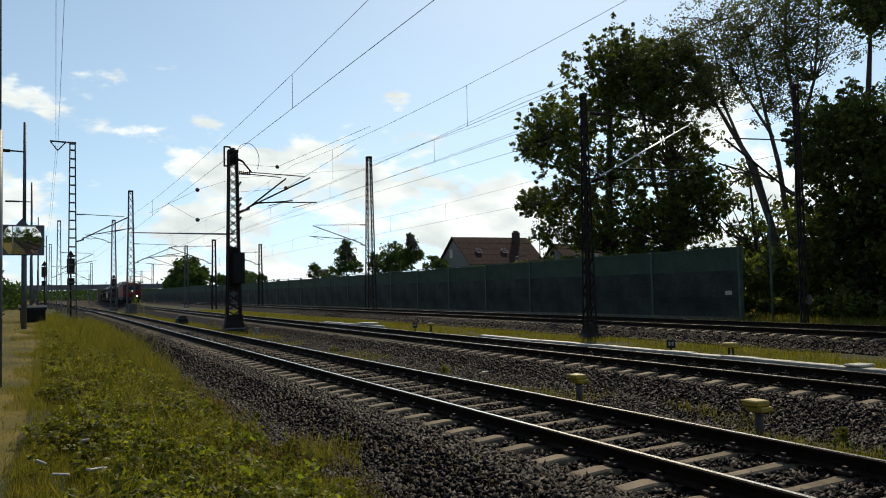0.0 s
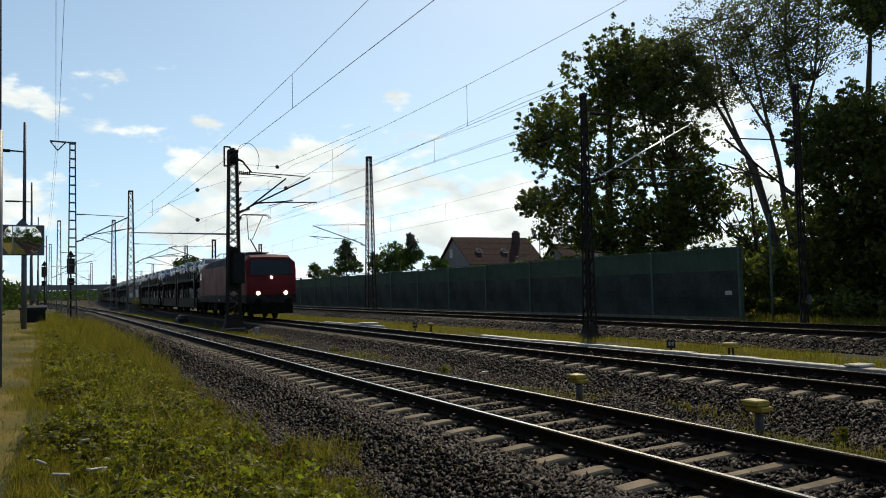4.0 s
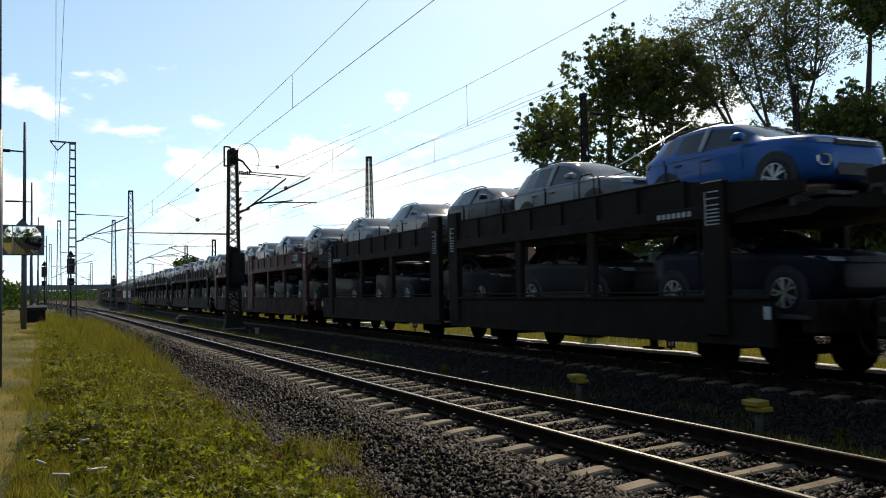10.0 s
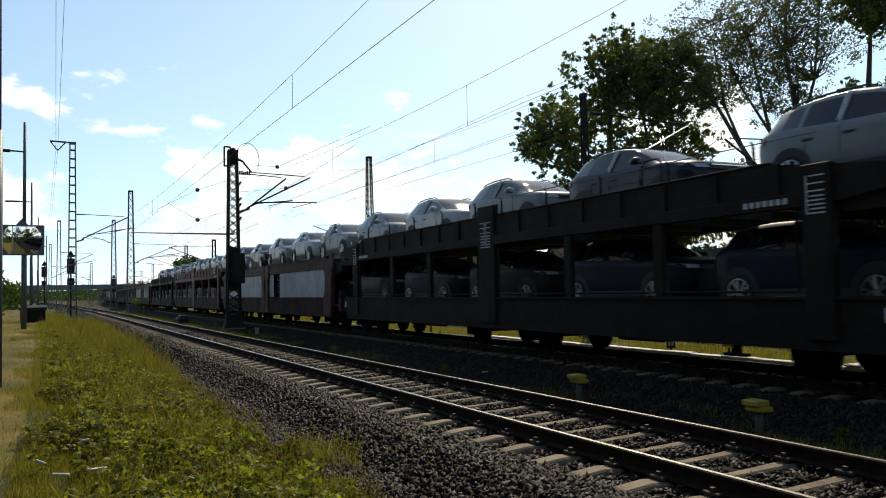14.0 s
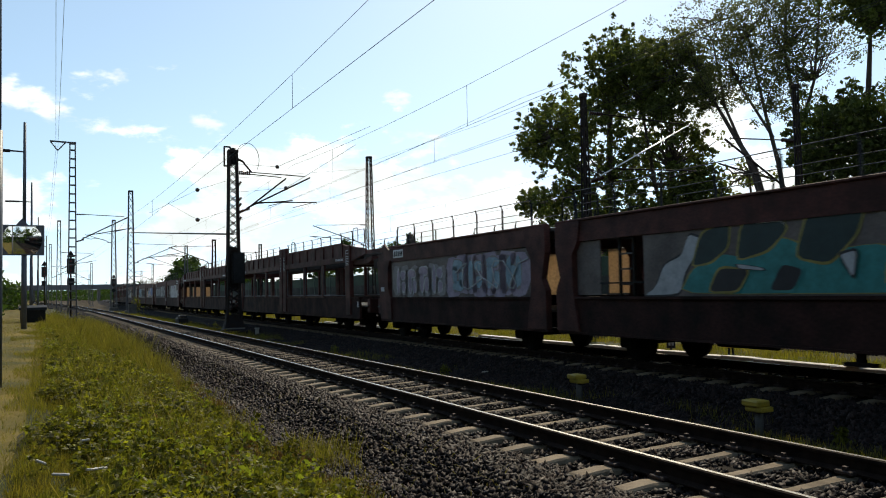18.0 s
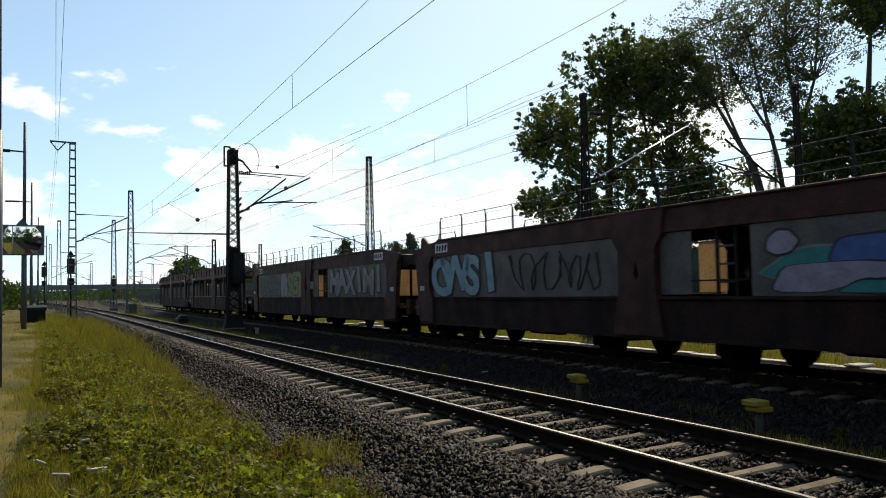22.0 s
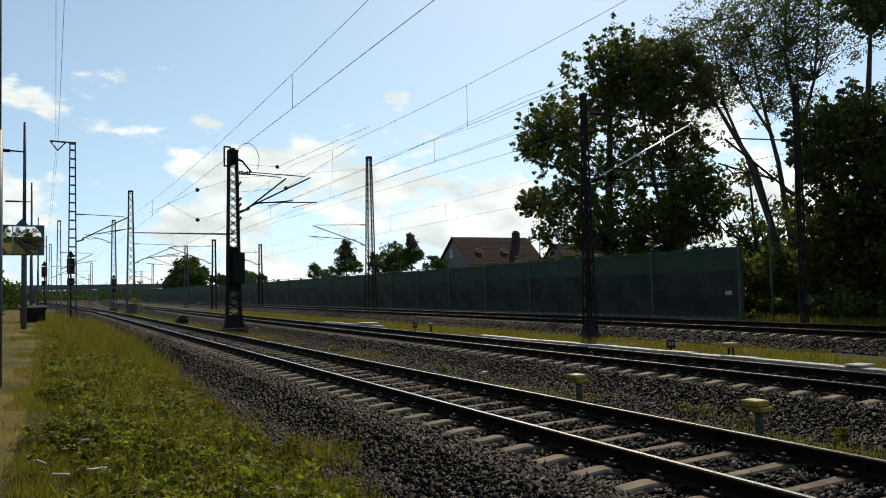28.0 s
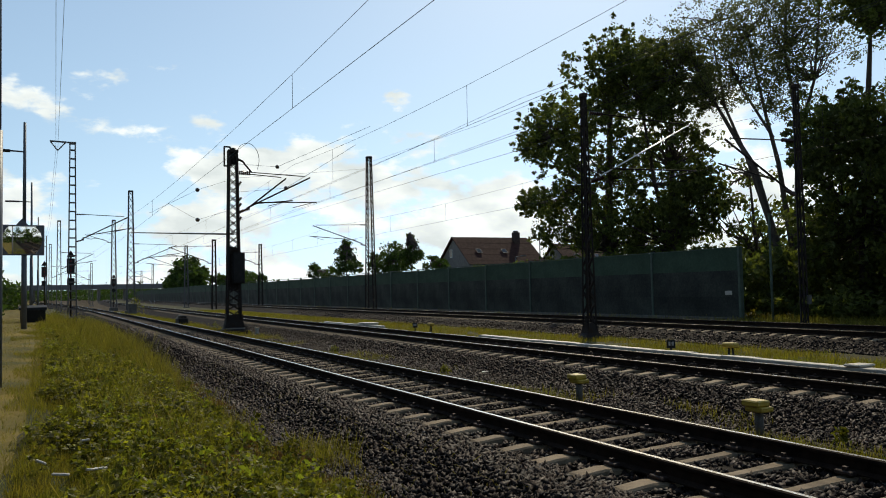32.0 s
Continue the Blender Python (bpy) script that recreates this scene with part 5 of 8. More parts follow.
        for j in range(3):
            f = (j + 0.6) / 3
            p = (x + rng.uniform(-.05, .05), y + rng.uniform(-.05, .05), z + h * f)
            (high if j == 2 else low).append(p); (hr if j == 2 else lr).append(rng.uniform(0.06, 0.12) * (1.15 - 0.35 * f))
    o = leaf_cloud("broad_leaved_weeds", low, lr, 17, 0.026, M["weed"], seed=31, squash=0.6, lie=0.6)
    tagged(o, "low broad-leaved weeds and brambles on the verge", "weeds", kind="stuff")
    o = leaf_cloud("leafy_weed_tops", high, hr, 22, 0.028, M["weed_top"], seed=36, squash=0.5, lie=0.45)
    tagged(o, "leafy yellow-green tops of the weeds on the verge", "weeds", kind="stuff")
    cs, rs = [], []
    for i in range(46):
        x = rng.uniform(6.3, 9.0); y = rng.uniform(3.0, 4.6)
        cs.append((x, y, ground_height(x, y) + rng.uniform(0.08, 0.22))); rs.append(rng.uniform(0.1, 0.18))
    tall, tr = [], []
    while len(tall) < 420:
        x = 6.2 + 20 * rng.random() ** 1.4
        y = rng.uniform(3.0, 5.25)
        if noise.noise((x * 0.9, y * 1.1, 8.5)) < 0.0:
            continue
        k = rng.uniform(0.12, 0.42)
        for j in range(3):
            tall.append((x + rng.uniform(-.06, .06), y + rng.uniform(-.06, .06), ground_height(x, y) + k * (j + 1) / 3)); tr.append(0.10 - 0.02 * j)
    o = leaf_cloud("tall_weeds", tall, tr, 18, 0.028, M["weed"], seed=35, squash=1.0)
    tagged(o, "taller leafy weeds standing out of the verge", "weeds", kind="stuff")
    o = leaf_cloud("bramble_leaves", cs, rs, 44, 0.032, M["weed"], seed=33, squash=0.7)
    tagged(o, "larger bramble leaves at the near end of the verge", "weeds", kind="stuff")
    cs, rs = [], []
    for i in range(420):
        x = 6.8 + 14 * rng.random() ** 1.3; y = rng.uniform(2.7, 4.9)
        if noise.noise((x * 0.8, y * 1.2, 12.0)) > 0.12:
            cs.append((x, y, ground_height(x, y) + rng.uniform(0.05, 0.2))); rs.append(rng.uniform(0.06, 0.14))
    o = leaf_cloud("withered_weeds", cs, rs, 34, 0.02, M["withered"], seed=37, squash=0.8)
    tagged(o, "reddish-brown withered weeds among the verge grass", "weeds", kind="stuff")
    cs, rs = [], []
    for i in range(40):
        x = 6.3 + 7 * rng.random() ** 1.3; y = rng.uniform(3.1, 5.0)
        cs.append((x, y, ground_height(x, y) + rng.uniform(0.2, 0.34))); rs.append(rng.uniform(0.08, 0.16))
    o = leaf_cloud("bright_leaf_tops", cs, rs, 10, 0.036, M["fresh_leaf"], seed=38, squash=0.6)
    tagged(o, "fresh yellow-green leaf tops standing out of the weeds", "weeds", kind="stuff")
    cs = []
    for i in range(260):
        x = 6.3 + 30 * rng.random() ** 1.5; y = rng.uniform(2.8, 5.0)
        if noise.noise((x * 0.5, y, 2.0)) > -0.1:
            cs.append((x, y, ground_height(x, y) + rng.uniform(0.12, 0.3)))
    o = leaf_cloud("yellow_flowers", cs, [0.02] * len(cs), 5, 0.012, M["flower"], seed=32)
    tagged(o, "small yellow flowers in the verge grass", "flowers", kind="stuff")
    # single low bushes of weed in the dip and beside the sleepers
    for (x, y, z, r, n) in ((17.5, -2.9, -0.4, 0.16, 160), (26, -3.0, -0.4, 0.2, 150), (7.1, -3.3, -0.42, 0.14, 140), (9.4, 3.0, -0.35, 0.2, 150), (24, 4.9, 0.1, 0.16, 120), (48, -3.2, -0.3, 0.3, 150), (95, -3.6, 0.2, 1.2, 220)):
        o = leaf_cloud("weed_plant", [(x, y, z - r * 0.4), (x + r * 0.3, y, z), (x - r * 0.2, y + r * 0.2, z + r * 0.5)], [r, r * 0.8, r * 0.5], n // 3, 0.03 if r < .5 else .1, M["weed"], seed=int(x * 7), squash=1.2)
        tagged(o, "leafy weed plant growing in the stones", "weed", group="weed plants", kind="stuff")


scatter_verge()


def stones(name, areas, label, seed):
    """Ballast: angular stones, each with its own cut and turn."""
    rng = np.random.default_rng(seed)
    P, S = [], []
    for (x0, x1, lo, hi, n, size, zf) in areas:
        x = x0 + (x1 - x0) * rng.random(n) ** 1.5
        y = rng.uniform(lo, hi, n)
        if zf is zn:
            # none lie on the sleepers
            off = np.abs((x - 5.635 + 0.325) % 0.65 - 0.325)
            keep = (off > 0.125) | (np.abs(y) > 1.28)
            x, y = x[keep], y[keep]
        elif zf is zf_far:
            off = np.abs((x + 2.0 + 0.3) % 0.6 - 0.3)
            keep = (off > 0.125) | (np.abs(y - np.array([far_y(a) for a in x])) > 1.28)
            x, y = x[keep], y[keep]
        elif zf is zt:
            off = np.abs((x - 7.85 + 0.3) % 0.6 - 0.3)
            keep = (off > 0.12) | (np.abs(y - np.array([train_y(a) for a in x])) > 1.28)
            x, y = x[keep], y[keep]
        n = len(x)
        z = np.array([zf(a, b) for a, b in zip(x, y)])
        P.append(np.stack([x, y, z], 1)); S.append(size * rng.uniform(0.55, 1.45, n))
    P, S = np.concatenate(P), np.concatenate(S)
    n = len(P)
    base = np.array([(1, 0, 0), (-1, 0, 0), (0, 1, 0), (0, -1, 0), (0, 0, 1), (0, 0, -1)], float)
    tri = np.array([(0, 2, 4), (2, 1, 4), (1, 3, 4), (3, 0, 4), (2, 0, 5), (1, 2, 5), (3, 1, 5), (0, 3, 5)])
    v = base[None] * rng.uniform(0.55, 1.2, (n, 6, 1)) + rng.normal(0, 0.22, (n, 6, 3))
    a, b, c = rng.uniform(0, math.tau, (3, n))
    ca, sa, cb, sb = np.cos(a), np.sin(a), np.cos(b), np.sin(b)
    R = np.stack([np.stack([ca, -sa, 0 * a], 1), np.stack([sa * cb, ca * cb, -sb], 1), np.stack([sa * sb, ca * sb, cb], 1)], 1)
    v = np.einsum("nij,nkj->nki", R, v) * S[:, None, None] + P[:, None, :]
    f = (tri[None] + np.arange(n)[:, None, None] * 6).reshape(-1)
    me = bpy.data.meshes.new(name)
    me.vertices.add(6 * n); me.loops.add(24 * n); me.polygons.add(8 * n)
    me.vertices.foreach_set("co", v.astype(np.float32).ravel())
    me.loops.foreach_set("vertex_index", f.astype(np.int32))
    me.polygons.foreach_set("loop_start", np.arange(0, 24 * n, 3, dtype=np.int32))
    me.update(calc_edges=True)
    me.materials.append(M["stone"])
    tagged(new(name, me), label, "ballast stones", kind="stuff")


zn, zt, zf_far = (lambda x, y: bed_z(x, y) + 0.008), (lambda x, y: bed_z(x, y) + 0.01), (lambda x, y: bed_z(x, y) + 0.012)
stones("near_ballast", [(4.6, 24, 1.2, 2.85, 26000, 0.037, zn), (2.8, 26, -1.3, 1.3, 19000, 0.035, zn), (3, 24, -2.5, -1.2, 11000, 0.036, zn), (8, 16, 2.2, 2.9, 900, 0.025, zn), (-8, 4.6, 1.2, 2.8, 5000, 0.037, zn), (-8, 3, -2.4, 1.3, 7000, 0.036, zn),
                        (24, 60, 1.0, 2.45, 9000, 0.045, zn), (24, 55, -1.2, 1.2, 4000, 0.045, zn), (20, 60, -2.5, -1.2, 2500, 0.04, zn)], "dark broken ballast stones of the near track", 51)
stones("main_ballast", [(4, 48, -4.6, -3.0, 30000, 0.036, zt), (4, 45, -7.5, -4.6, 9000, 0.036, zt), (6, 75, -14.6, -13.2, 11000, 0.045, zf_far), (8, 75, -17.4, -14.4, 6000, 0.045, zf_far), (4, 40, -3.2, -2.3, 2200, 0.020, zt)],
       "dark broken ballast stones of the main tracks", 52)


def litter():
    for i, (x, y, z, L, w) in enumerate(((8.33, 5.63, 0.02, 0.16, 0.025), (7.66, 5.48, 0.02, 0.14, 0.045), (7.85, 5.19, 0.00, 0.20, 0.060), (13.24, 3.64, -0.15, 0.16, 0.100), (17.14, -3.76, -0.45, 0.16, 0.100), (9.35, 5.22, 0.02, 0.09, 0.030))):
        bm = fresh(); box(bm, -L / 2, L / 2, -w / 2, w / 2, 0, 0.02, 0.006)
        o = tagged(link_mesh("litter", bm, M["pale_conc"]), "pale scrap of litter lying in the grass", "litter", group="litter")
        o.matrix_basis = pose(x, y, z, 4, -6, 30 + i * 50)


litter()

# ---- the train ----
M["loco_red"] = mat("traffic_red_paint", (0.150, 0.010, 0.012), 0.6, scale=0.8, vary=0.35, bump=0.03, coat=0.0, spec=0.18, fine=30)
M["loco_grey"] = mat("grey_skirt_paint", (0.030, 0.027, 0.024), 0.75, scale=3, vary=0.4, spec=0.12)
M["loco_roof"] = mat("grey_roof_paint", (0.06, 0.068, 0.080), 0.85, 0.0, scale=3, vary=0.3, spec=0.06)
M["emblem"] = mat("faded_emblem_paint", (0.26, 0.10, 0.09), 0.6, scale=6, vary=0.3, bump=0)
M["lamp_on"] = mat("lit_headlight", (1.0, 0.93, 0.75), 0.3, scale=3, vary=0.0, bump=0, glow=5.0)
M["bogie"] = mat("dirty_bogie_steel", (0.012, 0.0095, 0.008), 0.85, 0.0, scale=5, vary=0.4, spec=0.1)
M["wagon_dark"] = mat("dark_grey_blue_wagon_paint", (0.0195, 0.0138, 0.0118), 0.68, scale=2.2, vary=0.4, bump=0.08, color2=(0.021, 0.014, 0.010), fine=26, spec=0.10)
M["wagon_red"] = mat("red_wagon_paint", (0.115, 0.025, 0.019), 0.6, scale=2.2, vary=0.35, bump=0.08, fine=26, spec=0.25)
M["wagon_brown"] = mat("brown_wagon_paint", (0.088, 0.028, 0.022), 0.65, scale=2.0, vary=0.45, bump=0.10, color2=(0.050, 0.021, 0.016), fine=26, spec=0.2)
M["brown_sill"] = mat("brown_sill_paint", (0.048, 0.019, 0.015), 0.75, scale=1.5, vary=0.45, bump=0.1, color2=(0.022, 0.014, 0.011), fine=20, spec=0.12)
M["red_sill"] = mat("red_sill_paint", (0.062, 0.018, 0.014), 0.72, scale=1.5, vary=0.45, bump=0.1, color2=(0.030, 0.014, 0.011), fine=20, spec=0.12)
M["panel"] = mat("grey_brown_panel", (0.145, 0.115, 0.098), 0.6, scale=1.6, vary=0.35, bump=0.08, fine=22)
M["panel_grey"] = mat("light_grey_panel", (0.42, 0.43, 0.44), 0.55, scale=1.6, vary=0.25, bump=0.08, fine=22)
M["ochre_sheet"] = leaf_mat("ochre_translucent_sheet", (0.40, 0.29, 0.50), (0.36, 0.26, 0.44), 0.72, 0.0)
M["deck"] = mat("worn_steel_deck", (0.07, 0.065, 0.06), 0.6, 0.4, scale=3, vary=0.3)
M["letter"] = mat("white_lettering", (0.55, 0.55, 0.53), 0.7, scale=8, vary=0.2, bump=0)
M["tyre"] = mat("tyre_rubber", (0.012, 0.012, 0.013), 0.8, scale=8, vary=0.2)
M["rim"] = mat("alloy_rim", (0.55, 0.56, 0.58), 0.3, 0.9, scale=8, vary=0.1, bump=0)
M["cladding"] = mat("black_cladding", (0.018, 0.018, 0.019), 0.6, scale=8, vary=0.2)
M["carglass"] = glass_mat("car_glass", (0.010, 0.012, 0.013), 0.93)
M["carglass"].node_tree.nodes["Principled BSDF"].inputs["Specular IOR Level"].default_value = 0.35
M["chrome"] = mat("chrome_trim", (0.7, 0.7, 0.7), 0.12, 1.0, scale=3, vary=0.05, bump=0)
M["headlamp"] = mat("headlamp_glass", (0.35, 0.37, 0.40), 0.08, scale=3, vary=0.1, bump=0, spec=0.9)
M["film"] = mat("white_protective_film", (0.6, 0.6, 0.59), 0.5, scale=4, vary=0.1, bump=0.02)
M["taillamp"] = mat("red_lamp_glass", (0.30, 0.01, 0.01), 0.12, scale=3, vary=0.1, bump=0)
PAINT = {}
for key, col, me in (("white", (0.43, 0.435, 0.43), 0.0), ("silver", (0.185, 0.19, 0.195), 0.2), ("grey", (0.06, 0.065, 0.07), 0.3), ("blue", (0.012, 0.035, 0.16), 0.2), ("night", (0.006, 0.008, 0.018), 0.0),
                     ("bright_blue", (0.015, 0.10, 0.32), 0.2), ("maroon", (0.085, 0.018, 0.013), 0.1), ("olive", (0.20, 0.22, 0.20), 0.4)):
    PAINT[key] = mat(key + "_car_paint", col, 0.40, me, scale=1, vary=0.05, bump=0.0, coat=0.3, spec=0.12)
# lower-deck cars: the shade under the upper deck is put into their paint
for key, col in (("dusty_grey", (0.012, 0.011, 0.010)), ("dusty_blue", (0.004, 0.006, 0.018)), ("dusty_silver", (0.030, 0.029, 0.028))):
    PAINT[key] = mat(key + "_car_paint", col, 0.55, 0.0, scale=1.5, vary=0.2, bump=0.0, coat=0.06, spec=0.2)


def nose_x(t):
    """Where the front of the train stands at t seconds; it comes at 26.3 m/s and slowly brakes."""
    d = t - 5.5
    return 6.3 - 26.3 * d + (0.0825 * d * d if d > 0 else 0.0)


def ride(s, t, z=0.0, turn=0.0, side=0.0):
    x = nose_x(t) + s
    return pose(x, train_y(x), z, 0, 0, heading(train_y, x) + turn) @ pose(0, side, 0)


MOVING = []


def paint_over(o, material, slot=0):
    o.material_slots[slot].link = "OBJECT"
    o.material_slots[slot].material = material


def loft(bm, rings, close=True, mi=0, smooth=True):
    rs = [[bm.verts.new(p) for p in r] for r in rings]
    n = len(rs[0])
    for a, b in zip(rs, rs[1:]):
        for i in range(n):
            f = bm.faces.new((a[i], a[(i + 1) % n], b[(i + 1) % n], b[i])); f.material_index = mi; f.smooth = smooth
    if close:
        for r in (rs[0][::-1], rs[-1]):
            f = bm.faces.new(r); f.material_index = mi
    bmesh.ops.recalc_face_normals(bm, faces=bm.faces)


def both(points):
    """Mirror a half outline of (y, z), from the bottom up, to a closed ring."""
    return points + [(-y, z) for y, z in reversed(points)]


def wheel_pair(parent, x, r=0.46, y=0.75, solid=True):
    for s in (-1, 1):
        bm = fresh()
        tube(bm, (0, -0.06, 0), (0, 0.06, 0), r, n=22); tube(bm, (0, -0.085 * s - 0.01, 0), (0, -0.06 * s, 0), r + 0.03, n=22)
        tube(bm, (0, s * 0.06, 0), (0, s * 0.14, 0), 0.13, n=12); tube(bm, (0, s * 0.06, 0), (0, s * 0.075, 0), r * 0.84, r * 0.8, n=20)
        part("wheel", bm, M["bogie"], parent).matrix_basis = pose(x, s * y, r)
    bm = fresh(); tube(bm, (x, -y, r), (x, y, r), 0.085, n=10); part("axle", bm, M["bogie"], parent)


def buffers(t, x, d):
    for s in (-1, 1):
        bm = fresh(); tube(bm, (x, s * 0.875, 1.05), (x + d * 0.35, s * 0.875, 1.05), 0.11, n=12); tube(bm, (x + d * 0.35, s * 0.875, 1.05), (x + d * 0.42, s * 0.875, 1.05), 0.22, 0.2, n=16)
        part("buffer", bm, M["bogie"], t)
    bm = fresh(); bar(bm, (x, 0, 1.0), (x + d * 0.45, 0, 0.95), 0.1, 0.16); part("coupling_hook", bm, M["bogie"], t)


def build_loco():
    t = tagged(empty("locomotive"), "red electric locomotive with grey roof and raised pantograph", "locomotive")
    # half outlines (y, z) along the length; the nose slants back above the lamps
    def ring(x, top, w, zt, bottom=1.45):
        return [(x, y, z) for y, z in both([(w, bottom), (w, min(2.2, zt)), (w - 0.005, min(3.30, zt - 0.1)), (w - 0.03, min(3.37, zt - 0.06)), (w - 0.34, min(top - 0.02, zt)), (0.25, min(top + 0.03, zt + 0.02))])]
    st = [(-8.50, 1.30, 2.02), (-8.46, 1.41, 2.2), (-8.27, 1.47, 2.93), (-8.07, 1.485, 3.62), (-7.75, 1.49, 3.78), (-5.93, 1.49, 3.80), (-5.91, 1.49, 3.55), (5.91, 1.49, 3.55), (5.93, 1.49, 3.80), (7.75, 1.49, 3.78), (8.07, 1.485, 3.62), (8.27, 1.47, 2.93), (8.46, 1.41, 2.2), (8.50, 1.30, 2.02)]
    bm = fresh(); loft(bm, [ring(x, 3.78, w, z) for x, w, z in st], smooth=False); part("body_shell", bm, M["loco_red"], t)
    bm = fresh(); loft(bm, [[(x, y, z) for y, z in both([(w, 0.98), (w + 0.002, 1.02), (w + 0.002, 1.444)])] for x, w in ((-8.47, 1.31), (-8.40, 1.43), (-8.1, 1.48), (8.1, 1.48), (8.40, 1.43), (8.47, 1.31))], smooth=False)
    part("skirt", bm, M["loco_grey"], t, "dark grey lower band")
    bm = fresh(); loft(bm, [[(x * (1.04 if z < 3.4 else 1.0), y, z) for y, z in both([(1.475, 3.385), (1.13, 3.83), (0.95, 3.90)])] for x in (-5.88, 5.88)], smooth=False); part("roof_cover", bm, M["loco_roof"], t, "grey sloping roof cover")
    for s in (-1, 1):
        # painted shadow line and ledge under the cover, darker hatches let into its slope
        bm = fresh(); box(bm, -6.05, 6.05, s * 1.487 - 0.012, s * 1.487 + 0.012, 3.335, 3.362); part("roof_seam", bm, M["black"], t)
        bm = fresh(); box(bm, -6.08, 6.08, s * 1.485 - 0.02, s * 1.485 + 0.03, 3.366, 3.386); part("roof_ledge", bm, M["loco_roof"], t)
        for (x0, x1) in ((-5.6, -3.9), (-0.6, 0.5), (3.2, 5.6)):
            bm = fresh(); vs = [bm.verts.new((x, s * (1.475 - 0.345 * f + 0.012), 3.385 + 0.445 * f + 0.009)) for x, f in ((x0, 0.15), (x1, 0.15), (x1, 0.72), (x0, 0.72))]
            f0 = bm.faces.new(vs if s > 0 else vs[::-1]); bmesh.ops.solidify(bm, geom=[f0], thickness=0.006); part("roof_hatch", bm, M["loco_grey"], t)
        for x in (-3.7, -0.9, 1.9):
            bm = fresh(); bar(bm, (x, s * 1.48, 3.39), (x, s * 1.14, 3.835), 0.02); part("roof_rib", bm, M["loco_roof"], t)
        for e in (-1, 1):
            # cab side window, door with its two hand rails, door sill steps
            bm = fresh(); prism(bm, [(e * 7.30, 2.58), (e * 7.74, 2.58), (e * 7.80, 2.68), (e * 7.70, 3.08), (e * 7.60, 3.16), (e * 7.36, 3.16), (e * 7.30, 3.08)], s * 1.487, s * 1.500); bmesh.ops.recalc_face_normals(bm, faces=bm.faces)
            part("cab_window", bm, M["winglass"], t)
            for xr in (6.06, 6.88):
                bm = fresh(); tube(bm, (e * xr, s * 1.55, 1.25), (e * xr, s * 1.55, 2.85), 0.011, n=6)
                for z in (1.3, 2.8):
                    tube(bm, (e * xr, s * 1.48, z), (e * xr, s * 1.55, z), 0.012, n=5)
                part("hand_rail", bm, M["galv"], t, "slim upright hand rail")
            bm = fresh()
            for (x0, x1, z0, z1) in ((6.17, 6.19, 1.3, 3.2), (6.77, 6.79, 1.3, 3.2), (6.17, 6.79, 3.2, 3.22)):
                box(bm, e * x0 if e > 0 else -x1, e * x1 if e > 0 else -x0, s * 1.489 - 0.004, s * 1.489 + 0.004, z0, z1)
            part("door_seam", bm, M["black"], t)
            bm = fresh(); box(bm, e * 6.47 - 0.3, e * 6.47 + 0.3, s * 1.30, s * 1.47, 0.62, 0.68); box(bm, e * 6.47 - 0.3, e * 6.47 + 0.3, s * 1.30, s * 1.45, 0.32, 0.38); part("step", bm, M["bogie"], t)
        bm = fresh()
        for (xa, xb, za, zb) in ((-0.22, 0.28, 2.20, 2.225), (-0.22, 0.28, 2.53, 2.555), (-0.22, -0.195, 2.225, 2.53), (0.255, 0.28, 2.225, 2.53)):
            box(bm, xa, xb, s * 1.490 - 0.004, s * 1.490 + 0.005, za, zb)
        part("emblem", bm, M["emblem"], t, "faded outline of a square emblem")
        bm = fresh()
        for i in range(5):
            box(bm, -0.2 + i * 0.13, -0.12 + i * 0.13, s * 1.493 - 0.004, s * 1.493 + 0.006, 1.08, 1.16)
        part("lettering", bm, M["letter"], t)
        bm = fresh(); box(bm, 1.5, 2.9, s * 1.26 - 0.1, s * 1.26 + 0.1, 0.45, 0.9, 0.03); part("underfloor_box", bm, M["bogie"], t)
        bm = fresh(); box(bm, -2.7, -0.9, s * 1.22 - 0.12, s * 1.22 + 0.12, 0.40, 0.92, 0.03); part("underfloor_box", bm, M["bogie"], t)
    for e in (-1, 1):
        bm = fresh(); loft(bm, [[(e * 8.34, y, 2.58) for y in (-1.26, 1.26)] + [(e * 8.08, y, 3.46) for y in (1.18, -1.18)], [(e * 8.42, y, 2.60) for y in (-1.24, 1.24)] + [(e * 8.17, y, 3.46) for y in (1.16, -1.16)]], smooth=False)
        part("windscreen", bm, M["winglass"], t)
        for y, z, r in ((-0.8, 1.55, 0.11), (0.8, 1.55, 0.11), (0, 2.45, 0.08)):
            xl = 8.42 if z < 2 else 8.34
            bm = fresh(); tube(bm, (e * xl, y, z), (e * (xl + 0.12), y, z), r, n=14); part("headlight", bm, M["lamp_on"] if e < 0 else M["headlamp"], t, "lit round headlight" if e < 0 else "unlit round headlight")
        bm = fresh(); box(bm, e * 8.3 - 0.15, e * 8.3 + 0.15, -1.25, 1.25, 0.35, 0.95, 0.05); part("snow_plough", bm, M["bogie"], t)
        buffers(t, e * 8.47, e)
        bog = part("bogie_frame", (lambda b: (box(b, e * 4.75 - 2.0, e * 4.75 + 2.0, -1.15, -0.95, 0.45, 0.8, 0.04), box(b, e * 4.75 - 2.0, e * 4.75 + 2.0, 0.95, 1.15, 0.45, 0.8, 0.04), box(b, e * 4.75 - 0.4, e * 4.75 + 0.4, -1.0, 1.0, 0.4, 0.9, 0.04), b)[3])(fresh()), M["bogie"], t)
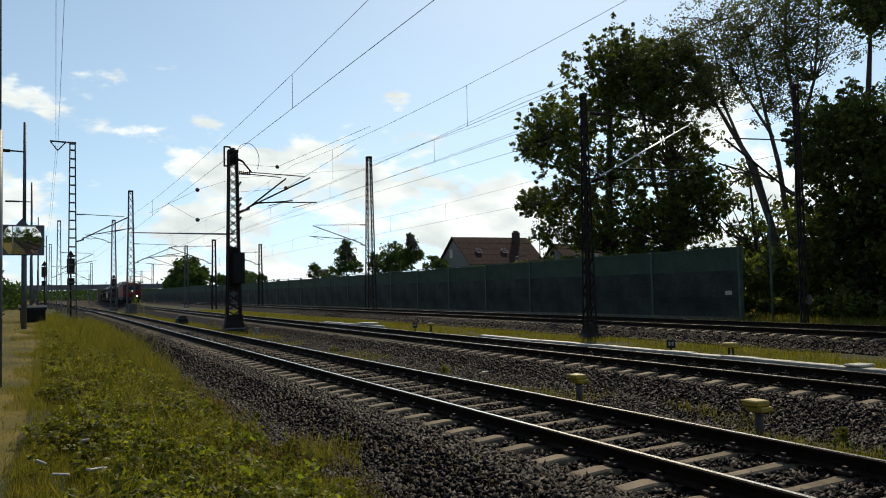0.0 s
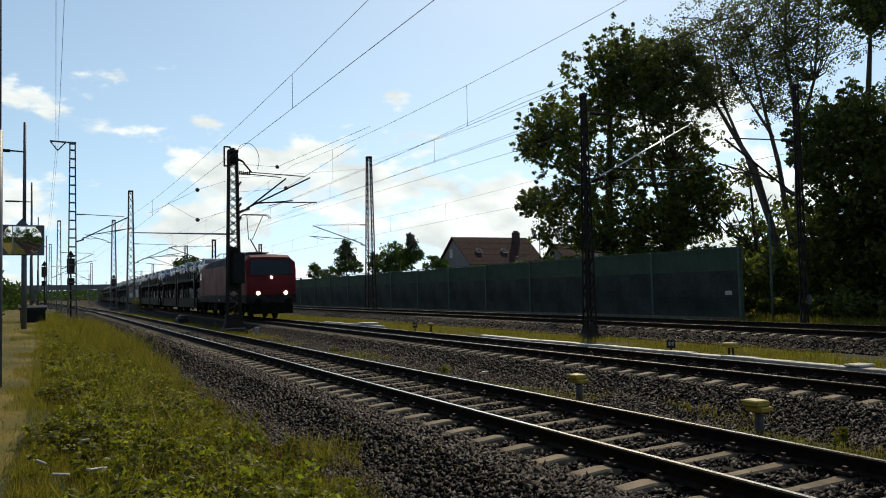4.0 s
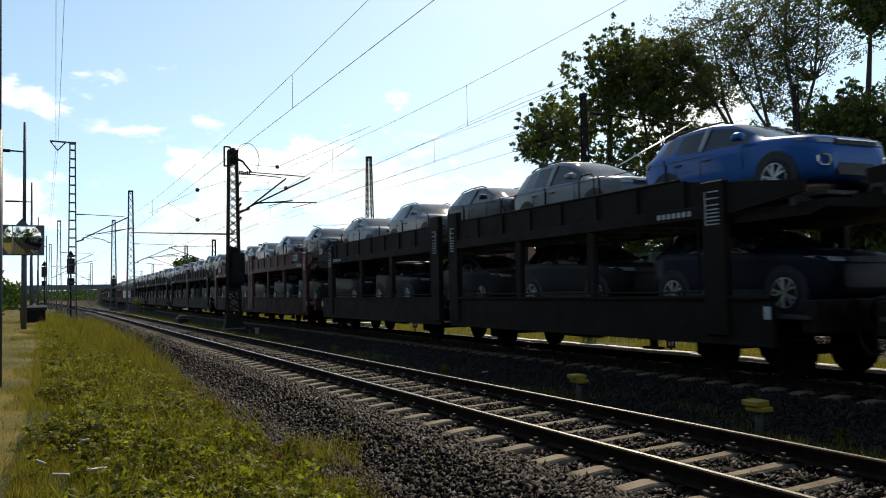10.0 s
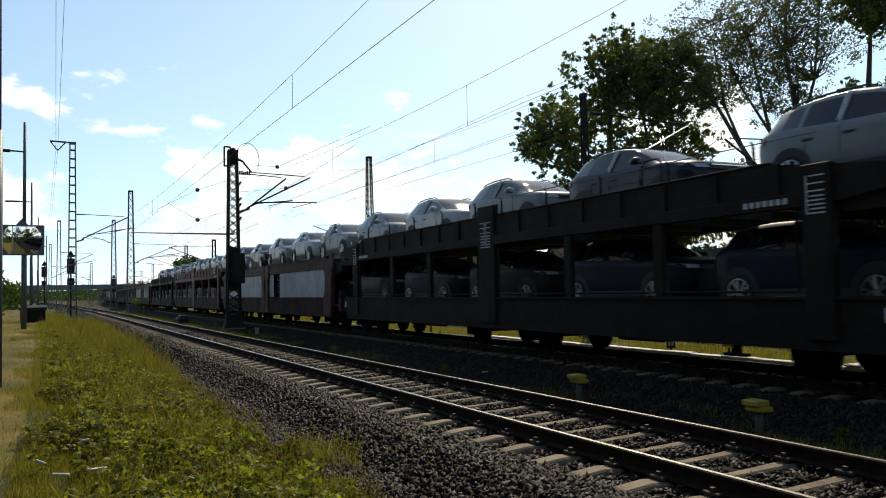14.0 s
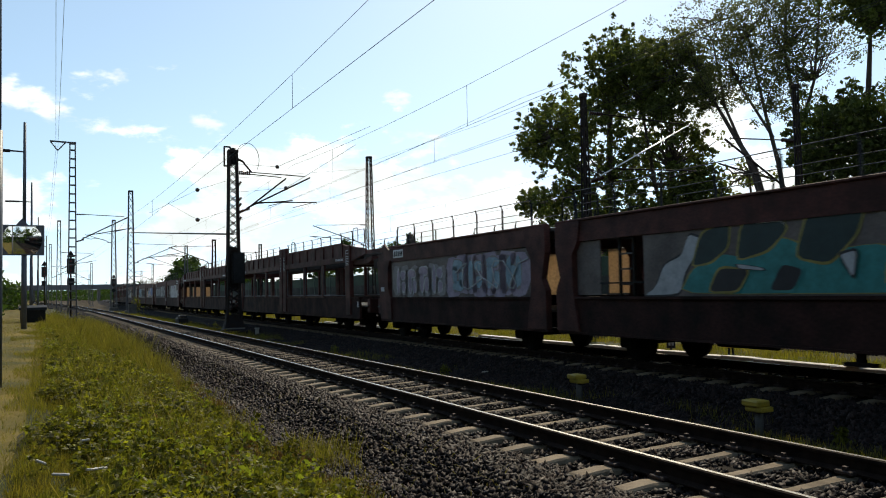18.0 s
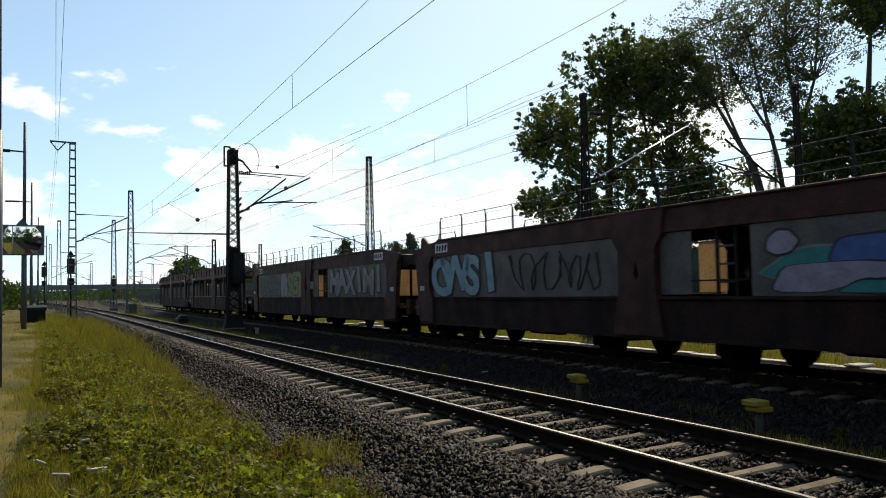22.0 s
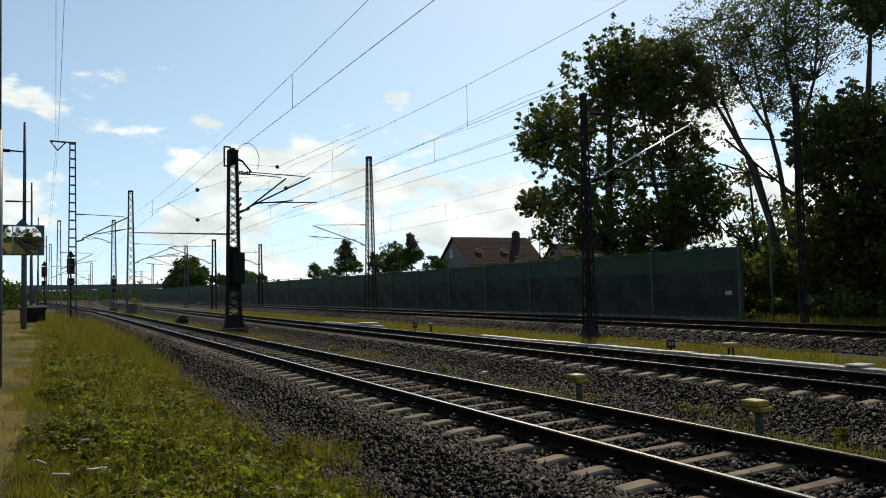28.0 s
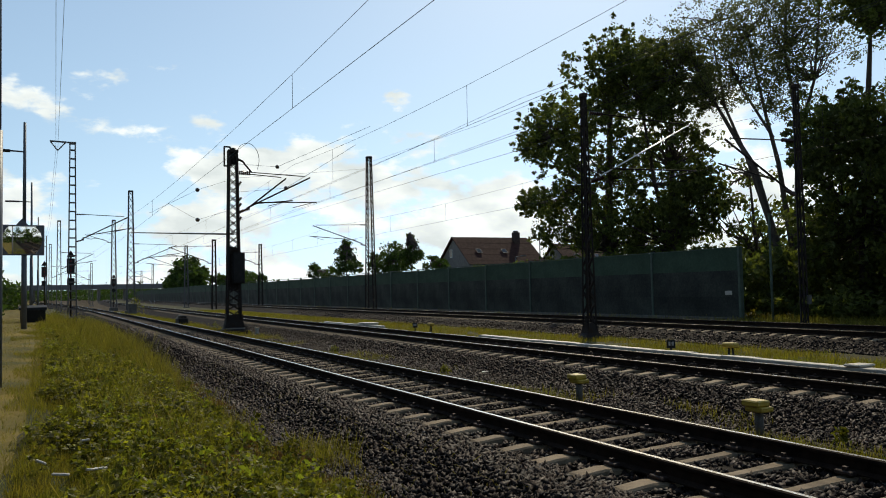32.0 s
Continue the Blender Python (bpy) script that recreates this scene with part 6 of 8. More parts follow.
        for dx in (-1.3, 1.3):
            wheel_pair(t, e * 4.75 + dx, 0.60)
            for s in (-1, 1):
                bm = fresh(); box(bm, e * 4.75 + dx - 0.2, e * 4.75 + dx + 0.2, s * 1.1 - 0.1, s * 1.1 + 0.1, 0.4, 0.85, 0.05); part("axle_box", bm, M["bogie"], t)
                bm = fresh(); tube(bm, (e * 4.75 + dx * 0.55, s * 1.18, 0.4), (e * 4.75 + dx * 0.55, s * 1.18, 0.95), 0.11, n=10); part("spring", bm, M["bogie"], t)
        # pantographs: the front one stands up to the wire, the rear one is folded
        up = e < 0
        x0 = e * 4.3
        bm = fresh(); box(bm, x0 - 0.9, x0 + 0.9, -0.6, 0.6, 4.0, 4.06); [box(bm, x0 + a, x0 + a + 0.12, b, b + 0.12, 3.84, 4.0) for a in (-0.8, 0.7) for b in (-0.5, 0.4)]
        part("pantograph_base", bm, M["loco_roof"], t)
        k, h = ((x0 + 1.5, 5.0), (x0 + 0.15, 6.42)) if up else ((x0 + 1.5, 4.22), (x0 - 0.6, 4.34))
        bm = fresh(); tube(bm, (x0 - 0.5, 0, 4.08), (k[0], 0, k[1]), 0.045, n=6); part("lower_arm", bm, M["mast"], t)
        bm = fresh()
        for s in (-1, 1):
            tube(bm, (k[0], s * 0.12, k[1]), (h[0], s * 0.5, h[1]), 0.025, n=6)
        part("upper_arm", bm, M["mast"], t)
        bm = fresh()
        for dx in (-0.2, 0.2):
            tube(bm, (h[0] + dx, -0.75, h[1] + 0.04), (h[0] + dx, 0.75, h[1] + 0.04), 0.025, n=6)
            for s in (-1, 1):
                tube(bm, (h[0] + dx, s * 0.75, h[1] + 0.04), (h[0] + dx, s * 0.97, h[1] - 0.16), 0.02, n=6)
        part("collector_head", bm, M["mast"], t)
    bm = fresh(); bar(bm, (-4.4, 0.35, 4.12), (4.4, 0.35, 4.12), 0.03); [tube(bm, (x, 0.35, 3.88), (x, 0.35, 4.1), 0.05, n=8) for x in (-3, -1, 1, 3)]; part("roof_cable", bm, M["insul"], t)
    MOVING.append((t, 9.75, 0.0, 0.0))


build_loco()


# ---- car carrier wagons: each is built in two half units, the outer end at -x ----
def wagon_base(t, L, body, deck_z=1.02, axles=(1.3, 2.9)):
    x0, x1 = -L / 2, L / 2
    for s in (-1, 1):
        bm = fresh(); box(bm, x0 + 1.0, x1 - 0.05, s * 1.40 - 0.04, s * 1.40 + 0.04, 0.55, 1.30, 0.012)
        box(bm, x0 + 1.0, x1 - 0.05, s * 1.40 - 0.09, s * 1.40 + 0.09, 1.26, 1.31); box(bm, x0 + 1.0, x1 - 0.05, s * 1.38 - 0.08, s * 1.38 + 0.08, 0.52, 0.56)
        part("side_sill", bm, M.get(body.name.split("_wagon")[0] + "_sill", body), t, "sill under a film of brake dust")
    bm = fresh(); box(bm, x0 + 0.4, x1 - 0.05, -1.36, 1.36, deck_z - 0.06, deck_z); part("lower_deck", bm, M["deck"], t)
    bm = fresh(); box(bm, x0 + 0.3, x0 + 0.6, -1.3, 1.3, 0.75, 1.25, 0.02); part("headstock", bm, body, t)
    buffers(t, x0 + 0.3, -0.75)
    for dx in axles:
        wheel_pair(t, x0 + dx, 0.42)
        for s in (-1, 1):
            bm = fresh(); box(bm, x0 + dx - 0.16, x0 + dx + 0.16, s * 1.02 - 0.1, s * 1.02 + 0.1, 0.28, 0.6, 0.03); bar(bm, (x0 + dx - 0.5, s * 1.02, 0.62), (x0 + dx + 0.5, s * 1.02, 0.62), 0.1, 0.07); part("axle_box", bm, M["bogie"], t)
    wheel_pair(t, x1 - 1.9, 0.42)
    for s in (-1, 1):
        bm = fresh(); box(bm, x1 - 2.1, x1 - 1.7, s * 1.02 - 0.1, s * 1.02 + 0.1, 0.28, 0.66, 0.03); part("axle_box", bm, M["bogie"], t)
        bm = fresh(); box(bm, x0 + 3.9, x0 + 4.02, s * 1.30 - 0.06, s * 1.30 + 0.06, 0.35, 0.7, 0.01); box(bm, x0 + 3.7, x0 + 4.2, s * 1.32 - 0.06, s * 1.32 + 0.06, 0.33, 0.38); part("step", bm, M["bogie"], t)
        bm = fresh(); tube(bm, (0.4, s * 0.6, 0.55), (1.7, s * 0.6, 0.55), 0.16, n=12); part("air_tank", bm, M["bogie"], t)
    bm = fresh(); bar(bm, (x0 + 5.6, 0.0, 0.6), (x1 - 1.6, 0, 0.6), 0.3, 0.14); bar(bm, (x0 + 5.8, 0.9, 0.55), (x1 - 1.8, 0.9, 0.52), 0.05); part("brake_rigging", bm, M["bogie"], t)


def stanchions(t, x0, x1, n, h, both_sides=True, wires=True, z=3.34):
    proto = None
    for s in ((-1, 1) if both_sides else (1,)):
        for i in range(n):
            x = x0 + (x1 - x0) * i / (n - 1)
            if proto is None:
                bm = fresh(); bar(bm, (0, 0, -0.1), (0, 0, h * 0.8), 0.035); bar(bm, (0, 0, h * 0.8), (0.02, 0.03, h), 0.03)
                proto = part("stanchion", bm, M["black"], t); proto.matrix_basis = pose(x, s * 1.40, z)
            else:
                again(proto, pose(x, s * 1.40, z, 0, random.uniform(-3, 3), 0 if s > 0 else 180), t)
        if wires:
            bm = fresh(); tube(bm, (x0, s * 1.40, z + h * 0.97), (x1, s * 1.40, z + h * 0.97), 0.010, n=5); tube(bm, (x0, s * 1.40, z + h * 0.5), (x1, s * 1.40, z + h * 0.5), 0.008, n=5); part("rail_rope", bm, M["galv"], t)


def hoops(t, xs, z=3.34):
    for x in xs:
        bm = fresh()
        for a, b in (((0, 0, 0), (0, 0, 0.42)), ((0, 0, 0.42), (0.08, 0, 0.5)), ((0.08, 0, 0.5), (0.45, 0, 0.5)), ((0.45, 0, 0.5), (0.53, 0, 0.42)), ((0.53, 0, 0.42), (0.53, 0, 0))):
            tube(bm, a, b, 0.016, n=6)
        part("hoop_rail", bm, M["black"], t).matrix_basis = pose(x, 1.40, z)


def load_plate(t, x, z, w=0.32, h=0.62):
    """White lettered load table: lines too small to read."""
    for s in (-1, 1):
        bm = fresh()
        for i, f in enumerate((0.98, 0.8, 0.62, 0.5, 0.4, 0.3, 0.2, 0.1)):
            box(bm, x - w / 2, x + w / 2 * (1 if i % 3 else 0.6), s * 1.505 - 0.003, s * 1.505 + 0.003, z + h * f - 0.012, z + h * f + 0.010)
        box(bm, x + w / 2 - 0.02, x + w / 2, s * 1.505 - 0.003, s * 1.505 + 0.003, z + 0.05, z + h)
        part("lettering", bm, M["letter"], t, "white load table")["kind"] = "stuff"


def open_half(L, body, label, cargo, plate=True, tail=False):
    """Open-sided half unit: posts between a deep sill and the upper girder."""
    t = tagged(empty("car_carrier_wagon"), label, "railway wagon", group="car carrier wagons")
    wagon_base(t, L, body, axles=(1.3, 2.9) if cargo else (1.8, 4.3))
    x0, x1 = -L / 2, L / 2
    xp = x0 + (1.3 if body is M["wagon_red"] else 2.15)
    for s in (-1, 1):
        # upper girder: lower flange, web plate, ribs
        bm = fresh(); prism(bm, [(x0 + 0.35, 2.86), (xp - 0.3, 2.66), (x1 - 0.1, 2.66), (x1 - 0.1, 3.34), (xp + 0.9, 3.34), (xp, 3.22), (x0 + 0.35, 3.04)], s * 1.40 - 0.035, s * 1.40 + 0.035); part("upper_girder", bm, body, t)
        bm = fresh(); box(bm, xp, x1 - 0.1, s * 1.43 - 0.07, s * 1.43 + 0.07, 2.62, 2.84, 0.012); part("girder_flange", bm, body, t)
        bm = fresh(); box(bm, xp + 0.9, x1 - 0.1, s * 1.40 - 0.06, s * 1.40 + 0.06, 3.34, 3.38, 0.008); part("girder_cap", bm, body, t)
        k = 8
        bm = fresh()
        for i in range(k):
            x = xp + 0.7 + (x1 - xp - 1.2) * i / (k - 1)
            box(bm, x - 0.03, x + 0.03, s * 1.45 - 0.03, s * 1.45 + 0.03, 2.84, 3.32)
        part("ribbing", bm, body, t)["kind"] = "stuff"
        # thick portal post and end post, slimmer posts between
        bm = fresh(); box(bm, xp - 0.26, xp + 0.26, s * 1.42 - 0.08, s * 1.42 + 0.08, 0.66, 3.24, 0.02); part("portal_post", bm, body, t)
        bm = fresh(); box(bm, x1 - 0.62, x1 - 0.06, s * 1.42 - 0.08, s * 1.42 + 0.08, 0.64, 3.62, 0.02); part("end_post", bm, body, t)
        for f in (0.36, 0.66):
            x = xp + (x1 - 0.5 - xp) * f
            bm = fresh(); box(bm, x - 0.11, x + 0.11, s * 1.41 - 0.06, s * 1.41 + 0.06, 1.3, 2.66, 0.012); part("post", bm, body, t)
        xs = [xp + 0.26, xp + (x1 - 0.5 - xp) * 0.36, xp + (x1 - 0.5 - xp) * 0.66, x1 - 0.62]
        for a, b in zip(xs, xs[1:]):
            bm = fresh()
            for q in (((a + 0.13, 1.38), (b - 0.13, 1.38)), ((a + 0.14, 1.38), (a + 0.14, 2.58)), ((b - 0.14, 1.38), (b - 0.14, 2.58))):
                tube(bm, (q[0][0], s * 1.44, q[0][1]), (q[1][0], s * 1.44, q[1][1]), 0.02, n=6)
            part("guard_rail", bm, M["galv"] if body is not M["wagon_dark"] else body, t)
    bm = fresh(); box(bm, xp - 0.18, xp + 0.18, -1.34, 1.34, 2.45, 2.68, 0.02); part("cross_beam", bm, body, t)
    bm = fresh(); prism(bm, [(x0 + 0.04, 2.62), (x0 + 0.35, 2.52), (xp - 0.26, 2.50), (xp - 0.26, 2.64), (x0 + 0.04, 2.74)], -1.32, 1.32); part("end_deck", bm, body, t)
    for s in (-1, 1):
        bm = fresh()
        pts = [(x0 + 0.3, s * 0.5, 0.85), (x0 + 0.2, s * 0.5, 0.55), (x0 + 0.05, s * 0.52, 0.42), (x0 - 0.12, s * 0.5, 0.50)]
        for p, q in zip(pts, pts[1:]):
            tube(bm, p, q, 0.03, n=6)
        part("brake_hose", bm, M["black"], t)
    bm = fresh()
    for s in (-1, 1):
        box(bm, x0 + 0.2, x1 - 0.1, s * 0.78 - 0.32, s * 0.78 + 0.32, 2.82, 2.88)
    for i in range(9):
        x = x0 + 0.6 + i * (L - 1.2) / 8
        box(bm, x - 0.05, x + 0.05, -1.38, 1.38, 2.68, 2.82)
    part("upper_deck", bm, M["deck"], t)
    if body is M["wagon_red"]:
        for s in (-1, 1):
            bm = fresh(); box(bm, xp + 1.15, xp + 1.95, s * 1.49 - 0.012, s * 1.49 + 0.006, 2.98, 3.24); sg = part("sign_plate", bm, M["white"], t, "white owner's plate with dark slanting shapes")
            for i in range(4):
                bm = fresh(); bar(bm, (xp + 1.27 + i * 0.18, s * 1.498, 3.03), (xp + 1.33 + i * 0.18, s * 1.498, 3.19), 0.012, 0.085); part("shape", bm, M["black"], sg)
    if plate:
        load_plate(t, xp, 2.45)
        load_plate(t, x1 - 0.34, 2.5, 0.22, 0.7)
        for s in (-1, 1):
            bm = fresh()
            for i in range(7):
                box(bm, xp - 1.5 + i * 0.0 + 2.0 + i * 0.13, xp + 0.58 + i * 0.13, s * 1.505 - 0.003, s * 1.505 + 0.003, 2.69, 2.78)
            part("lettering", bm, M["letter"], t, "white lettering on the girder")["kind"] = "stuff"
    bm = fresh()
    for s in (-1, 1):
        box(bm, x0 + 1.0, x0 + 1.14, s * 1.485 - 0.003, s * 1.485 + 0.003, 0.95, 1.15)
    part("mark", bm, M["letter"], t)
    if cargo:
        stanchions(t, xp + 1.2, x1 - 0.9, 5, 0.42, wires=False)
        bm = fresh(); tube(bm, (xp, 1.42, 3.70), (x1 - 0.9, 1.42, 3.74), 0.010, n=5); part("rail_rope", bm, M["galv"], t)
        hoops(t, (xp + 3.4,))
    else:
        stanchions(t, x0 + 0.5, x1 - 0.8, 9, 0.42)
        hoops(t, (x1 - 1.9, x0 + 1.2))
    return t


def blob(bm, cx, cz, w, h, y, mi, rng, n=14, spiky=0.18):
    ph = rng.uniform(0, 6)
    vs = []
    for i in range(n):
        a = i / n * math.tau
        c, s = math.cos(a), math.sin(a)
        k = (abs(c) ** 3 + abs(s) ** 3) ** (-1 / 3)
        r = k * (1 + spiky * math.sin(3 * a + ph) + spiky * 0.7 * math.sin(5 * a + ph * 2))
        vs.append(bm.verts.new((cx + w / 2 * r * c, y, cz + h / 2 * r * s)))
    if y < 0:
        vs = vs[::-1]
    f = bm.faces.new(vs[::-1]); f.material_index = mi


GRAFFITI = {}
for key, col in (("white", (0.46, 0.47, 0.46)), ("black", (0.02, 0.02, 0.022)), ("teal", (0.02, 0.24, 0.22)), ("deep_green", (0.012, 0.035, 0.033)), ("blue", (0.06, 0.12, 0.34)), ("lilac", (0.36, 0.29, 0.36)), ("pale_blue", (0.24, 0.38, 0.44)), ("ochre", (0.30, 0.25, 0.06)), ("grey", (0.25, 0.235, 0.225)), ("rust", (0.28, 0.12, 0.07))):
    GRAFFITI[key] = mat(key + "_spray_paint", col, 0.55, scale=4, vary=0.2, bump=0.03, fine=18)


def graffiti(t, x0, x1, z0, z1, letters, back, line, fill, seed, y=1.43):
    """Sprayed letters: a back cloud, dark outlines and filled strokes with counters."""
    rng = random.Random(seed)
    bm = fresh()
    n = letters
    w = (x1 - x0) / n
    for i in range(n * 2):
        blob(bm, x0 + (i + 0.5) * w / 2, (z0 + z1) / 2 + rng.uniform(-.05, .05), w * 1.1, (z1 - z0) * rng.uniform(0.9, 1.08), y, 0, rng, 12, 0.06)
    for i in range(n):
        cx, h = x0 + (i + 0.5) * w, (z1 - z0) * rng.uniform(0.72, 0.86)
        cz = (z0 + z1) / 2 + rng.uniform(-.04, .04)
        kind = rng.randrange(4)
        strokes = {0: ((-.26, 0, .3, 1), (.2, .25, .5, .34), (.26, -.25, .36, .4)), 1: ((-.05, .33, .8, .32), (-.22, -.1, .34, .75), (.2, -.2, .34, .55)), 2: ((-.25, 0, .32, .95), (.25, 0, .32, .95), (0, 0.05, .5, .3)), 3: ((0, .3, .75, .32), (0, -.3, .75, .32), (-.2, .05, .34, .55), (.22, -.1, .32, .45))}[kind]
        ph = rng.uniform(-.06, .06)
        for mi, grow, dy in ((1, 0.07, 0.002), (2, 0.0, 0.004)):
            for (dx, dz, sw, sh) in strokes:
                blob(bm, cx + dx * w * 0.9 + ph * dz, cz + dz * h, sw * w * 0.82 + grow, sh * h * 0.95 + grow, y + (dy if y > 0 else -dy), mi, rng, 12, 0.10)
    o = part("graffiti", bm, [GRAFFITI[back], GRAFFITI[line], GRAFFITI[fill]], t, "%s sprayed graffiti letters on %s" % (fill.replace("_", " "), back.replace("_", " ")))
    o["kind"] = "stuff"
    return o


def words(t, text, x, z, size, y, material, label, turn=180, grow=0.02):
    cu = bpy.data.curves.new("words", "FONT")
    cu.body, cu.size, cu.extrude, cu.align_x, cu.align_y = text, size, 0.002, "CENTER", "CENTER"
    cu.offset = grow * size
    tmp = bpy.data.objects.new("words", cu)
    me = bpy.data.meshes.new_from_object(tmp)
    bpy.data.objects.remove(tmp)
    me.materials.clear(); me.materials.append(material)
    o = new("lettering", me)
    o.parent = t
    o["label"] = label
    o.matrix_basis = pose(x, y, z, 90, 0, turn)
    return o


def panel_half(L, label, cargo, opening, lining=True, sheet="panel", sign=True):
    """Half unit with closed side panels under the upper girder."""
    body = M["wagon_brown"]
    t = tagged(empty("car_carrier_wagon"), label, "railway wagon", group="car carrier wagons")
    wagon_base(t, L, body)
    x0, x1 = -L / 2, L / 2
    xb = x1 - 0.60
    xo = x1 - 2.9                      # the doorway begins here
    for s in (-1, 1):
        bm = fresh(); prism(bm, [(x0 + 0.8, 2.44), (x1 - 0.05, 2.48), (x1 - 0.05, 2.92), (x0 + 2.3, 2.92), (x0 + 0.8, 2.74)], s * 1.40 - 0.05, s * 1.40 + 0.05); part("upper_girder", bm, body, t)
        bm = fresh(); box(bm, x0 + 2.3, x1 - 0.05, s * 1.42 - 0.07, s * 1.42 + 0.07, 2.90, 2.95, 0.012); part("girder_cap", bm, body, t)
        # slanting portal post with a rounded throat, broad end post with a notch towards the other half
        bm = fresh(); prism(bm, [(x0 + 1.05, 0.60), (x0 + 2.0, 0.60), (x0 + 1.95, 1.3), (x0 + 1.75, 1.6), (x0 + 1.75, 2.25), (x0 + 1.95, 2.5), (x0 + 0.78, 2.5), (x0 + 0.95, 1.5)], s * 1.42 - 0.075, s * 1.42 + 0.075); part("portal_post", bm, body, t)
        bm = fresh(); prism(bm, [(x1 - 0.85, 0.58), (x1 - 0.04, 0.58), (x1 - 0.04, 1.45), (x1 - 0.20, 1.72), (x1 - 0.04, 2.30), (x1 - 0.04, 2.90), (x1 - 0.95, 2.90), (x1 - 0.85, 2.45), (x1 - 0.66, 2.2), (x1 - 0.66, 1.5)], s * 1.42 - 0.075, s * 1.42 + 0.075); part("end_post", bm, body, t)
        # small upright horn plate at the outer end
        bm = fresh(); prism(bm, [(x0 + 0.95, 2.70), (x0 + 1.6, 2.84), (x0 + 1.4, 2.95), (x0 + 1.2, 3.08), (x0 + 1.02, 3.06)], s * 1.36 - 0.03, s * 1.36 + 0.03); part("horn_plate", bm, body, t)
        xe = xo if s > 0 else xb
        skin = M[sheet] if (s > 0) == opening or not lining else M["ochre_sheet"]
        bm = fresh(); box(bm, x0 + 1.9, xe, s * 1.40 - 0.018, s * 1.40 + 0.018, 1.31, 2.46, 0.006); part("side_panel", bm, skin, t, "grey-brown side panel" if sheet == "panel" else "light grey side panel")
        for x in (x0 + 1.95 + (xe - x0 - 2.0) * f for f in (0.5, 1.0)):
            bm = fresh(); box(bm, x - 0.03, x + 0.03, s * 1.34 - 0.05, s * 1.34 + 0.05, 1.20, 2.46); part("panel_post", bm, body, t)
        if s > 0:
            # a narrow leaf beside the end post, and a ladder in the doorway
            bm = fresh(); box(bm, x1 - 1.52, x1 - 0.70, 1.36, 1.39, 1.34, 2.46, 0.006); part("door_leaf", bm, skin, t, "narrow leaf beside the doorway")
            lad = part("ladder", (lambda b: ([bar(b, (xo + q, 1.3, 1.1), (xo + q, 1.3, 2.46), 0.05) for q in (0.42, 0.85)], b)[1])(fresh()), M["black"], t)
            for z in (1.25, 1.55, 1.85, 2.15):
                bm = fresh(); bar(bm, (xo + 0.42, 1.3, z), (xo + 0.85, 1.3, z), 0.035); part("rung", bm, M["galv"], lad)
            bm = fresh(); bar(bm, (xo, 1.38, 1.58), (x1 - 1.5, 1.38, 1.58), 0.03); part("door_bar", bm, M["black"], t)
    bm = fresh(); prism(bm, [(x0 + 0.03, 2.34), (x0 + 0.95, 2.20), (x0 + 1.4, 2.20), (x0 + 1.4, 2.72), (x0 + 0.03, 2.62)], -1.33, 1.33); part("end_deck", bm, M["wagon_dark"], t, "dark deck end reaching over the coupling")
    bm = fresh(); box(bm, x0 + 1.4, x1 - 0.06, -1.3, 1.3, 2.80, 2.86)
    for i in range(7):
        x = x0 + 1.5 + i * (L - 2.1) / 6
        box(bm, x - 0.05, x + 0.05, -1.34, 1.34, 2.66, 2.80)
    part("upper_deck", bm, M["deck"], t)
    if sign:
        for s in (-1, 1):
            bm = fresh(); box(bm, x0 + 2.15, x0 + 2.95, s * 1.458 - 0.003, s * 1.458 + 0.004, 2.57, 2.82); sg = part("sign_plate", bm, M["white"], t, "white owner's plate with dark slanting shapes")
            bm = fresh()
            for i in range(4):
                bar(bm, (x0 + 2.27 + i * 0.18, s * 1.465, 2.62), (x0 + 2.33 + i * 0.18, s * 1.465, 2.77), 0.012, 0.085)
            part("shapes", bm, M["black"], sg)
            bm = fresh(); box(bm, x0 + 1.12, x0 + 1.42, s * 1.498 - 0.003, s * 1.498 + 0.004, 1.50, 1.64); part("label_plate", bm, M["letter"], t)
    if cargo:
        stanchions(t, x0 + 2.6, x1 - 0.9, 5, 0.5, wires=False, z=2.95)
    else:
        stanchions(t, x0 + 2.4, x1 - 0.7, 7, 0.62, z=2.95)
        hoops(t, (x1 - 1.5, x1 - 0.75), 2.95)
    return t


WAGONS = [(18.4, 44.5, "dark"), (44.5, 69.6, "dark"), (70.4, 93.2, "panel_full"), (93.2, 118.3, "dark"), (118.3, 144.0, "dark"), (144.0, 168.6, "red"), (168.6, 193.0, "dark"), (193.0, 217.6, "dark"),
          (217.6, 241.5, "dark"), (241.5, 266.0, "grey_full"), (266.0, 290.5, "red"), (290.5, 313.2, "dark"), (313.2, 336.5, "panel"), (336.5, 360.0, "brown"), (360.0, 384.3, "brown"), (384.3, 406.5, "panel"),
          (406.5, 428.6, "panel"), (428.6, 451.2, "panel"), (451.2, 474.8, "brown"), (474.8, 498.0, "brown")]
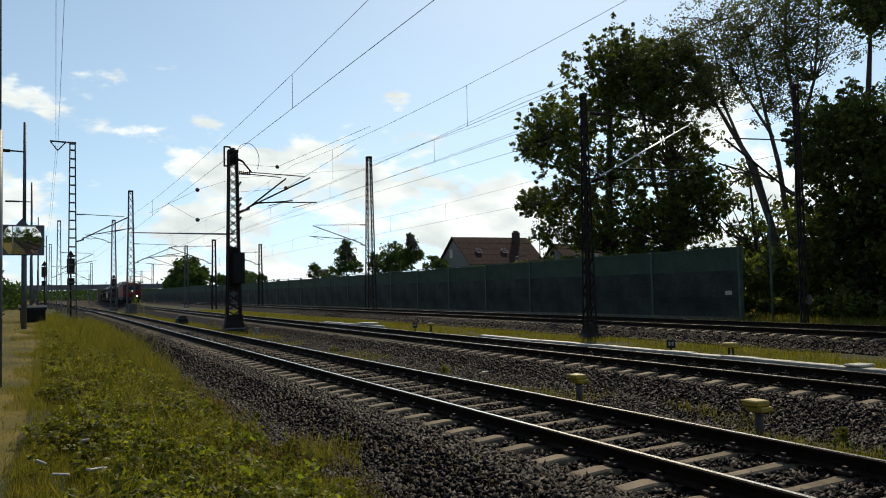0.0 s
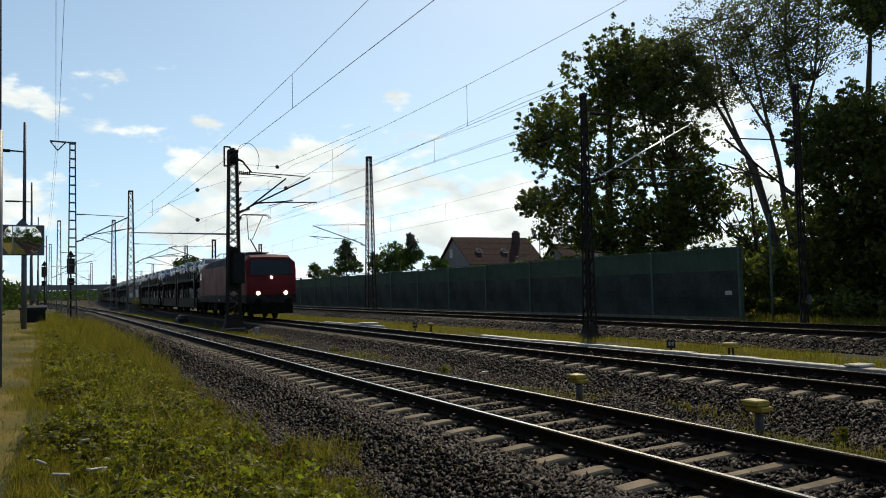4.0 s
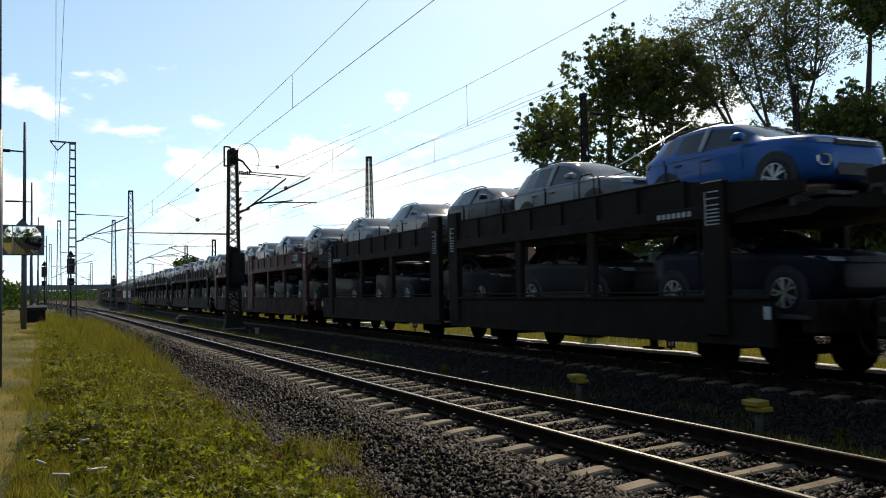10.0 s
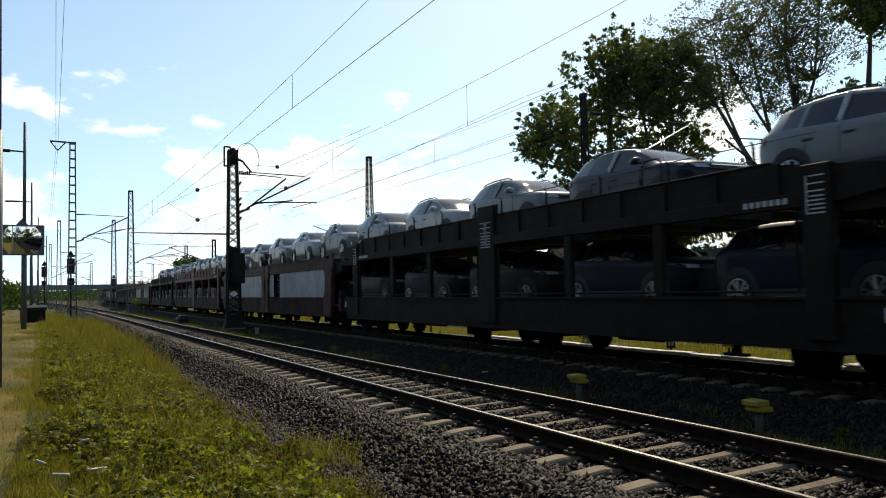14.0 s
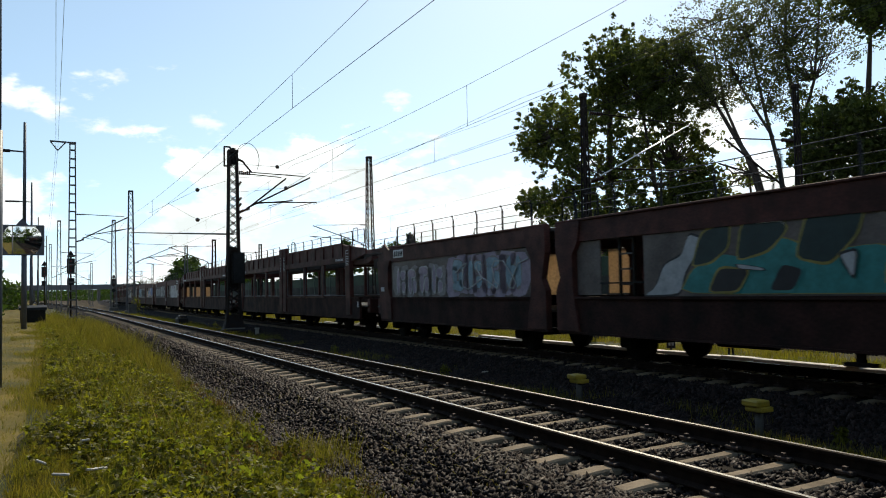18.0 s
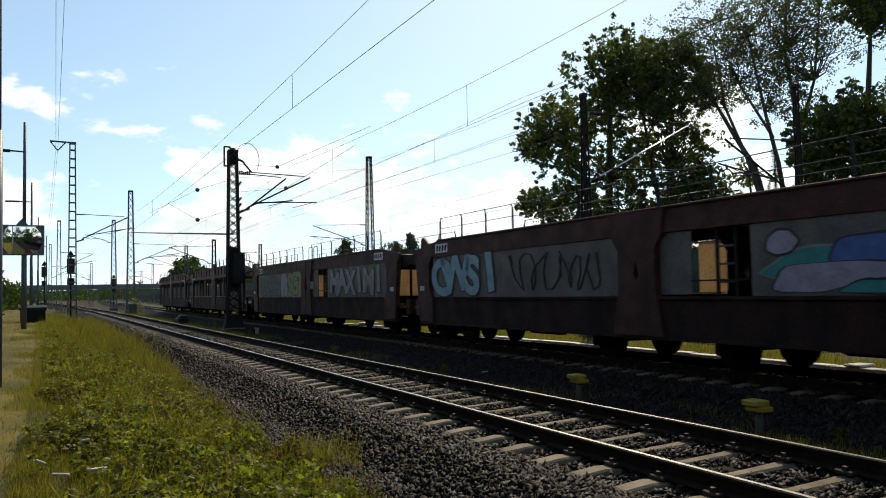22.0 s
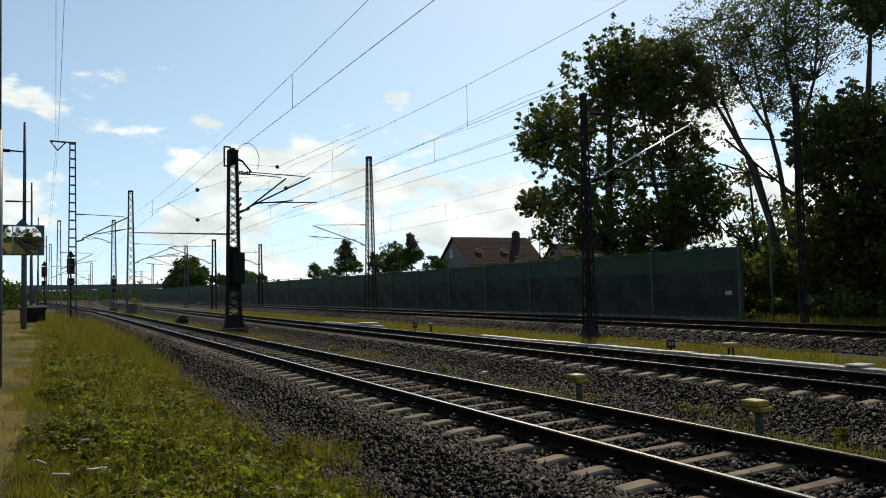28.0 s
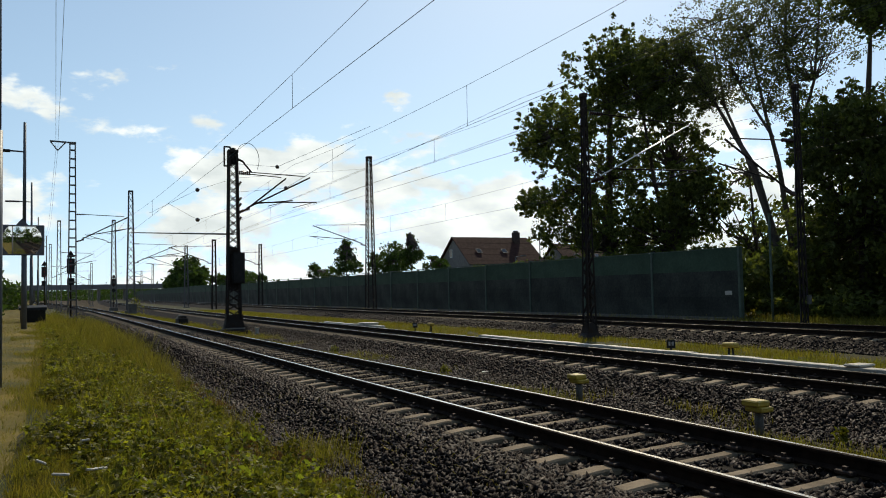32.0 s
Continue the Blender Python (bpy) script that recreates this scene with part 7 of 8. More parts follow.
# what is sprayed on each panelled half: letters, ground, outline, fill, where along and how high
SPRAY = {(2, 0): [(3, "blue", "deep_green", "blue", -2.7, 2.35, 1.60, 2.62), (2, "grey", "grey", "pale_blue", -3.7, -2.8, 1.7, 2.4)], (2, 1): [(4, "grey", "black", "pale_blue", -3.4, 0.2, 1.6, 2.5), (3, "grey", "black", "lilac", 0.4, 3.0, 1.6, 2.4)],
         (17, 1): [(7, "deep_green", "grey", "black", -3.1, 0.9, 1.58, 2.58)],
         (15, 1): [(5, "black", "grey", "white", -4.1, 0.5, 1.56, 2.64)],
         (12, 1): [(4, "lilac", "grey", "pale_blue", 0.6, 4.6, 1.56, 2.66), (4, "grey", "white", "lilac", -3.4, 0.2, 1.56, 2.5)]}
# sprayed pictures: colour, rim colour and corners, along the panel (0 to 1) and up it
ART = {
    (12, 0): [("white", "black", ((0, 0), (.05, .12), (.09, .5), (.16, .62), (.19, .95), (.24, .86), (.21, .6), (.17, .35), (.15, .02))),
              ("teal", "ochre", ((.15, .02), (.2, .4), (.3, .62), (.42, .5), (.5, .8), (.6, .55), (.75, .62), (.85, .4), (1, .5), (1, .02))),
              ("deep_green", "ochre", ((.2, .45), (.24, .95), (.34, 1.08), (.33, .7), (.27, .5))), ("deep_green", "ochre", ((.36, .5), (.38, 1.02), (.48, 1.15), (.52, .9), (.46, .62))),
              ("deep_green", "ochre", ((.54, .5), (.58, 1.1), (.72, 1.05), (.70, .75), (.63, .4))), ("deep_green", "ochre", ((.76, .12), (.80, .9), (.90, 1.2), (.99, 1.15), (1, .6), (.9, .5), (.86, .15))),
              ("black", "ochre", ((.26, .05), (.3, .4), (.4, .36), (.36, .06))), ("black", "teal", ((.46, .06), (.5, .42), (.56, .34), (.53, .06))), ("ochre", "black", ((.9, .04), (.92, .3), (.98, .34), (.97, .04))),
              ("white", "black", ((.66, 1.12), (.69, 1.42), (.80, 1.45), (.81, 1.15))), ("white", "black", ((.42, 1.0), (.49, 1.06), (.52, .93), (.5, 1.0))), ("white", "black", ((.36, .45), (.44, .38), (.45, .34), (.37, .38))), ("white", "black", ((.66, .5), (.70, .55), (.69, .2), (.67, .4)))],
    (15, 0): [("white", "black", ((.14, .0), (.14, .55), (.2, .5), (.21, 1.0), (.33, .98), (.34, .8), (.5, .78), (.52, .98), (.78, 1.02), (.78, .5), (.9, .62), (1, .6), (1, 0))),
              ("lilac", "grey", ((.18, .1), (.22, .08), (.24, .2), (.21, .3), (.17, .22))), ("lilac", "grey", ((.55, .5), (.59, .46), (.61, .6), (.58, .7), (.54, .62))), ("lilac", "grey", ((.72, .1), (.77, .08), (.79, .25), (.75, .34), (.71, .24))),
              ("lilac", "black", ((.35, .8), (.5, .66), (.51, .96), (.36, .97))), ("black", "black", ((.32, .6), (.34, .2), (.38, .02), (.345, .22))), ("black", "black", ((.44, .7), (.46, .2), (.48, .06), (.452, .24))), ("black", "black", ((.66, .62), (.665, .05), (.68, .02), (.675, .6))),
              ("white", "black", ((.05, .42), (.075, .5), (.09, .68), (.1, .5), (.125, .44), (.105, .36), (.11, .2), (.085, .3), (.06, .22), (.07, .36))), ("white", "black", ((.09, .72), (.11, .78), (.12, .95), (.13, .8), (.155, .76), (.135, .68), (.14, .55), (.12, .63), (.1, .56), (.108, .68)))],
    (16, 0): [("teal", "grey", ((.02, .3), (.1, .2), (.2, .35), (.36, .3), (.33, .62), (.14, .62))), ("blue", "black", ((.22, .4), (.25, .72), (.4, .74), (.5, .5), (.4, .3))), ("blue", "black", ((.52, .8), (.6, 1.02), (.8, 1.0), (1, .9), (1, .3), (.8, .25), (.6, .3))),
              ("lilac", "black", ((.05, .62), (.08, .55), (.12, .58), (.145, .72), (.12, .86), (.085, .88), (.055, .78))), ("lilac", "black", ((.06, .05), (.1, .4), (.3, .42), (.45, .34), (.7, .3), (.75, .05), (.5, .2), (.35, .22), (.2, .03))),
              ("white", "grey", ((.36, .3), (.45, .8), (.56, .95), (.58, .85), (.52, .5), (.44, .26))), ("teal", "black", ((.24, .03), (.3, .18), (.4, .16), (.38, .02)))],
    (17, 1): [("pale_blue", "grey", ((.62, .02), (.65, .45), (.70, .85), (.85, .9), (.93, .4), (.96, .02))), ("lilac", "grey", ((.54, .3), (.55, .75), (.59, 1.0), (.65, .98), (.68, .7), (.63, .45), (.62, .05), (.57, .04))),
              ("rust", "ochre", ((.03, .02), (.02, .4), (.06, .12), (.10, .02)))],
    (15, 1): [("black", "black", ((.50, .05), (.5, .85), (.7, .98), (.97, .95), (.99, .05)))],
}
# scrawled tags: wagon, half, from, to, low, high, colour, seed
TAGS = [(16, 1, .5, .75, .1, .9, "black", 2), (16, 1, .76, .92, .1, .8, "black", 3), (17, 1, 1.0, 1.06, -.3, -.05, "white", 4), (17, 1, 1.0, 1.05, 1.0, 1.3, "white", 5),
        (12, 1, .55, .95, .15, .8, "white", 6), (2, 1, .75, .95, .2, .8, "white", 8), (17, 0, -.36, -.28, .3, .6, "white", 9)]


def along(L, e, u):
    """From the picture's left to its right along the panel of a half unit."""
    a, b = (-L / 2 + 1.9, L / 2 - 2.9) if e == 0 else (-L / 2 + 1.9, L / 2 - 0.65)
    return b + (a - b) * u if e == 0 else a + (b - a) * u


def spray_art(t, L, e, shapes):
    side = 1 if e == 0 else -1
    for k, (fill, rim, pts) in enumerate(shapes):
        bm = fresh()
        cu, cv = sum(p[0] for p in pts) / len(pts), sum(p[1] for p in pts) / len(pts)
        for mi, grow in ((1, 0.045), (0, 0.0)):
            vs = []
            ring = [Vector((along(L, e, u), 1.33 + v * 1.12)) for u, v in pts]
            c = Vector((along(L, e, cu), 1.33 + cv * 1.12))
            # corners are cut, as a spray can rounds them
            for p0, p1, p2 in zip(ring[-1:] + ring[:-1], ring, ring[1:] + ring[:1]):
                for q in (p1.lerp(p0, 0.22), p1.lerp(p1.lerp(p0, 0.22).lerp(p1.lerp(p2, 0.22), 0.5), 0.5), p1.lerp(p2, 0.22)):
                    d = q - c
                    q = q + d.normalized() * grow
                    vs.append(bm.verts.new((q.x, side * (1.4215 + 0.0022 * k + (0 if mi else 0.0011)), q.y)))
            f = bm.faces.new(vs); f.material_index = mi
        bmesh.ops.triangulate(bm, faces=bm.faces)
        for f in bm.faces:
            if f.normal.y * side < 0:
                f.normal_flip()
        part("sprayed_shape", bm, [GRAFFITI[fill], GRAFFITI[rim]], t, "%s sprayed shape with a %s rim" % (fill.replace("_", " "), rim))


def scrawl(t, L, e, u0, u1, v0, v1, colour, seed):
    rng = random.Random(seed)
    side = 1 if e == 0 else -1
    bm = fresh()
    n = 26
    pts = []
    for i in range(n + 1):
        f = i / n
        a = f * math.tau * 3.2
        pts.append(Vector((along(L, e, u0 + (u1 - u0) * (f + 0.10 * math.sin(a * 1.3 + seed))), side * (1.47 if u0 < 0 or u1 > 1 else 1.43), 1.33 + 1.12 * (v0 + (v1 - v0) * (0.5 + 0.48 * math.sin(a + rng.uniform(-.5, .5)))))))
    for a, b in zip(pts, pts[1:]):
        bar(bm, a, b, 0.022, 0.03)
    part("scrawl", bm, GRAFFITI[colour], t, "%s scrawled spray line" % colour)["kind"] = "stuff"


# sprayed words that can be read: wagon, half, word, from, to, height, size, fill, outline
PIECES = [(2, 0, "TARFNK", -2.9, 2.65, 1.88, 1.35, "white", "black"), (17, 1, "SGT", 2.35, 5.0, 1.86, 1.45, "ochre", "black"), (15, 1, "SUIS", 0.9, 4.5, 1.86, 1.3, "white", "black"),
          (17, 0, "MAXIMI", -3.5, 2.3, 1.86, 1.2, "grey", "black"), (16, 1, "CWSI", -3.7, 0.2, 1.86, 1.35, "pale_blue", "black")]


def build_wagons():
    protos = {}
    for w, (s0, s1, kind) in enumerate(WAGONS):
        half = (s1 - s0) / 2
        for e in (0, 1):
            s = s0 + half / 2 + e * half
            turn = 0 if e == 0 else 180
            full = kind in ("dark", "red", "panel_full", "grey_full")
            if kind in ("dark", "red", "brown"):
                key = (kind, full)
                if key not in protos:
                    lab = {"dark": "dark blue-grey two-deck car carrier wagon loaded with cars", "red": "red two-deck car carrier wagon loaded with cars", "brown": "empty rust-brown two-deck car carrier wagon with open sides"}[kind]
                    protos[key] = t = open_half(12.35 if full else 11.75, M["wagon_" + kind], lab, full)
                else:
                    t = copy_thing(protos[key], Matrix())
            else:
                lab = {"panel": "empty brown car carrier wagon with graffiti on its panels", "panel_full": "brown car carrier wagon with graffiti, loaded with cars", "grey_full": "grey-panelled car carrier wagon loaded with cars"}[kind]
                t = panel_half(11.3 if kind == "panel" else half, lab, full, e == 0, lining=kind == "panel", sheet="panel_grey" if kind == "grey_full" else "panel", sign=kind != "grey_full")
                for i, (n, back, line, fill, a, b, z0, z1) in enumerate(SPRAY.get((w, e), ())):
                    side = 1 if e == 0 else -1
                    graffiti(t, a, b, z0 - 0.23, z1 - 0.23, n, back, line, fill, w * 10 + e + i * 3, side * 1.424)
                for (ww, ee, text, xa, xb, zc, size, fill, line) in PIECES:
                    if (w, e) == (ww, ee):
                        y, n = (1.440, len(text)) if e == 0 else (-1.440, len(text))
                        for i, ch in enumerate(text):
                            xx = xb + (xa - xb) * (i + 0.5) / n if e == 0 else xa + (xb - xa) * (i + 0.5) / n
                            for k, (col, grow) in enumerate(((line, 0.075), (fill, 0.045))):
                                o = words(t, ch, xx, zc + (0.05 if i % 2 else -0.03), size, y + (0.003 * k if y > 0 else -0.003 * k), GRAFFITI[col], "large sprayed graffiti letter", 180 if e == 0 else 0, grow)
                                o.matrix_basis = o.matrix_basis @ pose(0, 0, 0, 0, 0, (-8, 5, -3, 9, -6, 4)[i % 6]) @ Matrix.Diagonal((1.25, 1.0, 1.0, 1.0))
                Lh = 11.3 if kind == "panel" else half
                spray_art(t, Lh, e, ART.get((w, e), ()))
                for (ww, ee, u0, u1, v0, v1, col, seed) in TAGS:
                    if (w, e) == (ww, ee):
                        scrawl(t, Lh, e, u0, u1, v0, v1, col, seed)
                if (w, e) == (15, 0):
                    words(t, "SELF", along(Lh, e, 0.63), 2.26, 0.30, 1.448, GRAFFITI["black"], "small black sprayed word")
                    words(t, "BEL", along(Lh, e, -0.33), 1.12, 0.42, 1.50, GRAFFITI["white"], "thin white sprayed word on the post", 180, 0.0)
                if (w, e) == (15, 1):
                    words(t, "BEL", along(Lh, e, 1.02), 1.95, 0.36, -1.50, GRAFFITI["white"], "thin white sprayed word on the post", 0, 0.0)
            MOVING.append((t, s, 0.0, turn))


build_wagons()


# ---- the cars on the wagons; a car faces -x ----
def curve_at(table, x):
    """Straight interpolation in a short table of (x, value)."""
    return float(np.interp(x, [a for a, _ in table], [b for _, b in table]))


def build_car(style, plain=False):
    """A compact high-built hatchback: one smooth shell with its panes set into it, black cladding, lamps and wheels."""
    t = empty("car")
    ln, up, tail = ((1.0, 1.0, 0.0), (1.06, 1.17, 0.06), (1.0, 0.92, -0.05))[style]
    top = [(-2.12, 0.66), (-2.10, 0.80), (-2.02, 0.925), (-1.85, 0.985), (-1.4, 1.045), (-1.02, 1.085), (-0.62, 1.295), (-0.28, 1.445), (-0.05, 1.505), (0.3, 1.555), (0.8, 1.565), (1.3, 1.535), (1.62, 1.485), (1.72, 1.46), (1.98, 1.12), (2.06, 0.98), (2.12, 0.80)]
    belt = [(-2.12, 0.60), (-2.02, 0.80), (-1.85, 0.88), (-1.4, 0.945), (-1.0, 0.965), (0.5, 1.0), (1.3, 1.045), (1.85, 1.06), (1.98, 1.02), (2.12, 0.74)]
    wide = [(-2.12, 0.56), (-2.09, 0.68), (-2.02, 0.775), (-1.9, 0.835), (-1.6, 0.885), (-1.2, 0.90), (1.2, 0.905), (1.6, 0.89), (1.9, 0.84), (2.04, 0.77), (2.12, 0.66)]
    edge = [(-2.12, 0.50), (-1.9, 0.70), (-1.02, 0.735), (-0.62, 0.685), (-0.28, 0.635), (0.0, 0.612), (0.5, 0.60), (1.3, 0.58), (1.72, 0.555), (1.98, 0.66), (2.12, 0.58)]
    foot = [(-2.12, 0.40), (-2.05, 0.27), (-1.8, 0.22), (1.7, 0.22), (2.02, 0.32), (2.12, 0.45)]
    xs = [-2.12, -2.10, -2.06, -2.0, -1.9, -1.75, -1.5, -1.25, -1.02, -0.86, -0.72, -0.6, -0.45, -0.28, -0.12, 0.0, 0.18, 0.34, 0.42, 0.65, 0.9, 1.08, 1.16, 1.35, 1.5, 1.62, 1.72, 1.80, 1.88, 1.96, 2.03, 2.08, 2.12]
    rows = []
    for x in xs:
        zt, zs, w, we, zb = [curve_at(c, x) for c in (top, belt, wide, edge, foot)]
        if zt > 1.09:
            zt = 1.09 + (zt - 1.09) * up
        cabin = -1.02 < x < 1.97
        ze = zt - 0.055 if cabin else zs + (zt - zs) * 0.72
        ze = max(ze, zs + 0.03)
        a, b = (0.955 * w, zs + 0.035), (we, ze)
        if x > 1.72:
            a = (0.93 * w, zs + 0.02)
        half = [(0.60 * w, zb), (0.93 * w, zb + 0.02), (0.975 * w, zb + 0.15), (w, 0.50 + 0.1 * (zs - 0.95)), (0.982 * w, 0.64 + 0.3 * (zs - 0.95)), (0.995 * w, zs - 0.11), (0.985 * w, zs - 0.02), a,
                (a[0] + (b[0] - a[0]) * 0.87, a[1] + (b[1] - a[1]) * 0.87), b, (we * 0.86, ze + 0.62 * (zt - ze)), (we * 0.42, zt - 0.006)]
        rows.append([(x * ln + (tail if x > 1.7 else 0.0), y, z) for y, z in both(half)])
    n = len(rows[0])
    groups = {}
    for i, (xa, xb) in enumerate(zip(xs, xs[1:])):
        xm = (xa + xb) / 2
        for j in range(n):
            k = j if j < 12 else n - 2 - j
            side = "left" if j < 11 else "right"
            key = "body_shell"
            if k == 7 and -0.75 < xm < 1.5 and not plain_gap(xm):
                key = ("front_" if xm < 0.36 else "rear_") + side
            elif (k in (9, 10, 11) or j == 11) and 9 <= j <= n - 11:
                if -1.0 < xm < -0.1:
                    key = "windscreen"
                elif 1.73 < xm < 1.97:
                    key = "rear_window"
            groups.setdefault(key, []).append((i, j))
    names = {"front_left": "side_window", "front_right": "side_window", "rear_left": "side_window", "rear_right": "side_window"}
    for key, cells in groups.items():
        bm = fresh()
        vs = {}
        def vert(i, j):
            if (i, j) not in vs:
                vs[(i, j)] = bm.verts.new(rows[i][j])
            return vs[(i, j)]
        for i, j in cells:
            f = bm.faces.new((vert(i, j), vert(i, (j + 1) % n), vert(i + 1, (j + 1) % n), vert(i + 1, j))); f.smooth = True
        if key == "body_shell":
            for i in (0, len(xs) - 1):
                bm.faces.new([vert(i, j) for j in range(n)])
        bmesh.ops.recalc_face_normals(bm, faces=bm.faces)
        if key != "body_shell":
            mid = Vector((0.3, 0, 0.9))
            for f in bm.faces:
                if f.normal.dot(f.calc_center_median() - mid) < 0:
                    f.normal_flip()
        part(names.get(key, key), bm, PAINT["white"] if key == "body_shell" else M["carglass"], t, "" if key == "body_shell" else "tinted window glass")
    zr = 1.09 + 0.44 * up
    for s in (-1, 1):
        if not plain:
            # pillar wrapped in white film, roof rail, door seams with the handles
            bm = fresh(); bar(bm, (0.385 * ln, s * 0.868, 1.03), (0.365 * ln, s * 0.632, 1.09 + 0.40 * up), 0.022, 0.10); part("door_pillar", bm, M["film"], t, "door pillar under white protective film")
            bm = fresh()
            pts = [(-0.10, 0.592, zr - 0.045), (0.1, 0.59, zr + 0.012), (0.8, 0.578, zr + 0.025), (1.3, 0.562, zr - 0.004), (1.5, 0.552, zr - 0.045)]
            for a, b in zip(pts, pts[1:]):
                tube(bm, (a[0] * ln, s * a[1], a[2]), (b[0] * ln, s * b[1], b[2]), 0.016, n=6)
            part("roof_rail", bm, M["cladding"], t)
            bm = fresh()
            for x in (-0.62, 0.385, 1.02):
                box(bm, x * ln - 0.005, x * ln + 0.005, s * 0.889 - 0.006, s * 0.889 + 0.010, 0.42, 0.97)
            for x in (0.12, 0.86):
                box(bm, x * ln, x * ln + 0.19, s * 0.905 - 0.01, s * 0.905 + 0.014, 0.835, 0.865)
            part("door_seam", bm, M["cladding"], t)
        bm = fresh(); loft(bm, [[(x * ln, s * (0.985 + dy), z) for dy, z in ((-0.10 * k, 1.06), (0.09 * k, 1.05 + 0.02 * (1 - k)), (0.10 * k, 1.06 + 0.10 * k), (0.02, 1.07 + 0.13 * k), (-0.10 * k, 1.06 + 0.11 * k))] for x, k in ((-0.76, 0.45), (-0.72, 0.9), (-0.60, 1.0), (-0.555, 0.9))])
        part("door_mirror", bm, PAINT["white"], t)
        # black cladding along the sill and round both arches
        bm = fresh(); prism(bm, [(-0.9 * ln, 0.19), (0.9 * ln, 0.19), (0.88 * ln, 0.40), (-0.88 * ln, 0.40)], s * 0.86, s * 0.912)
        for x in (-1.30, 1.29):
            tube(bm, (x * ln, s * 0.78, 0.35), (x * ln, s * 0.906, 0.35), 0.425, n=26)
        bmesh.ops.recalc_face_normals(bm, faces=bm.faces)
        part("cladding", bm, M["cladding"], t, "black plastic sill and arch cladding")
        bm = fresh(); tri = [(-2.115, 0.42, 0.81), (-2.045, 0.72, 0.81), (-1.91, 0.835, 0.84), (-1.68, 0.892, 0.90), (-1.86, 0.825, 0.905), (-2.0, 0.735, 0.89), (-2.095, 0.43, 0.872)]
        loft(bm, [[(x * ln, s * y, z) for x, y, z in tri], [((x + 0.07) * ln, s * (y - 0.05), z) for x, y, z in tri]], smooth=False); part("headlamp", bm, M["headlamp"], t)
        bm = fresh(); tl = [(1.86, 0.868, 0.90), (2.03, 0.80, 0.90), (2.085, 0.62, 0.91), (2.06, 0.62, 1.02), (1.99, 0.80, 1.03), (1.80, 0.872, 0.99)]
        loft(bm, [[(x * ln + tail, s * y, z) for x, y, z in tl], [((x - 0.07) * ln + tail, s * (y - 0.06), z) for x, y, z in tl]], smooth=False); part("tail_lamp", bm, M["taillamp"], t)
        if not plain:
            # rounded bright ring in the bumper corner
            bm = fresh()
            ring = [(-2.075, 0.62, 0.45), (-2.045, 0.735, 0.455), (-2.015, 0.765, 0.51), (-2.015, 0.76, 0.60), (-2.05, 0.70, 0.625), (-2.085, 0.60, 0.60), (-2.09, 0.585, 0.52)]
            mid = Vector((-2.05, 0.68, 0.53))
            turns = []
            for p in ring:
                out = (Vector(p) - mid).normalized() * 0.011
                turns.append([bm.verts.new(((p[0] + f * out.x) * ln - 0.02 - d, s * (p[1] + f * out.y) * 1.02, p[2] + f * out.z)) for f, d in ((1, 0), (1, 0.02), (-1, 0.02), (-1, 0))])
            for a, b in zip(turns, turns[1:] + turns[:1]):
                for k in range(4):
                    bm.faces.new((a[k], a[(k + 1) % 4], b[(k + 1) % 4], b[k]))
            bmesh.ops.recalc_face_normals(bm, faces=bm.faces)
            part("lamp_ring", bm, M["chrome"], t, "bright trim ring in the bumper corner")
        for x in (-1.30, 1.29):
            bm = fresh(); loft(bm, [[(r * math.cos(k * math.tau / 24), y * s, r * math.sin(k * math.tau / 24)) for k in range(24)] for r, y in ((0.25, -0.10), (0.315, -0.095), (0.335, -0.06), (0.335, 0.06), (0.318, 0.10), (0.245, 0.108), (0.235, 0.085))])
            wh = part("wheel", bm, M["tyre"], t)
            wh.matrix_basis = pose(x * ln, s * 0.822, 0.335)
            bm = fresh()
            tube(bm, (0, s * 0.086, 0), (0, s * 0.112, 0), 0.055, 0.045, n=10)
            for k in range(5):
                for d in (-0.22, 0.22):
                    a = k * math.tau / 5
                    bar(bm, (0.045 * math.cos(a), s * 0.10, 0.045 * math.sin(a)), (0.232 * math.cos(a + d), s * 0.108, 0.232 * math.sin(a + d)), 0.03, 0.036)
            loft(bm, [[(r * math.cos(k * math.tau / 20), y * s, r * math.sin(k * math.tau / 20)) for k in range(20)] for r, y in ((0.228, 0.10), (0.247, 0.112), (0.25, 0.10))], close=False)
            part("rim", bm, M["rim"], wh, "bright alloy rim")
    bm = fresh(); loft(bm, [[((x + 0.006) * ln, y, z) for y, z in ((-w, 0.79), (w, 0.79), (w * 0.98, 0.88), (-w * 0.98, 0.88))] for x, w in ((-2.135, 0.46), (-2.07, 0.50))], smooth=False); part("grille", bm, M["cladding"], t)
    bm = fresh(); loft(bm, [[(x * ln, y, z) for y, z in ((-w, 0.31), (w, 0.31), (w * 1.10, 0.40), (w * 0.94, 0.50), (-w * 0.94, 0.50), (-w * 1.10, 0.40))] for x, w in ((-2.130, 0.42), (-2.03, 0.50))], smooth=False); part("lower_grille", bm, M["cladding"], t)
    bm = fresh(); loft(bm, [[(x * ln + tail, y, z) for y, z in ((-w, 0.28), (w, 0.28), (w, 0.50), (-w, 0.50))] for x, w in ((1.98, 0.82), (2.10, 0.74), (2.14, 0.62))], smooth=False); part("rear_bumper", bm, M["cladding"], t)
    if not plain:
        bm = fresh(); bar(bm, (-2.137 * ln, -0.45, 0.865), (-2.137 * ln, 0.45, 0.865), 0.018); part("grille_strip", bm, M["chrome"], t)
    if plain:
        # the lower deck hides the tail
        for o in list(t.children):
            if o.name.split(".")[0] in ("tail_lamp", "rear_bumper", "lower_grille"):
                bpy.data.objects.remove(o)
    return t


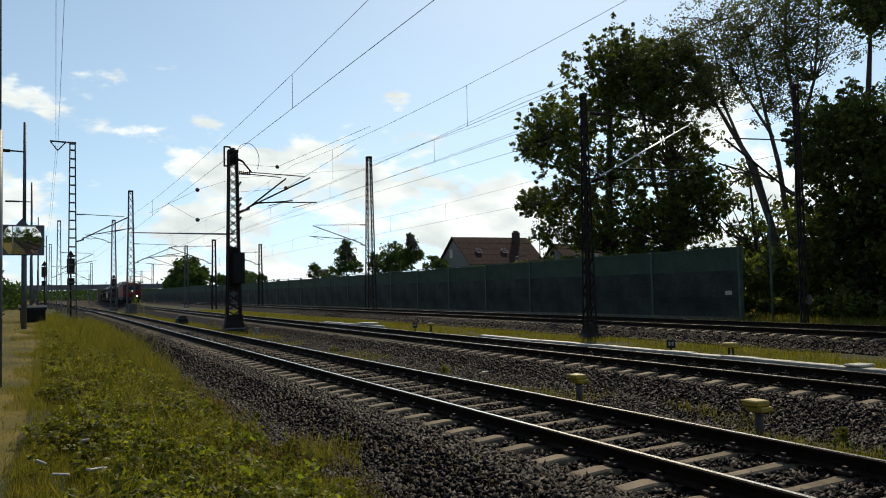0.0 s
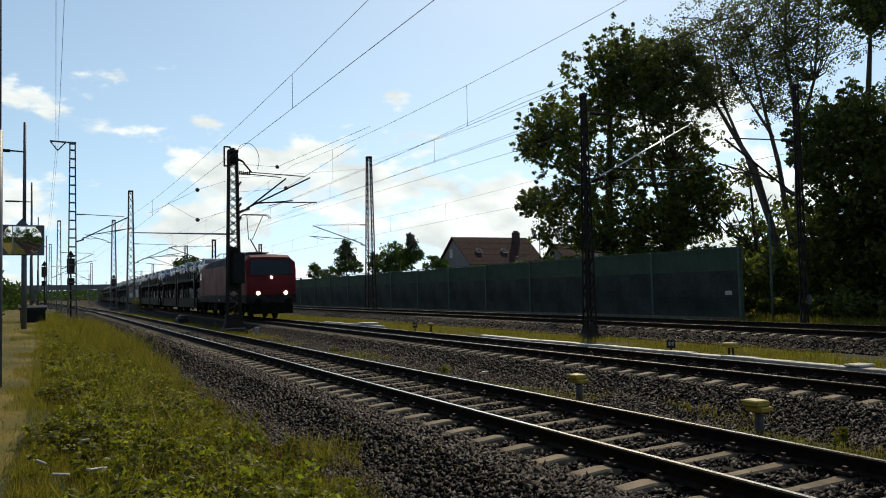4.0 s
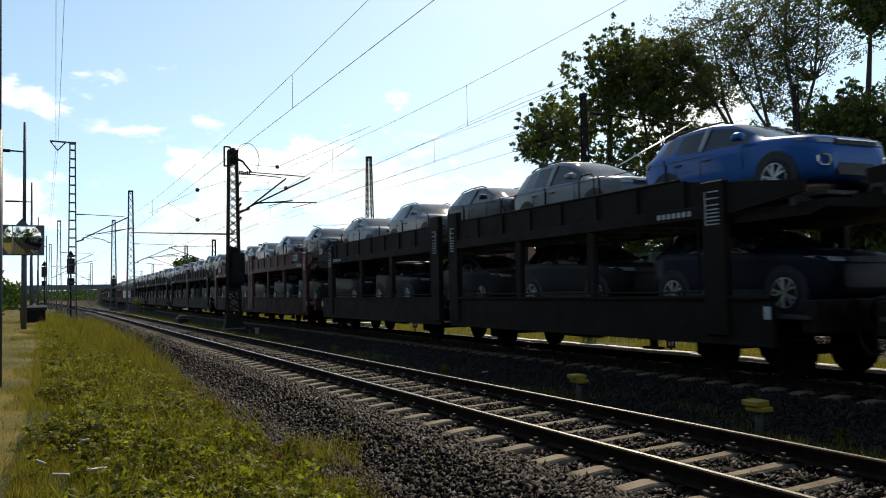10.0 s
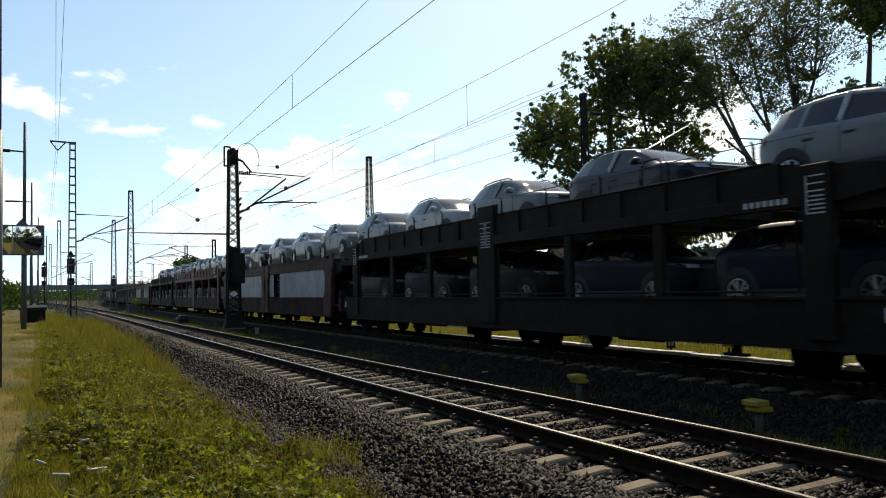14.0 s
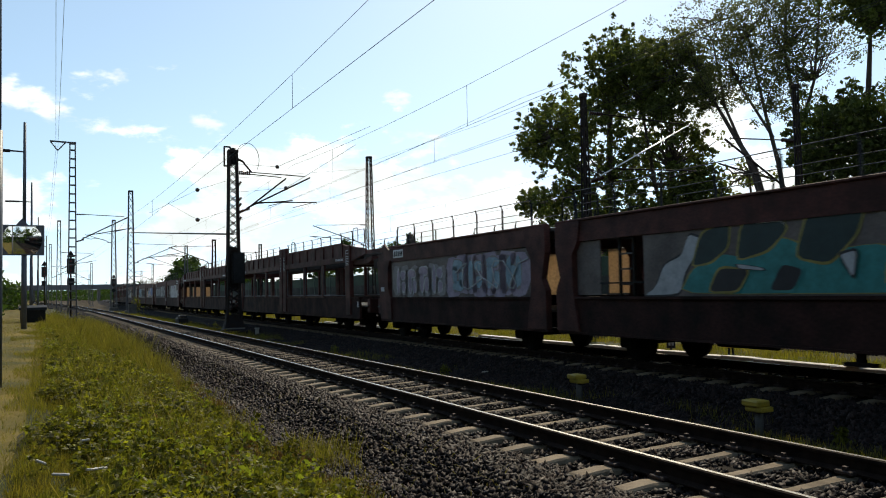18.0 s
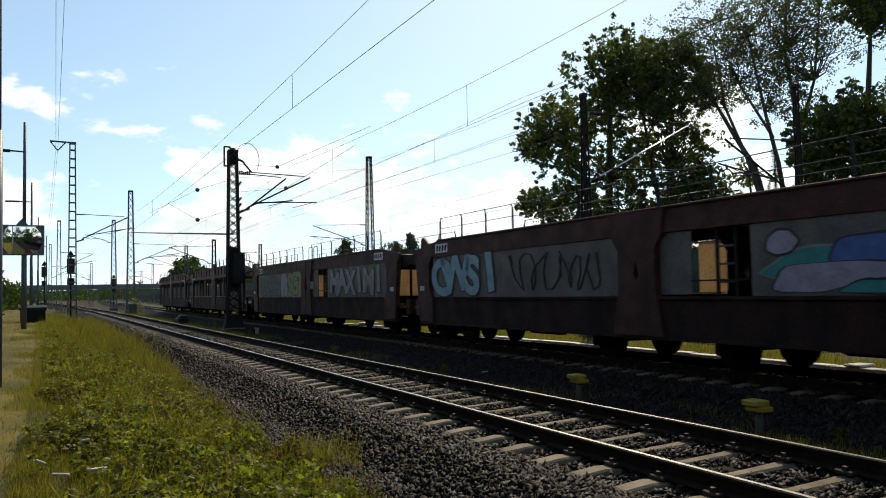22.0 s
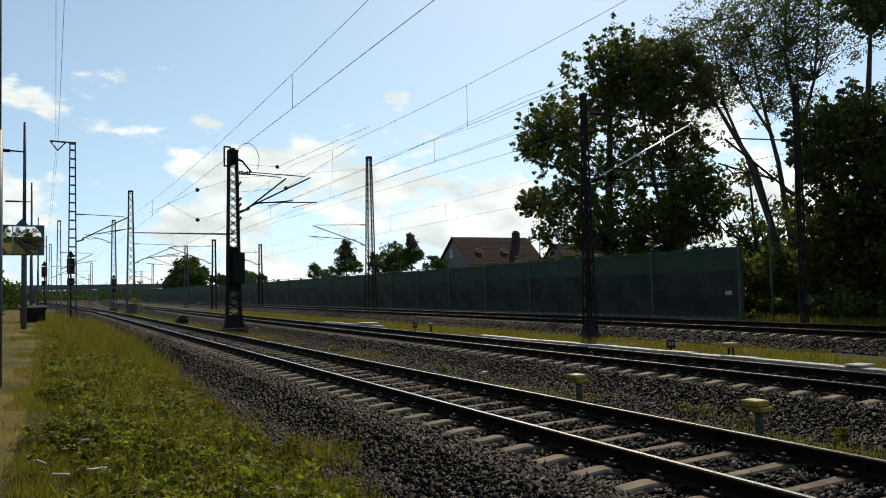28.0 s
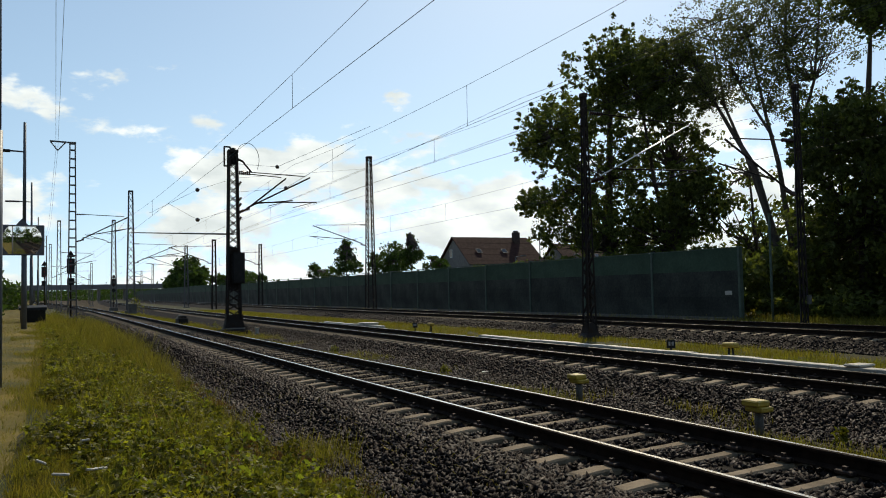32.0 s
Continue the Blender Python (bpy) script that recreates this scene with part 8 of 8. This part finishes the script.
def plain_gap(x):
    """The pillars between the side panes."""
    return 0.34 < x < 0.42 or 1.08 < x < 1.16


# the cars on the upper deck of each loaded wagon: how far behind the train's nose, and their paint
UPPER = {0: ((21.2, "white"), (26.0, "night"), (31.0, "blue"), (35.4, "white"), (40.1, "white")), 1: ((47.0, "blue"), (51.7, "white"), (56.7, "night"), (61.4, "silver"), (65.8, "night")),
         2: ((72.0, "white"), (76.6, "silver"), (81.2, "silver"), (85.6, "blue"), (90.4, "silver")), 3: ((95.6, "white"), (100.8, "silver"), (105.9, "white"), (110.4, "silver"), (114.8, "silver")),
         4: ((121.2, "bright_blue"), (126.2, "silver"), (130.3, "night"), (135.0, "silver"), (140.1, "silver")), 5: ((145.9, "night"), (151.2, "night"), (156.0, "silver"), (160.0, "silver"), (164.4, "silver")),
         6: ((170.4, "maroon"), (174.8, "maroon"), (180.2, "white"), (185.0, "maroon"), (189.3, "silver")), 7: ((194.9, "white"), (199.7, "silver"), (204.6, "white"), (209.4, "night"), (214.2, "olive")),
         8: ((219.2, "silver"), (224.8, "night"), (229.8, "silver"), (234.4, "white"), (239.2, "silver")), 9: ((244.0, "silver"), (248.8, "white"), (253.6, "silver"), (258.4, "night"), (263.2, "silver")),
         10: ((268.0, "silver"), (272.3, "olive"), (276.5, "silver"), (280.9, "grey"), (285.5, "night")), 11: ((291.6, "night"), (296.3, "blue"), (303.5, "silver"), (308.6, "white"))}


def build_cars():
    styles = [build_car(0), build_car(1), build_car(2), build_car(2, True)]
    used = [False] * 4
    rng = random.Random(77)
    names = {"dusty_silver": "shade-darkened silver-grey", "dusty_grey": "shade-darkened grey", "dusty_blue": "shade-darkened blue", "white": "white", "silver": "silver", "grey": "dark grey", "blue": "deep blue", "night": "midnight blue", "bright_blue": "bright blue", "maroon": "dark red", "olive": "greenish grey"}
    for w, (s0, s1, kind) in enumerate(WAGONS):
        if kind in ("panel", "brown"):
            continue
        P = s1 - s0
        row = [(0, at, col) for at, col in UPPER[w]]
        # the lower row wears the paints with the deck's shade mixed in
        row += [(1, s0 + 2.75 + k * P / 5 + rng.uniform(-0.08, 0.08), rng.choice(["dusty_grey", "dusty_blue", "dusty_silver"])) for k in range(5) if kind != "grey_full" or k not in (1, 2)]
        for deck, s, col in row:
            st = rng.choice((0, 0, 1, 2)) if deck == 0 else 3
            if not used[st]:
                t, used[st] = styles[st], True
            else:
                t = copy_thing(styles[st], Matrix())
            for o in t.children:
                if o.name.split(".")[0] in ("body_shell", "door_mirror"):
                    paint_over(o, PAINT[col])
            tagged(t, "new %s hatchback car standing on the %s wagon deck" % (names[col], "upper" if deck == 0 else "lower"), "car", group="new cars on the train")
            MOVING.append((t, s, 2.87 if deck == 0 else 1.02, 0.0))


build_cars()


def motions():
    for ob, s, z, turn in MOVING:
        walk(ob, [(t, ride(s, t, z, turn)) for t in range(0, 33, 2)])


motions()
